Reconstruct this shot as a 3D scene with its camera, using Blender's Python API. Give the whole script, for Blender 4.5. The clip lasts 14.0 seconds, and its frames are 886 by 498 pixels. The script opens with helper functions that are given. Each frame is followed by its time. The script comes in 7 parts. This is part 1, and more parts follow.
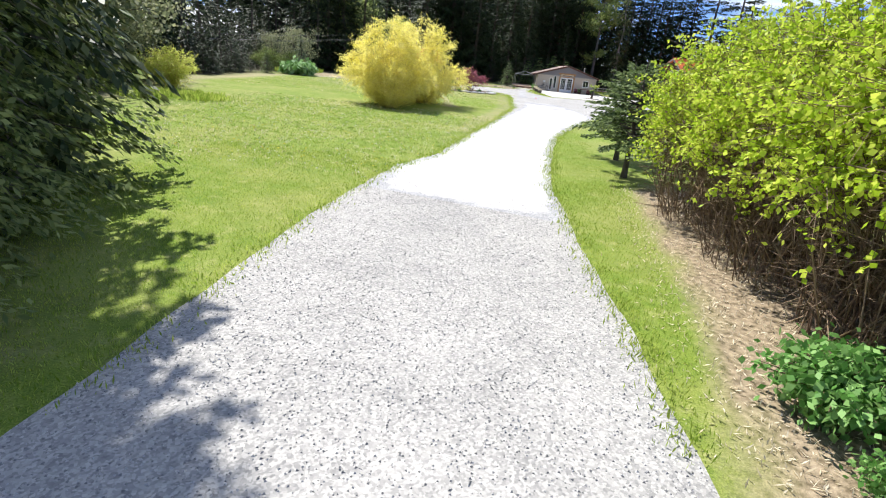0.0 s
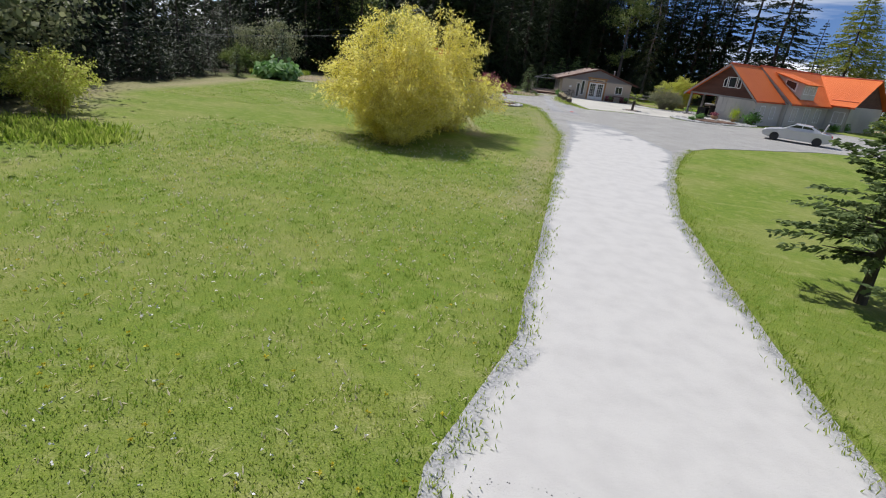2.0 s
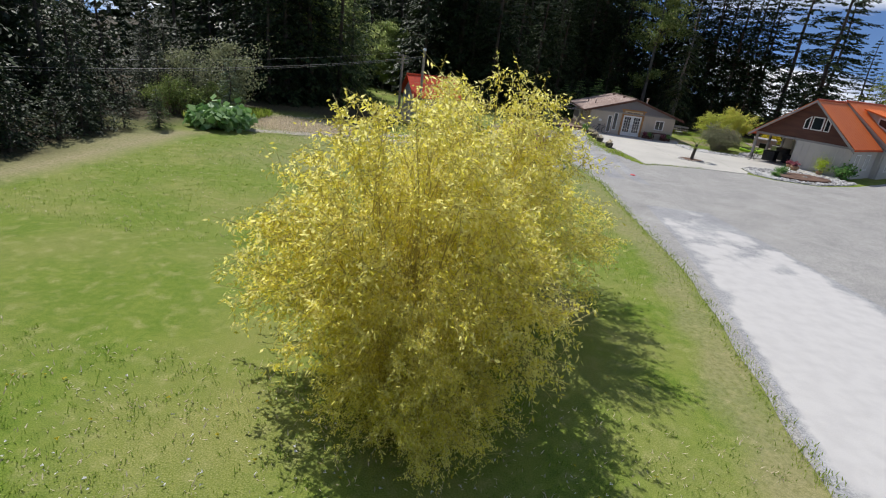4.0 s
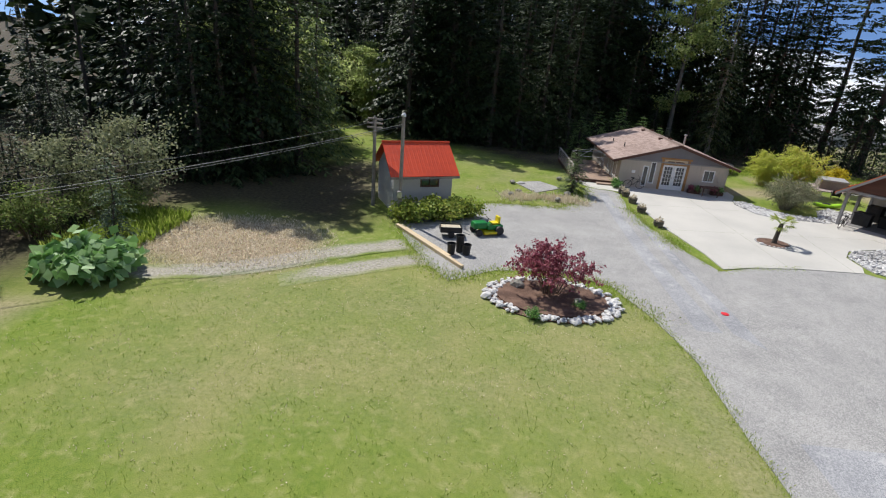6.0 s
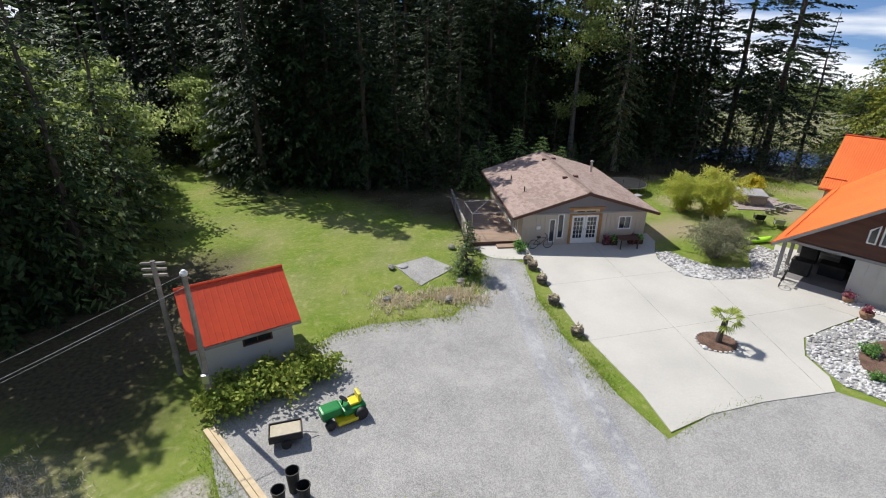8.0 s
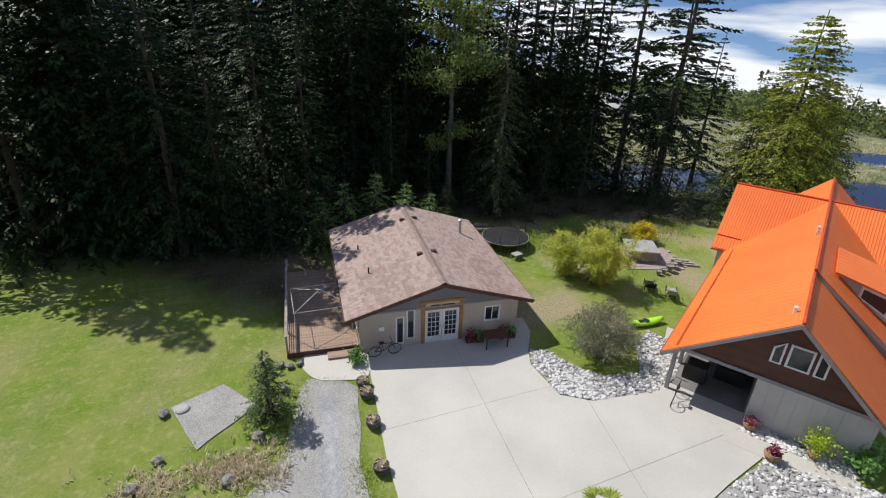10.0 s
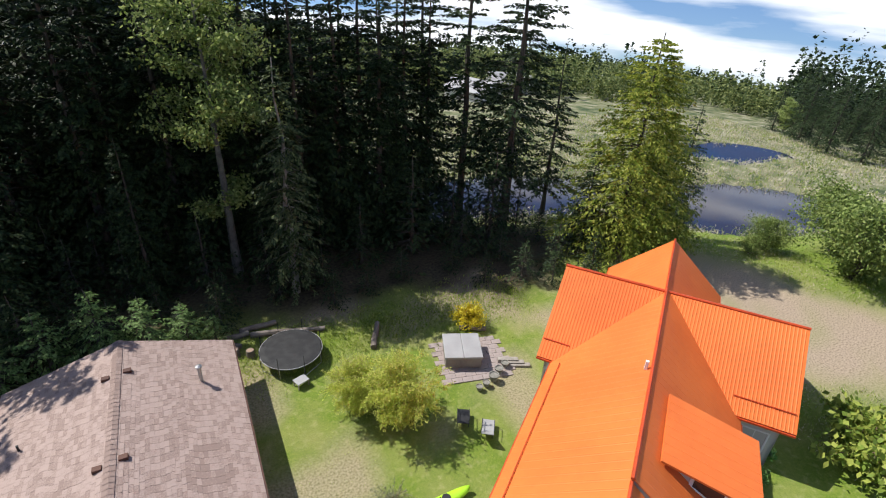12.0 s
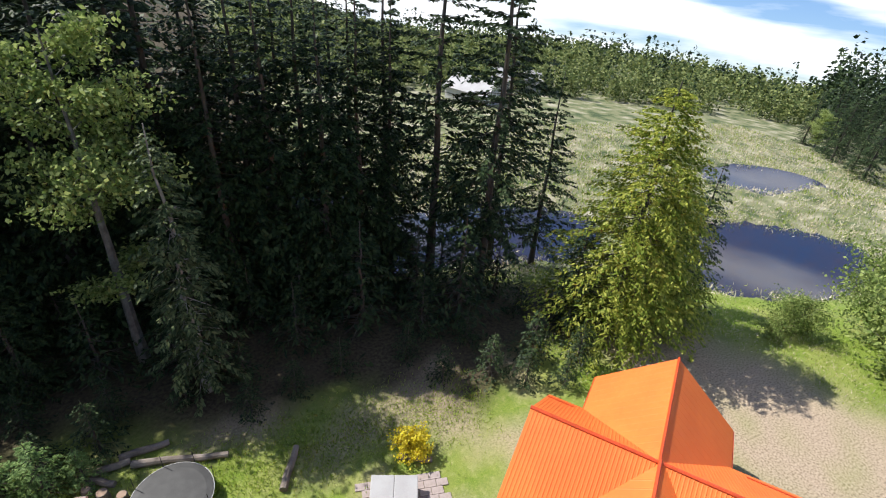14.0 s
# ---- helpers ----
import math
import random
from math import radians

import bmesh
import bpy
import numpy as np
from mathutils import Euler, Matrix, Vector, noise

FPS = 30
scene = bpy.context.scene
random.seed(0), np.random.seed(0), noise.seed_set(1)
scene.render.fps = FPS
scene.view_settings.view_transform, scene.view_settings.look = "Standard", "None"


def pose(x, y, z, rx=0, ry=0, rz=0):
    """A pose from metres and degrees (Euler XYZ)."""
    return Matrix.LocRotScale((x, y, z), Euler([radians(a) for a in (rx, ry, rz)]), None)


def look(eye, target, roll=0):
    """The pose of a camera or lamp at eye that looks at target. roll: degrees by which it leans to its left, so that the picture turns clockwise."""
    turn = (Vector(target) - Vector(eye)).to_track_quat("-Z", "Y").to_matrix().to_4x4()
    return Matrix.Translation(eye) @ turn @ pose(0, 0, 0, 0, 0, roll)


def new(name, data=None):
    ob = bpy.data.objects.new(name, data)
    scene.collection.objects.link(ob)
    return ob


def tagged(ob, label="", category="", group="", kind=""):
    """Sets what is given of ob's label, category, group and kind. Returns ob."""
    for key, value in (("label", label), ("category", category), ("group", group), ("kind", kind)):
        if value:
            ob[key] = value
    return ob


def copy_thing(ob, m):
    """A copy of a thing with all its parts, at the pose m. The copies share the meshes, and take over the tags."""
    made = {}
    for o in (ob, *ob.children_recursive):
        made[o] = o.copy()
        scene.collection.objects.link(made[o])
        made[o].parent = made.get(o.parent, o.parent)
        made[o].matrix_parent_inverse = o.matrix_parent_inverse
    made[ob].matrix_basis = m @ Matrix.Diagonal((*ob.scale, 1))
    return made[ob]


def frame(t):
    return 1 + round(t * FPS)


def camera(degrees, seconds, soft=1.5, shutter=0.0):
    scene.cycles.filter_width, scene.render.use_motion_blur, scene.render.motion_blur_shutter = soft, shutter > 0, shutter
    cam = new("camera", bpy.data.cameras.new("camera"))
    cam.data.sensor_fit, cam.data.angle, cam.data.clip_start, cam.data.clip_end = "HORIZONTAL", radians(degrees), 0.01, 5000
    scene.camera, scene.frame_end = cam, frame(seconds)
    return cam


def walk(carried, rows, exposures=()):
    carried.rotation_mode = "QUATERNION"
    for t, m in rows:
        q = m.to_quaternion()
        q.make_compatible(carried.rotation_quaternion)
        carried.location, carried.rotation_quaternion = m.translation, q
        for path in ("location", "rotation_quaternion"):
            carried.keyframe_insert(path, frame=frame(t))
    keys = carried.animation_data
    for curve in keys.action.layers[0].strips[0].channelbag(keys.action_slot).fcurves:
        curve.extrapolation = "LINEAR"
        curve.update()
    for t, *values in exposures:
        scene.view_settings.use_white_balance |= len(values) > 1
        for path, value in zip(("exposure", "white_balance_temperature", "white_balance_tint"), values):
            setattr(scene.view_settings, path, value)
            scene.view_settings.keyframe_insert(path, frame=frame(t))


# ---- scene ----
cam = camera(82.0, 14.0, soft=1.1)
# seconds, place, turn in degrees
PATH = [
    (0.0, -7.95, -79.94, 3.20, 69.37, -5.33, 7.44),
    (0.5, -8.74, -76.99, 2.95, 69.46, -5.12, 7.81),
    (1.0, -9.45, -74.41, 3.06, 69.27, -5.44, 7.64),
    (1.5, -10.23, -71.72, 3.35, 68.97, -5.94, 7.65),
    (2.0, -10.82, -68.79, 3.73, 68.77, -6.06, 7.35),
    (2.5, -11.89, -65.37, 4.01, 68.72, -6.10, 6.96),
    (3.0, -12.92, -61.84, 4.60, 68.73, -6.18, 6.16),
    (3.5, -13.93, -58.32, 5.39, 68.72, -6.46, 5.77),
    (4.0, -14.63, -54.88, 5.74, 69.06, -6.46, 5.53),
    (4.2, -14.71, -53.66, 5.61, 69.85, -6.03, 5.36),
    (6.3, -16.04, -39.81, 10.03, 68.25, -4.03, 4.46),
    (6.5, -15.91, -38.53, 10.47, 67.96, -3.81, 4.41),
    (7.0, -15.45, -35.66, 11.61, 67.11, -3.04, 3.08),
    (7.5, -14.43, -32.95, 12.70, 66.55, -1.75, -0.30),
    (8.0, -12.96, -30.37, 13.83, 65.70, -0.31, -6.40),
    (8.2, -12.38, -29.46, 14.24, 65.32, 0.11, -8.79),
    (10.3, -4.97, -20.15, 16.50, 64.27, -2.47, -16.65),
    (10.5, -3.96, -19.24, 16.86, 63.73, -2.72, -17.66),
    (11.0, -1.12, -17.27, 18.01, 62.95, -2.58, -18.63),
    (11.5, 1.78, -14.99, 19.18, 61.75, -2.38, -23.01),
    (12.0, 4.64, -12.99, 20.34, 60.89, -2.68, -26.75),
    (12.5, 7.24, -11.10, 21.52, 59.69, -3.47, -26.44),
    (13.0, 9.30, -9.40, 22.32, 58.77, -3.67, -26.11),
    (13.5, 10.87, -7.66, 22.78, 58.18, -3.86, -24.90),
    (14.0, 12.01, -6.00, 22.83, 58.41, -3.66, -24.51),
]
EXPOSURE = [(0, 0.84), (0.5, 0.78), (1, 0.58), (1.5, 0.22), (2, -0.1), (3, -0.25), (4, -0.12), (6.5, 0.1), (8, 0.1), (10.5, -0.02), (12, 0.27), (12.5, 0.35), (14, 0.58)]
walk(cam, [(r[0], pose(*r[1:])) for r in PATH], EXPOSURE)

# ---- light ----
world = bpy.data.worlds.new("sky")
scene.world = world
world.use_nodes = True
wn, wl = world.node_tree.nodes, world.node_tree.links
SUN_EL, SUN_AZ = radians(51), radians(-42.5)
sky = wn.new("ShaderNodeTexSky")
sky.sky_type, sky.sun_disc, sky.sun_elevation, sky.sun_rotation = "NISHITA", False, SUN_EL, SUN_AZ
sky.air_density, sky.dust_density, sky.ozone_density = 1.0, 0.2, 1.2
wcoord = wn.new("ShaderNodeTexCoord")
lift = wn.new("ShaderNodeVectorMath")
lift.operation = "ADD"
lift.inputs[1].default_value = (0, 0, 0.18)
unit = wn.new("ShaderNodeVectorMath")
unit.operation = "NORMALIZE"
wl.new(wcoord.outputs["Generated"], lift.inputs[0])
wl.new(lift.outputs[0], unit.inputs[0])
wl.new(unit.outputs[0], sky.inputs["Vector"])
cmap = wn.new("ShaderNodeMapping")
cmap.inputs["Scale"].default_value = (1.6, 1.6, 11)
cloud = wn.new("ShaderNodeTexNoise")
cloud.inputs["Scale"].default_value, cloud.inputs["Detail"].default_value = 1.7, 6
cramp = wn.new("ShaderNodeValToRGB")
cramp.color_ramp.elements[0].position, cramp.color_ramp.elements[1].position = 0.5, 0.68
cmix = wn.new("ShaderNodeMix")
cmix.data_type = "RGBA"
cmix.inputs["B"].default_value = (14.0, 14.4, 15.0, 1)
wl.new(wcoord.outputs["Generated"], cmap.inputs["Vector"])
wl.new(cmap.outputs[0], cloud.inputs["Vector"])
split = wn.new("ShaderNodeSeparateXYZ")
bank = wn.new("ShaderNodeMapRange")
bank.inputs["From Min"].default_value, bank.inputs["From Max"].default_value = 0.14, 0.0
bank.inputs["To Min"].default_value, bank.inputs["To Max"].default_value = 0.0, 0.09
total = wn.new("ShaderNodeMath")
wl.new(wcoord.outputs["Generated"], split.inputs[0])
wl.new(split.outputs["Z"], bank.inputs["Value"])
wl.new(bank.outputs[0], total.inputs[0])
wl.new(cloud.outputs["Fac"], total.inputs[1])
wl.new(total.outputs[0], cramp.inputs[0])
wl.new(cramp.outputs[0], cmix.inputs["Factor"])
blue = wn.new("ShaderNodeMix")
blue.data_type, blue.blend_type = "RGBA", "MULTIPLY"
blue.inputs["Factor"].default_value = 1.0
blue.inputs["B"].default_value = (0.92, 1.12, 1.5, 1)
wl.new(sky.outputs[0], blue.inputs["A"])
wl.new(blue.outputs["Result"], cmix.inputs["A"])
wl.new(cmix.outputs["Result"], wn["Background"].inputs[0])
wn["Background"].inputs[1].default_value = 0.07
sun = new("sun", bpy.data.lights.new("sun", "SUN"))
sun.data.energy, sun.data.angle, sun.data.color = 5.0, radians(0.55), (1, 0.97, 0.925)
sun.matrix_world = look((0, 0, 60), Vector((0, 0, 60)) - Vector((math.sin(SUN_AZ) * math.cos(SUN_EL), math.cos(SUN_AZ) * math.cos(SUN_EL), math.sin(SUN_EL))))

# ---- materials ----


def mat(name, col, col2=None, scale=3.0, fine=40.0, rough=0.85, bump=0.3, metal=0.0, fine_amt=0.35, island=0.0, spec=0.4, objrand=0.0, stretch=None, pebble=False, span=0.15, detail=5, crisp=0.5):
    """Two scales of noise between two colours, with fine relief."""
    m = bpy.data.materials.new(name)
    m.use_nodes = True
    n, l = m.node_tree.nodes, m.node_tree.links
    b = n["Principled BSDF"]
    b.inputs["Roughness"].default_value, b.inputs["Metallic"].default_value = rough, metal
    b.inputs["Specular IOR Level"].default_value = spec
    co = n.new("ShaderNodeTexCoord")
    vec = co.outputs["Object"]
    if stretch:
        mp = n.new("ShaderNodeMapping")
        mp.inputs["Scale"].default_value = stretch
        l.new(vec, mp.inputs["Vector"])
        vec = mp.outputs[0]
    big = n.new("ShaderNodeTexNoise")
    big.inputs["Scale"].default_value, big.inputs["Detail"].default_value, big.inputs["Roughness"].default_value = scale, detail, crisp
    small = n.new("ShaderNodeTexVoronoi" if pebble else "ShaderNodeTexNoise")
    small.inputs["Scale"].default_value, small.inputs["Detail"].default_value = fine, 0 if pebble else 4
    l.new(vec, big.inputs["Vector"])
    l.new(vec, small.inputs["Vector"])
    ramp = n.new("ShaderNodeValToRGB")
    ramp.color_ramp.elements[0].position, ramp.color_ramp.elements[1].position = 0.5 - span, 0.5 + span
    ramp.color_ramp.elements[0].color = (*col, 1)
    ramp.color_ramp.elements[1].color = (*(col2 or [c * 0.75 for c in col]), 1)
    add = n.new("ShaderNodeMath")
    add.operation = "MULTIPLY_ADD"
    add.inputs[1].default_value, add.inputs[2].default_value = fine_amt, -fine_amt / 2
    l.new(small.outputs["Color" if pebble else "Fac"], add.inputs[0])
    tot = n.new("ShaderNodeMath")
    l.new(big.outputs["Fac"], tot.inputs[0])
    l.new(add.outputs[0], tot.inputs[1])
    last = tot.outputs[0]
    if island:
        geo, isl = n.new("ShaderNodeNewGeometry"), n.new("ShaderNodeMath")
        isl.operation = "MULTIPLY_ADD"
        isl.inputs[1].default_value, isl.inputs[2].default_value = island, -island / 2
        l.new(geo.outputs["Random Per Island"], isl.inputs[0])
        t2 = n.new("ShaderNodeMath")
        l.new(last, t2.inputs[0])
        l.new(isl.outputs[0], t2.inputs[1])
        last = t2.outputs[0]
    if objrand:
        inf, orn = n.new("ShaderNodeObjectInfo"), n.new("ShaderNodeMath")
        orn.operation = "MULTIPLY_ADD"
        orn.inputs[1].default_value, orn.inputs[2].default_value = objrand, -objrand / 2
        l.new(inf.outputs["Random"], orn.inputs[0])
        t3 = n.new("ShaderNodeMath")
        l.new(last, t3.inputs[0])
        l.new(orn.outputs[0], t3.inputs[1])
        last = t3.outputs[0]
    l.new(last, ramp.inputs[0])
    l.new(ramp.outputs[0], b.inputs["Base Color"])
    if bump:
        bp = n.new("ShaderNodeBump")
        bp.inputs["Strength"].default_value, bp.inputs["Distance"].default_value = bump, 0.03
        l.new(small.outputs["Color" if pebble else "Fac"], bp.inputs["Height"])
        l.new(bp.outputs[0], b.inputs["Normal"])
    return m


def glass_mat(name, col=(0.02, 0.025, 0.03), rough=0.06):
    m = bpy.data.materials.new(name)
    m.use_nodes = True
    b = m.node_tree.nodes["Principled BSDF"]
    b.inputs["Base Color"].default_value, b.inputs["Roughness"].default_value = (*col, 1), rough
    b.inputs["Specular IOR Level"].default_value = 0.8
    return m


def leaf_mat(name, col, col2, translucent=0.35, rough=0.5):
    """Leaves that let some light through, each a little different."""
    m = mat(name, col, col2, scale=0.6, fine=6, rough=rough, bump=0, island=0.9, spec=0.12)
    n, l = m.node_tree.nodes, m.node_tree.links
    b, out = n["Principled BSDF"], n["Material Output"]
    tr, mx = n.new("ShaderNodeBsdfTranslucent"), n.new("ShaderNodeMixShader")
    src = b.inputs["Base Color"].links[0].from_socket
    l.new(src, tr.inputs["Color"])
    mx.inputs[0].default_value = translucent
    l.new(b.outputs[0], mx.inputs[1])
    l.new(tr.outputs[0], mx.inputs[2])
    l.new(mx.outputs[0], out.inputs["Surface"])
    return m


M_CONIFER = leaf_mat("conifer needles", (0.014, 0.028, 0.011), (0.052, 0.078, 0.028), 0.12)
M_CONIFER2 = leaf_mat("grey green needles", (0.075, 0.12, 0.06), (0.16, 0.21, 0.12), 0.25)
M_CEDAR = leaf_mat("cedar sprays", (0.165, 0.22, 0.03), (0.4, 0.42, 0.08), 0.4)
M_WILLOW = leaf_mat("willow leaves", (0.14, 0.2, 0.05), (0.3, 0.36, 0.11), 0.35)
M_ALDER = leaf_mat("alder leaves", (0.14, 0.2, 0.05), (0.33, 0.39, 0.13), 0.4)
M_BAMBOO = leaf_mat("golden bamboo leaves", (0.82, 0.75, 0.13), (0.97, 0.91, 0.37), 0.66)
M_CANE = mat("golden canes", (0.6, 0.5, 0.15), (0.42, 0.36, 0.11), 2, 20, 0.6, 0.2, island=0.8)
M_WIRE = mat("black weathered cable", (0.1, 0.1, 0.1), (0.16, 0.16, 0.16), 2, 20, 0.6, 0.1)
M_BAMBOO2 = leaf_mat("green bamboo leaves", (0.2, 0.28, 0.05), (0.38, 0.42, 0.09), 0.35)
M_BAMBOO3 = leaf_mat("young bamboo leaves", (0.42, 0.5, 0.08), (0.68, 0.7, 0.18), 0.55)
M_GOLDLEAF = leaf_mat("yellow green leaves", (0.44, 0.5, 0.08), (0.7, 0.72, 0.2), 0.55)
M_GREYLEAF = leaf_mat("grey green leaves", (0.2, 0.23, 0.12), (0.36, 0.37, 0.21), 0.35)
M_LIME = leaf_mat("lime leaves", (0.34, 0.48, 0.03), (0.62, 0.7, 0.1), 0.45)
# paler fir needles, with the sun on the wood's edge mixed into them
M_EDGEFIR = leaf_mat("fir needles with painted sunlight", (0.035, 0.055, 0.02), (0.13, 0.155, 0.065), 0.18)
# lit copy of the conifer needles: sunlight put into the colour
M_LITFIR = leaf_mat("hemlock needles with painted sunlight", (0.045, 0.075, 0.022), (0.13, 0.18, 0.06), 0.2)
M_SAPLING = leaf_mat("sapling needles", (0.1, 0.17, 0.05), (0.22, 0.32, 0.11), 0.35)
M_YOUNGALDER = leaf_mat("fresh alder leaves", (0.26, 0.34, 0.1), (0.48, 0.54, 0.21), 0.55)
M_OLIVE = leaf_mat("olive conifer needles", (0.15, 0.2, 0.07), (0.33, 0.38, 0.15), 0.5)
M_BROADLEAF = leaf_mat("broad green leaves", (0.1, 0.24, 0.05), (0.24, 0.42, 0.13), 0.35)
M_HOSTA = leaf_mat("large pale leaves", (0.18, 0.34, 0.1), (0.38, 0.54, 0.26), 0.3, 0.35)
M_MAPLE = leaf_mat("purple maple leaves", (0.26, 0.06, 0.09), (0.5, 0.2, 0.24), 0.4)
M_YELLOW = leaf_mat("yellow blossom", (0.55, 0.45, 0.02), (0.65, 0.55, 0.06), 0.3)
M_MARSHTREE = leaf_mat("hill leaves", (0.1, 0.14, 0.045), (0.25, 0.28, 0.1), 0.25)
M_STRAW = leaf_mat("dry grass", (0.58, 0.5, 0.35), (0.78, 0.7, 0.53), 0.35, 0.8)
M_BLADE = leaf_mat("grass blades", (0.22, 0.32, 0.04), (0.4, 0.47, 0.1), 0.55, 0.6)
M_BLADE2 = leaf_mat("deep green blades", (0.13, 0.24, 0.025), (0.24, 0.34, 0.055), 0.55, 0.6)
M_YARD = leaf_mat("yard conifer needles", (0.09, 0.13, 0.05), (0.2, 0.26, 0.1), 0.35)
M_BARK = mat("dark bark", (0.05, 0.04, 0.032), (0.11, 0.095, 0.08), 2, 14, 0.95, 0.8, stretch=(1, 1, 0.3))
M_PALEBARK = mat("pale bark", (0.3, 0.28, 0.25), (0.16, 0.15, 0.13), 2, 14, 0.9, 0.5)
M_ALDERBARK = mat("grey alder bark", (0.17, 0.16, 0.14), (0.08, 0.075, 0.065), 2, 14, 0.9, 0.5)
M_TWIG = mat("brown twigs", (0.12, 0.08, 0.05), (0.27, 0.19, 0.12), 2, 20, 0.9, 0.3, island=0.8)
M_GRAVEL = mat("grey gravel", (0.199, 0.195, 0.188), (0.460, 0.444, 0.412), 0.5, 38, 0.95, 0.5, fine_amt=0.9, pebble=True, span=0.4, detail=11, crisp=0.72)
M_PEBBLE = mat("crushed stones", (0.21, 0.21, 0.21), (0.45, 0.44, 0.425), 2, 30, 0.95, 0.3, island=1.4)
M_CONCRETE = mat("pale concrete", (0.525, 0.500, 0.446), (0.444, 0.425, 0.381), 0.25, 12, 0.9, 0.15, fine_amt=0.3)
M_BOULDER = mat("lichened boulder", (0.15, 0.145, 0.12), (0.32, 0.3, 0.26), 2, 16, 0.95, 0.6)
M_PALETWIG = mat("grey twigs", (0.3, 0.26, 0.2), (0.2, 0.17, 0.13), 2, 20, 0.9, 0.3, island=0.8)
# concrete with the carport's shade put into its colour
M_SHADEFLOOR = mat("concrete darkened by painted shade", (0.14, 0.135, 0.13), (0.22, 0.21, 0.2), 0.6, 10, 0.9, 0.2)
M_STONE = mat("river stones", (0.3, 0.29, 0.28), (0.6, 0.585, 0.56), 1.2, 14, 0.85, 0.4, island=1.2)
M_SOIL = mat("brown bark mulch", (0.09, 0.05, 0.035), (0.19, 0.115, 0.08), 2, 30, 0.95, 0.9, fine_amt=0.8)
M_METAL_ROOF = mat("orange red painted metal", (0.76, 0.18, 0.04), (0.69, 0.15, 0.034), 0.3, 3, 0.5, 0.05, spec=0.25)
M_METAL_TRIM = mat("orange red flashing", (0.58, 0.075, 0.02), None, 1, 8, 0.4, 0.05)
M_SHED_ROOF = mat("red painted metal", (0.68, 0.07, 0.018), (0.56, 0.055, 0.016), 0.5, 4, 0.45, 0.08)
M_SIDING = mat("beige siding", (0.5, 0.44, 0.36), (0.44, 0.385, 0.315), 0.5, 18, 0.8, 0.15)
M_SIDING2 = mat("pale board siding", (0.55, 0.53, 0.48), (0.47, 0.455, 0.42), 0.5, 18, 0.8, 0.15)
M_GREYGABLE = mat("grey gable boards", (0.17, 0.165, 0.175), (0.21, 0.2, 0.21), 0.6, 18, 0.8, 0.15)
M_BROWNWOOD = mat("brown stained boards", (0.115, 0.05, 0.032), (0.08, 0.035, 0.024), 0.6, 16, 0.7, 0.3, stretch=(1, 1, 6))
M_TRIMGREY = mat("grey trim", (0.3, 0.29, 0.28), (0.25, 0.24, 0.23), 1, 20, 0.7, 0.1)
M_WHITE = mat("white paint", (0.78, 0.78, 0.76), (0.7, 0.7, 0.69), 1, 20, 0.5, 0.05)
M_GOLDWOOD = mat("golden timber", (0.42, 0.22, 0.075), (0.3, 0.15, 0.05), 1.5, 20, 0.6, 0.2, stretch=(1, 1, 4))
M_DECK = mat("weathered deck wood", (0.27, 0.18, 0.125), (0.37, 0.27, 0.2), 1, 20, 0.8, 0.3, stretch=(1, 6, 6))
M_GREYWOOD = mat("grey weathered wood", (0.36, 0.32, 0.28), (0.22, 0.19, 0.16), 1.5, 18, 0.9, 0.4)
M_LOG = mat("dark weathered log", (0.13, 0.105, 0.085), (0.24, 0.2, 0.17), 1.5, 18, 0.95, 0.6)
M_LUMBER = mat("fresh lumber", (0.62, 0.5, 0.32), (0.52, 0.4, 0.25), 1.5, 18, 0.8, 0.2)
M_BLACK = mat("black plastic", (0.014, 0.014, 0.015), (0.03, 0.03, 0.03), 2, 20, 0.55, 0.1)
M_DARK = mat("dark interior", (0.03, 0.028, 0.026), (0.05, 0.045, 0.04), 2, 20, 0.9, 0.1)
M_STEEL = mat("galvanised steel", (0.5, 0.5, 0.5), (0.4, 0.4, 0.4), 2, 20, 0.4, 0.05, metal=0.8)
M_GLASS = glass_mat("window glass")
M_MOWGREEN = mat("green enamel", (0.01, 0.2, 0.04), (0.01, 0.16, 0.035), 2, 20, 0.35, 0.05)
M_MOWYELLOW = mat("yellow enamel", (0.75, 0.62, 0.02), (0.7, 0.56, 0.02), 2, 20, 0.4, 0.05)
M_KAYAK = mat("lime green plastic", (0.42, 0.75, 0.03), (0.36, 0.68, 0.03), 2, 20, 0.35, 0.05)
M_CAR = mat("silver car paint", (0.6, 0.6, 0.6), (0.55, 0.55, 0.56), 0.5, 3, 0.25, 0, metal=0.3, spec=0.8)
M_TUBCOVER = mat("grey vinyl cover", (0.36, 0.355, 0.35), (0.31, 0.3, 0.295), 1, 16, 0.55, 0.1)
M_TUBSIDE = mat("grey brown tub panel", (0.2, 0.17, 0.15), (0.27, 0.23, 0.2), 1, 16, 0.6, 0.1)
M_PAVER = mat("grey pink pavers", (0.27, 0.215, 0.195), (0.37, 0.31, 0.285), 1, 14, 0.9, 0.3, island=0.8)
M_BARREL = mat("dark weathered barrel staves", (0.1, 0.085, 0.07), (0.2, 0.17, 0.14), 2, 14, 0.85, 0.3)
M_TERRACOTTA = mat("weathered planter", (0.28, 0.16, 0.09), (0.38, 0.25, 0.15), 2, 14, 0.85, 0.2)
M_SHINGLE = mat("brown asphalt shingle", (0.27, 0.195, 0.165), (0.39, 0.295, 0.255), 22, 80, 0.92, 0.4, island=0.4, objrand=0.4)
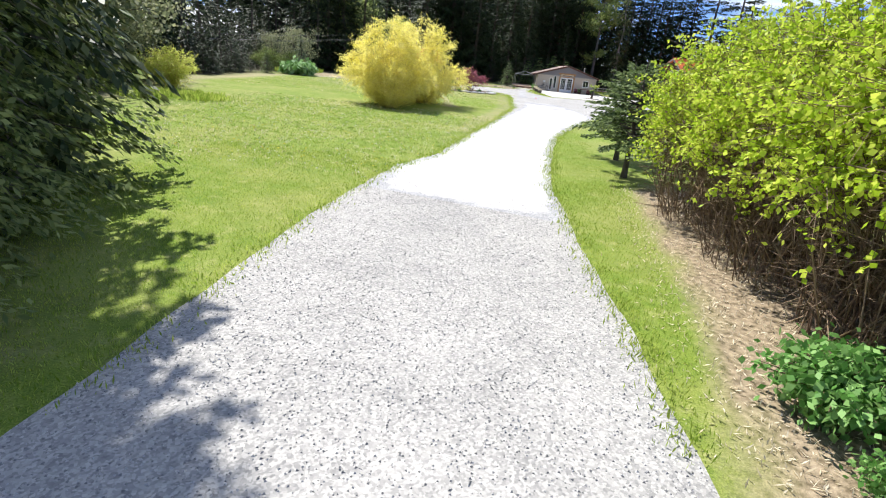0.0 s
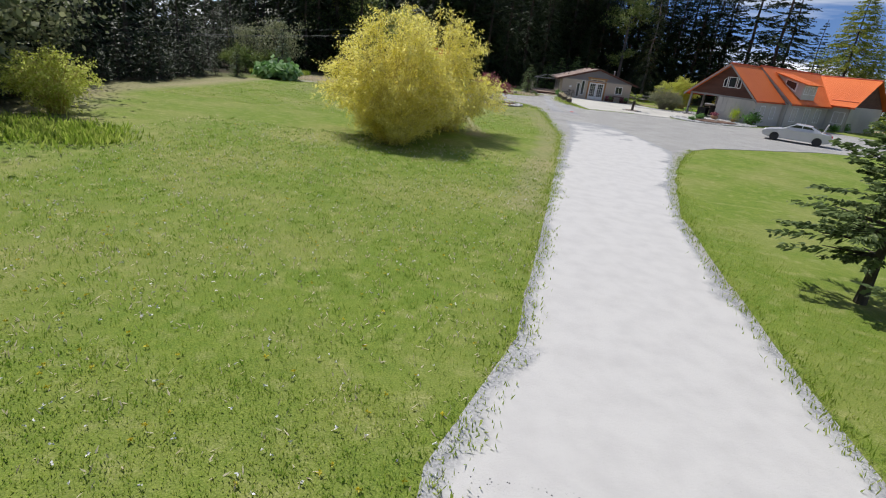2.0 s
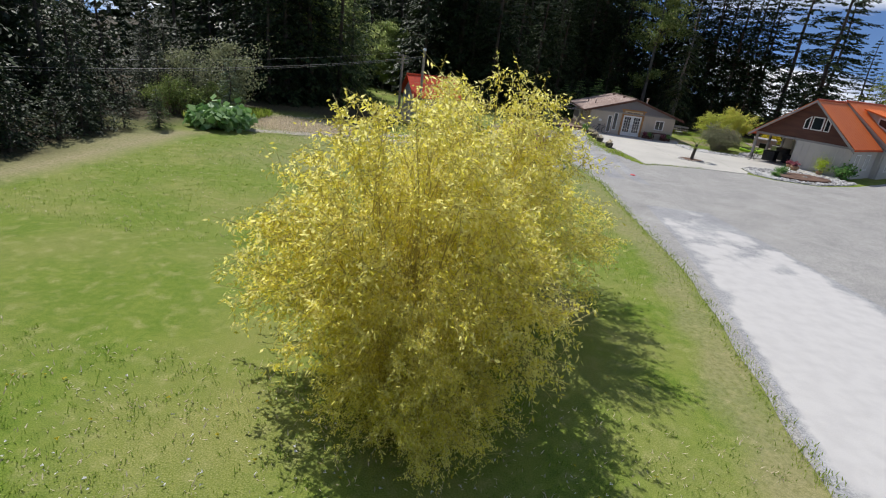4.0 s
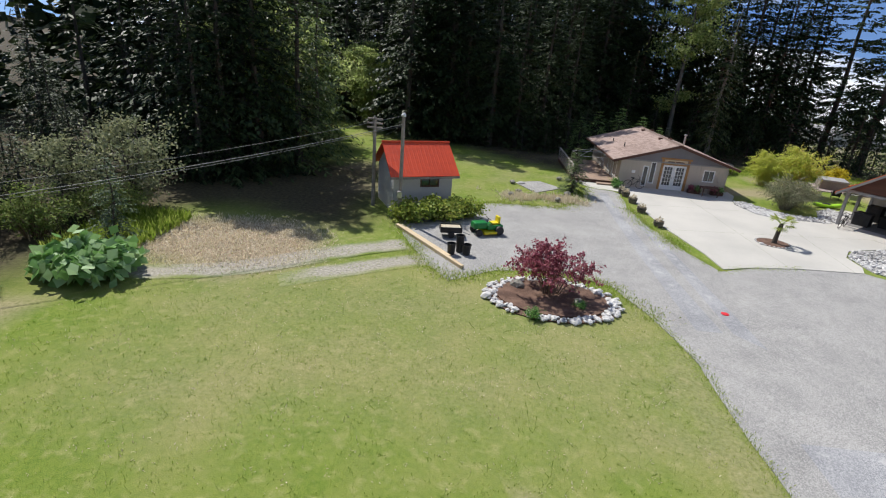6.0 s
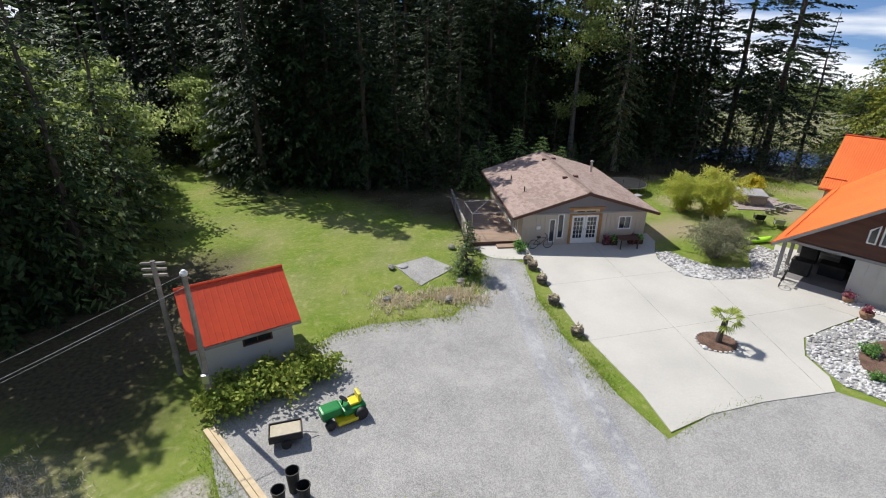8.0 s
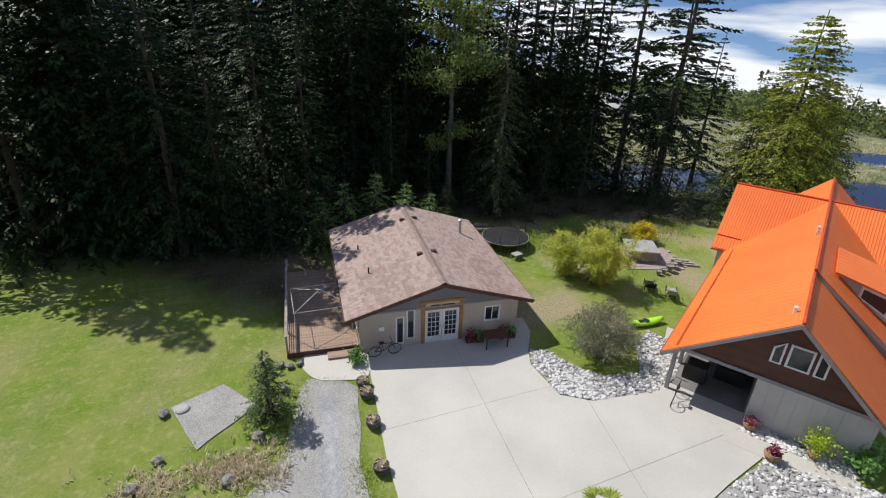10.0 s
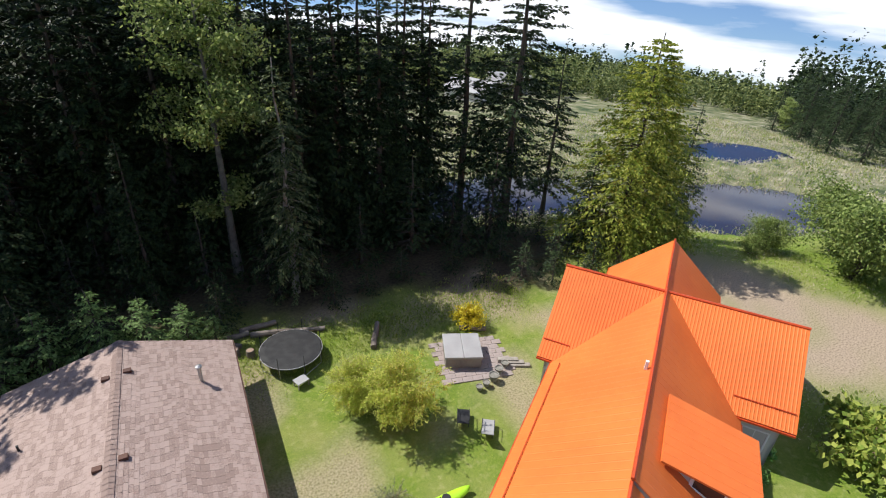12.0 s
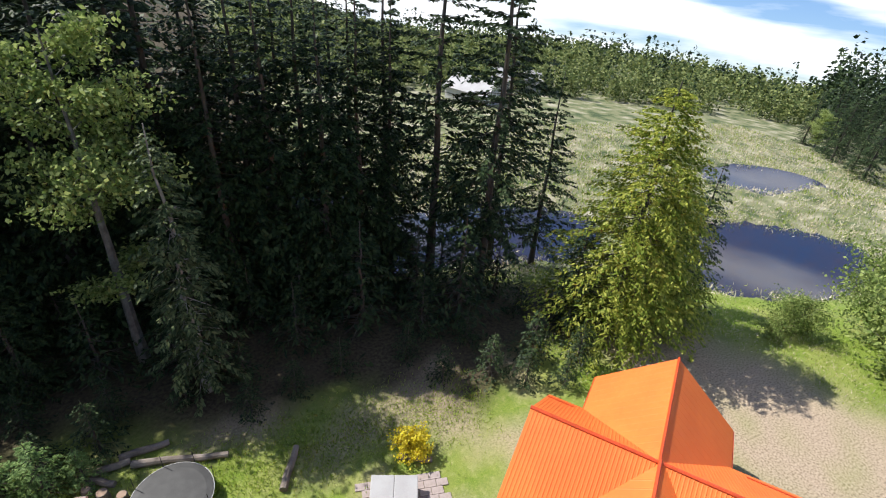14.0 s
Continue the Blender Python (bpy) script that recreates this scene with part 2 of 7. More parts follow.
M_WATER = mat("dark pond water", (0.012, 0.026, 0.062), (0.03, 0.026, 0.04), 0.06, 1.2, 0.04, 0.02, spec=0.6)
M_RED = mat("red cap", (0.7, 0.03, 0.04), None, 1, 10, 0.5, 0.1)


def ground_material(name="lawn and meadow", bare=((0.22, 0.165, 0.11), (0.48, 0.38, 0.28))):
    """Lawn, worn yellow patches, forest floor and marsh, told apart by where they lie."""
    m = bpy.data.materials.new(name)
    m.use_nodes = True
    n, l = m.node_tree.nodes, m.node_tree.links
    b = n["Principled BSDF"]
    b.inputs["Roughness"].default_value, b.inputs["Specular IOR Level"].default_value = 0.95, 0.15
    co = n.new("ShaderNodeTexCoord")

    def noise_at(scale, detail=5):
        t = n.new("ShaderNodeTexNoise")
        t.inputs["Scale"].default_value, t.inputs["Detail"].default_value = scale, detail
        l.new(co.outputs["Object"], t.inputs["Vector"])
        return t.outputs["Fac"]

    def ramp(src, stops):
        r = n.new("ShaderNodeValToRGB")
        while len(r.color_ramp.elements) < len(stops):
            r.color_ramp.elements.new(0.5)
        for e, (p, c) in zip(r.color_ramp.elements, stops):
            e.position, e.color = p, (*c, 1)
        l.new(src, r.inputs[0])
        return r.outputs[0]

    def mix(f, a, c):
        x = n.new("ShaderNodeMix")
        x.data_type = "RGBA"
        l.new(f, x.inputs["Factor"])
        l.new(a, x.inputs["A"])
        l.new(c, x.inputs["B"])
        return x.outputs["Result"]

    fine_ = ramp(noise_at(46, 6), [(0.33, (0.045, 0.09, 0.01)), (0.5, (0.142, 0.21, 0.024)), (0.67, (0.29, 0.335, 0.07))])
    clump = ramp(noise_at(7, 5), [(0.36, (0.075, 0.145, 0.016)), (0.5, (0.145, 0.205, 0.026)), (0.66, (0.245, 0.275, 0.058))])
    tone = ramp(noise_at(1.1, 6), [(0.36, (0.08, 0.155, 0.017)), (0.62, (0.2, 0.25, 0.05))])
    half = n.new("ShaderNodeValue")
    half.outputs[0].default_value = 0.5
    fine = mix(half.outputs[0], fine_, mix(half.outputs[0], clump, tone))
    dry = ramp(noise_at(40, 6), [(0.34, (0.14, 0.16, 0.04)), (0.5, (0.27, 0.26, 0.085)), (0.66, (0.45, 0.4, 0.19))])
    patches = ramp(noise_at(0.3, 10), [(0.43, (0, 0, 0)), (0.7, (0.62, 0.62, 0.62))])
    tuft = ramp(noise_at(2.6, 9), [(0.52, (0, 0, 0)), (0.7, (0.46, 0.46, 0.46))])
    bleached = ramp(noise_at(30, 6), [(0.34, (0.17, 0.19, 0.05)), (0.5, (0.33, 0.32, 0.12)), (0.66, (0.55, 0.5, 0.27))])
    lawn = mix(tuft, mix(patches, fine, dry), bleached)
    at = n.new("ShaderNodeAttribute")
    at.attribute_name = "zone"
    sep = n.new("ShaderNodeSeparateColor")
    l.new(at.outputs["Color"], sep.inputs[0])
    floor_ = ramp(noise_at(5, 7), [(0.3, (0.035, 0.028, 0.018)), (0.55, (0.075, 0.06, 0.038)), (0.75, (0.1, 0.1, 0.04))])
    marsh = ramp(noise_at(0.35, 10), [(0.34, (0.06, 0.085, 0.04)), (0.46, (0.15, 0.165, 0.08)), (0.55, (0.2, 0.2, 0.115)), (0.66, (0.33, 0.31, 0.22))])
    straw = ramp(noise_at(9.0, 12), [(0.28, [c * 0.7 for c in bare[0]]), (0.5, [(c + d) / 2 for c, d in zip(*bare)]), (0.72, bare[1])])
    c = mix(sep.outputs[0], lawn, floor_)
    c = mix(sep.outputs[1], c, marsh)
    c = mix(sep.outputs[2], c, straw)
    l.new(c, b.inputs["Base Color"])
    bp = n.new("ShaderNodeBump")
    bp.inputs["Strength"].default_value, bp.inputs["Distance"].default_value = 0.5, 0.03
    l.new(noise_at(48, 5), bp.inputs["Height"])
    l.new(bp.outputs[0], b.inputs["Normal"])
    return m


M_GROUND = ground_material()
M_LITTER = ground_material("dry leaf litter", ((0.1, 0.07, 0.045), (0.42, 0.33, 0.23)))
M_WORN = ground_material("worn stony lawn", ((0.25, 0.225, 0.19), (0.48, 0.44, 0.39)))

# ---- mesh helpers ----


def obj(name, verts, faces, material, parent=None, label="", smooth=False):
    me = bpy.data.meshes.new(name)
    me.from_pydata([tuple(v) for v in verts], [], [tuple(int(i) for i in f) for f in faces])
    me.materials.append(material)
    if smooth:
        me.shade_smooth()
    me.update()
    ob = new(name, me)
    if parent:
        ob.parent = parent
    if label:
        ob["label"] = label
    return ob


def part(name, bm, material, parent, label="", smooth=False):
    me = bpy.data.meshes.new(name)
    bm.normal_update()
    bm.to_mesh(me)
    bm.free()
    me.materials.append(material)
    if smooth:
        me.shade_smooth()
    ob = new(name, me)
    if parent:
        ob.parent = parent
    if label:
        ob["label"] = label
    return ob


def thing(name, m, label, category, group="", kind=""):
    """An Empty at the base of a thing, that its parts hang from."""
    ob = new(name)
    ob.empty_display_size = 0.1
    ob.matrix_basis = m
    return tagged(ob, label, category, group, kind)


def box(bm, x0, y0, z0, x1, y1, z1, bevel=0.0, m=None):
    r = bmesh.ops.create_cube(bm, size=1)
    vs = r["verts"]
    for v in vs:
        v.co = Vector(((x0 + x1) / 2 + v.co.x * (x1 - x0), (y0 + y1) / 2 + v.co.y * (y1 - y0), (z0 + z1) / 2 + v.co.z * (z1 - z0)))
    if bevel:
        es = list({e for v in vs for e in v.link_edges})
        vs = bmesh.ops.bevel(bm, geom=es, offset=bevel, segments=2, affect="EDGES", profile=0.6)["verts"]
    if m:
        bmesh.ops.transform(bm, matrix=m, verts=list(vs))
    return bm


def boxes(*rows, bevel=0.0):
    bm = bmesh.new()
    for r in rows:
        box(bm, *r, bevel=bevel)
    return bm


def tube(bm, points, radii, sides=8, caps=True):
    """A tube along points with a radius at each."""
    pts = [Vector(p) for p in points]
    if isinstance(radii, (int, float)):
        radii = [radii] * len(pts)
    rings = []
    for i, p in enumerate(pts):
        d = (pts[min(i + 1, len(pts) - 1)] - pts[max(i - 1, 0)]).normalized()
        a = d.orthogonal().normalized() if abs(d.z) < 0.95 else Vector((1, 0, 0))
        a = (a - d * a.dot(d)).normalized()
        c = d.cross(a)
        rings.append([bm.verts.new(p + radii[i] * (math.cos(k * 2 * math.pi / sides) * a + math.sin(k * 2 * math.pi / sides) * c)) for k in range(sides)])
    for r, s in zip(rings, rings[1:]):
        for k in range(sides):
            bm.faces.new((r[k], r[(k + 1) % sides], s[(k + 1) % sides], s[k]))
    if caps:
        bm.faces.new(rings[0][::-1])
        bm.faces.new(rings[-1])
    return bm


def slab(bm, pts, z0, z1):
    """A flat plate with the outline pts."""
    top = [bm.verts.new((x, y, z1)) for x, y in pts]
    bot = [bm.verts.new((x, y, z0)) for x, y in pts]
    f = bm.faces.new(top)
    f.normal_update()
    if sum(a[0] * b[1] - b[0] * a[1] for a, b in zip(pts, pts[1:] + pts[:1])) < 0:
        f.normal_flip()
    f.normal_update()
    n = len(pts)
    for i in range(n):
        j = (i + 1) % n
        bm.faces.new((top[i], bot[i], bot[j], top[j]))
    bmesh.ops.triangulate(bm, faces=[f])
    return bm


def rough_edge(pts, step=0.5, amp=0.12, seed=0):
    """An outline with finer, uneven edges."""
    out = []
    for i, a in enumerate(pts):
        b = pts[(i + 1) % len(pts)]
        d = math.hypot(b[0] - a[0], b[1] - a[1])
        k = max(1, int(d / step))
        for j in range(k):
            x, y = a[0] + (b[0] - a[0]) * j / k, a[1] + (b[1] - a[1]) * j / k
            q = Vector((x * 0.7 + seed, y * 0.7, 3.1))
            out.append((x + amp * noise.noise(q) * 1.8, y + amp * noise.noise(q + Vector((9, 4, 0))) * 1.8))
    return out


def smooth_line(pts, k=4):
    """A closed outline rounded by a curve through its points."""
    out, n = [], len(pts)
    for i in range(n):
        p0, p1, p2, p3 = (Vector(pts[(i + o) % n]) for o in (-1, 0, 1, 2))
        for j in range(k):
            t = j / k
            v = 0.5 * ((2 * p1) + (p2 - p0) * t + (2 * p0 - 5 * p1 + 4 * p2 - p3) * t * t + (3 * p1 - p0 - 3 * p2 + p3) * t ** 3)
            out.append((v.x, v.y))
    return out


def inside(x, y, pts):
    c = False
    for (x0, y0), (x1, y1) in zip(pts, pts[1:] + pts[:1]):
        if (y0 > y) != (y1 > y) and x < (x1 - x0) * (y - y0) / (y1 - y0) + x0:
            c = not c
    return c


def sstep(a, b, x):
    t = min(1, max(0, (x - a) / (b - a)))
    return t * t * (3 - 2 * t)


# ---- ground ----
POND = [((61.5, 19.5), (12, 7), -0.3), ((37, 33), (12, 6), -0.2), ((80, 34.5), (7.5, 4.6), -0.45), ((15, 42), (10, 5), 0.1), ((27.5, 33), (6, 5), 0.0)]


def pond_depth(x, y):
    d = 0
    for (cx, cy), (rx, ry), a in POND:
        u = (x - cx) * math.cos(a) + (y - cy) * math.sin(a)
        v = -(x - cx) * math.sin(a) + (y - cy) * math.cos(a)
        r = math.hypot(u / rx, v / ry) + 0.22 * noise.noise(Vector((x * 0.16, y * 0.16, 0)))
        d = max(d, sstep(1.08, 0.9, r))
    return d


def height(x, y):
    s = 0.447 * x + 0.894 * y + 0.12 * max(0, -x)
    z = -2.75 * sstep(27, 40, s) * sstep(-30, 20, x)
    far = max(0, math.hypot(x - 10, y) - 80)
    az = math.degrees(math.atan2(x, y + 40))
    z -= (0.112 * min(far, 130) + 0.2 * max(0, far - 130)) * sstep(-10, 25, az) * sstep(150, 110, az)
    if far > 15:
        b = math.degrees(math.atan2(x - 8, y + 10))
        z += (0.024 * min(far - 15, 150) + 0.035 * max(0, far - 165)) * sstep(2, 12, b) * sstep(61, 40, b)
    z -= 0.9 * pond_depth(x, y) if -40 < x < 110 and y > 0 else 0
    lump = 0.10 * noise.noise(Vector((x * 0.06, y * 0.06, 1)))
    return z + lump * sstep(66, 95, math.hypot(x + 8, y + 30)) * 2


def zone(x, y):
    """How much forest floor (in places with painted shade), marsh and dry straw lies at a place."""
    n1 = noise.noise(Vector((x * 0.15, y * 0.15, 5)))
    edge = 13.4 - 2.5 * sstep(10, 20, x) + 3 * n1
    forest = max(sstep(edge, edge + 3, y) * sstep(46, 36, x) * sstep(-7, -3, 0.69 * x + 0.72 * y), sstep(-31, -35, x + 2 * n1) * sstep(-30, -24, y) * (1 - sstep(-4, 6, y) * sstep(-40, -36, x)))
    # bare dark soil left of the shed, with the trees' shade painted in
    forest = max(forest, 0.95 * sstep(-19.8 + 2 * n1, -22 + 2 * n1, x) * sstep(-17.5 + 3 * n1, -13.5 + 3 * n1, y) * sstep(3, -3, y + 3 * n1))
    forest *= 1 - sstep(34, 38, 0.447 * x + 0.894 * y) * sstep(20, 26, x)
    # brown litter that follows the wood's shadow edge, deepening that shade by colour
    litter_shade = 0.717 * (x + 9.3) + 0.697 * (y - 2)
    forest = max(forest, 0.95 * sstep(0.8, 3.4, litter_shade + 2 * n1) * sstep(-4.3, -5.2, x) * sstep(-2, 2, y))
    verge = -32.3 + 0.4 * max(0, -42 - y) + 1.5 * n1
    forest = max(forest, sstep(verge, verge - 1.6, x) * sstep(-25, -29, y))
    # dark floor below the corner conifers, shade painted along the sun's line
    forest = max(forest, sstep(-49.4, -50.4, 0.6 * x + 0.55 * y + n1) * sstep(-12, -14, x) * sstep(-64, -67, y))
    marsh = sstep(36, 40, 0.447 * x + 0.894 * y) * sstep(18, 26, x)
    straw = 0.0
    if -33 < x < -22 and -26 < y < -12:
        straw = sstep(4.6, 2.6, math.hypot((x + 27.5) * 0.75, (y + 19.6) * 1.1) + 1.2 * n1)
    if x < -26 and y < -27:
        straw = 0.6 * sstep(1.6, 0.5, abs(x - verge - 0.4))
    if -30 < x < -5 and -34 < y < -21:
        straw = max(straw, 0.32 * sstep(7, 3, abs(y + 27) + 3 * n1) * (0.6 + 0.9 * abs(noise.noise(Vector((x * 0.8, y * 0.8, 21))))) * sstep(-30, -24, x) * sstep(-5, -9, x))
    if 4 < x < 28 and 0 < y < 15:
        straw = max(straw, 0.7 * sstep(0.0, 0.35, noise.noise(Vector((x * 0.3, y * 0.3, 11))) + 0.1))
    if -26 < x < -6 and -9 < y < 15:
        straw = max(straw, 0.22 * sstep(-0.05, 0.4, noise.noise(Vector((x * 0.35, y * 0.35, 13))) + 0.5 * noise.noise(Vector((x * 1.1, y * 1.1, 17)))))
    if 33 < x < 60 and -16 < y < 14:
        straw = max(straw, min(1, 1.0 + 0.6 * noise.noise(Vector((x * 0.55, y * 0.55, 3)))) * sstep(7, 3, abs((x - 40) * 0.8 + (y - 2) * 0.35) + 2 * n1))
    return forest, marsh, straw


def build_ground():
    def axis(lo, hi, step, far):
        a = list(np.arange(lo, hi + step / 2, step))
        g, p, q = step, lo, hi
        while q < far:
            g *= 1.35
            q += g
            p -= g
            a = [p] + a + [q]
        return a
    xs, ys = axis(-60, 110, 1.5, 2600), axis(-95, 60, 1.5, 2600)
    verts = [(x, y, height(x, y)) for y in ys for x in xs]
    w = len(xs)
    faces = [(j * w + i, j * w + i + 1, (j + 1) * w + i + 1, (j + 1) * w + i) for j in range(len(ys) - 1) for i in range(w - 1)]
    ob = obj("ground", verts, faces, M_GROUND, smooth=True)
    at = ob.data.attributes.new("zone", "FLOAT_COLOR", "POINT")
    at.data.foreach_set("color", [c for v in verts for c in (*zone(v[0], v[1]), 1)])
    tagged(ob, "mown green lawn running into forest floor and marsh", "ground", kind="structure")
    return ob


build_ground()
for (cx, cy), (rx, ry), a in POND:
    level = height(cx, cy) + 0.58
    rim = [(cx + 1.25 * (rx * math.cos(t) * math.cos(a) - ry * math.sin(t) * math.sin(a)), cy + 1.25 * (rx * math.cos(t) * math.sin(a) + ry * math.sin(t) * math.cos(a))) for t in np.linspace(0, 2 * math.pi, 48, endpoint=False)]
    tagged(part("water", slab(bmesh.new(), rim, level - 0.03, level), M_WATER, None), "still dark blue pond water in the marsh", "pond", kind="structure")

# ---- drive, gravel yard, concrete ----
GRAVEL = [(-11.9, -94), (-11.6, -76.5), (-11.6, -70.5), (-11.2, -66), (-10.2, -62.3), (-9.5, -56.6), (-8.7, -50), (-7.5, -38.8), (-7.8, -30), (-7.7, -26.5), (-8.3, -23.4),
          (-9.4, -20.6), (-11.5, -19.6), (-14.4, -20), (-16.6, -21.7), (-17.7, -20.2), (-19.6, -16), (-20, -13), (-17, -10.5), (-15.6, -9.2), (-14, -8.6), (-9.9, -8.3), (-8.1, -6.1),
          (-7.3, -2.2), (-6.9, -1.5), (-5.2, -2.1), (-4.7, -2.6), (-5.1, -7), (-4.9, -10.5), (-4.0, -15), (-3.2, -17.4), (-1, -16.4), (1.6, -15.9), (4.9, -15.7), (6.4, -16.9), (9.2, -17.2), (13, -15.2),
          (15, -13.6), (20, -9.6), (23, -8.6), (27, -14), (30, -25), (24, -27), (10.4, -31.2), (1.7, -36.4), (-0.2, -38.6), (-1.6, -41.7), (-3, -45.4), (-4, -48.6), (-5.3, -53.6), (-5.9, -58.7),
          (-6.2, -62), (-6.4, -65), (-6.2, -70), (-5.8, -76), (-5.5, -94)]
part("gravel_drive", slab(bmesh.new(), rough_edge(GRAVEL, 0.25, 0.05), -0.1, 0.022), M_GRAVEL, None)["label"] = "grey crushed gravel drive and turning yard"
tagged(bpy.data.objects["gravel_drive"], category="drive", kind="structure")


def strip(name, rows, material, z, channel, label, category, soft=0.35, amount=1.0, ends=(1.0, 3.0)):
    """A thin sheet between paired edges that fades out at its sides and ends."""
    dense = []
    for (a, b), (c, d) in zip(rows, rows[1:]):
        k = max(1, int(math.dist(a, c) / 0.35))
        for i in range(k):
            f = i / k
            dense.append(((a[0] + (c[0] - a[0]) * f, a[1] + (c[1] - a[1]) * f), (b[0] + (d[0] - b[0]) * f, b[1] + (d[1] - b[1]) * f)))
    dense.append(rows[-1])
    run = [0.0]
    for p, q in zip(dense, dense[1:]):
        run.append(run[-1] + math.dist(p[0], q[0]))
    n, vs, cs = 12, [], []
    for (p, q), d in zip(dense, run):
        for i in range(n + 1):
            f = i / n
            x, y = p[0] + (q[0] - p[0]) * f, p[1] + (q[1] - p[1]) * f
            e = min(1, min(f, 1 - f) / soft) * min(1, d / ends[0]) * min(1, (run[-1] - d) / ends[1])
            e = max(0, min(1, e * 1.5 + 0.9 * noise.noise(Vector((x * 0.9, y * 0.9, 7))) * (0 < e < 0.8))) * (e > 0) * amount
            vs.append((x, y, z))
            cs += [*zone(x, y), 1] if material in (M_GROUND, M_WORN, M_LITTER) else [0, 0, 0, 1]
            cs[-4 + channel] = max(cs[-4 + channel], e)
    fs = [(j * (n + 1) + i, j * (n + 1) + i + 1, (j + 1) * (n + 1) + i + 1, (j + 1) * (n + 1) + i) for j in range(len(dense) - 1) for i in range(n)]
    ob = obj(name, vs, fs, material)
    ob.data.flip_normals() if ob.data.polygons[0].normal.z < 0 else None
    ob.data.attributes.new("zone", "FLOAT_COLOR", "POINT").data.foreach_set("color", cs)
    return tagged(ob, label, category, kind="structure")


def pale_blend():
    """Pale compacted fines that thin out into the grey gravel."""
    m = mat("pale fines on gravel", (0.19, 0.195, 0.205), (0.45, 0.445, 0.44), 0.5, 38, 0.95, 0.4, fine_amt=0.9, pebble=True, span=0.42)
    n, l = m.node_tree.nodes, m.node_tree.links
    at, sep, no, ma, mx = (n.new("ShaderNode" + k) for k in ("Attribute", "SeparateColor", "TexNoise", "Math", "Mix"))
    at.attribute_name = "zone"
    l.new(at.outputs["Color"], sep.inputs[0])
    no.inputs["Scale"].default_value, no.inputs["Detail"].default_value = 2.2, 12
    l.new(n["Texture Coordinate"].outputs["Object"], no.inputs["Vector"])
    ma.operation, ma.use_clamp = "MULTIPLY_ADD", True
    l.new(sep.outputs[2], ma.inputs[0])
    ma.inputs[1].default_value = 2.2
    sh = n.new("ShaderNodeMath")
    sh.operation = "MULTIPLY_ADD"
    sh.inputs[1].default_value, sh.inputs[2].default_value = 2.4, -1.75
    l.new(no.outputs["Fac"], sh.inputs[0])
    l.new(sh.outputs[0], ma.inputs[2])
    b = n["Principled BSDF"]
    mx.data_type = "RGBA"
    l.new(ma.outputs[0], mx.inputs["Factor"])
    l.new(b.inputs["Base Color"].links[0].from_socket, mx.inputs["A"])
    pr = n.new("ShaderNodeValToRGB")
    pr.color_ramp.elements[0].color, pr.color_ramp.elements[1].color = (0.475, 0.46, 0.445, 1), (0.53, 0.515, 0.495, 1)
    pr.color_ramp.elements[0].position, pr.color_ramp.elements[1].position = 0.3, 0.6
    l.new(no.outputs["Fac"], pr.inputs[0])
    l.new(pr.outputs[0], mx.inputs["B"])
    l.new(mx.outputs["Result"], b.inputs["Base Color"])
    return m


strip("pale_drive", [((-11.2, -67.8), (-6.5, -68.9)), ((-11.1, -66.5), (-6.4, -67.2)), ((-11.1, -65.0), (-6.4, -65.0)), ((-10.2, -62.3), (-6.2, -62.0)), ((-9.5, -56.6), (-5.9, -56.6)), ((-8.7, -50), (-4.6, -50)), ((-7.7, -44), (-2.9, -44.5)), ((-7.0, -39), (-1.7, -40)), ((-6.6, -35), (-2.4, -35)), ((-6.4, -30), (-3.4, -30))],
      pale_blend(), 0.0255, 2, "pale compacted gravel lane of the drive", "drive", 0.15, 1.0, (1.0, 13.0))
for rows_ in ([((-6.9, -24), (-5.9, -24)), ((-6.9, -16), (-6.1, -16)), ((-6.7, -9), (-6.0, -9)), ((-6.4, -3), (-5.7, -3))], [((-5.5, -24), (-4.7, -25)), ((-5.4, -16), (-4.8, -16)), ((-5.5, -9), (-4.9, -9))]):
    strip("wheel_lane", rows_, pale_blend(), 0.0245, 2, "faint pale wheel lane in grey gravel", "drive", 0.45, 0.27, (3.0, 3.0))
CONC = [(-4.0, -1.6), (-4.1, -7), (-3.9, -10.5), (-3.05, -15), (-2.95, -17.1), (-1, -16.4), (1.6, -15.95), (4.9, -15.7), (5.4, -14.8), (5.5, -13.3), (6.5, -12), (8.4, -11.3), (10.6, -10.6), (16, -5.5), (13, -1.5), (8.9, -6.1),
        (5.6, -6.0), (4.3, -5.3), (3.9, -2.9), (4.25, -1.8), (5.1, -0.2), (5.2, 1.2), (4.3, 1.2), (4.2, 0.02), (-4.2, 0.02)]
# slabs between the control joints
joints = [(-4.2, -5.6, 5.4, -4.5), (-4.2, -11.2, 7, -9.6), (0.6, 0.2, 0.9, -16.6), (5.4, -6.0, 4.4, -15.9)]


def cut_slabs(pts, cuts, gap, z0, z1):
    """The pieces of a plate that its straight joints leave."""
    bm = bmesh.new()
    slab(bm, pts, z0, z1)
    for x0, y0, x1, y1 in cuts:
        d = Vector((x1 - x0, y1 - y0, 0)).normalized()
        nrm = Vector((-d.y, d.x, 0))
        for s in (-1, 1):
            bmesh.ops.bisect_plane(bm, geom=bm.verts[:] + bm.edges[:] + bm.faces[:], plane_co=Vector((x0, y0, 0)) + nrm * s * gap / 2, plane_no=nrm)
        kill = [f for f in bm.faces if abs((f.calc_center_median() - Vector((x0, y0, 0))).dot(nrm)) < gap / 2]
        bmesh.ops.delete(bm, geom=kill, context="FACES")
    return bm


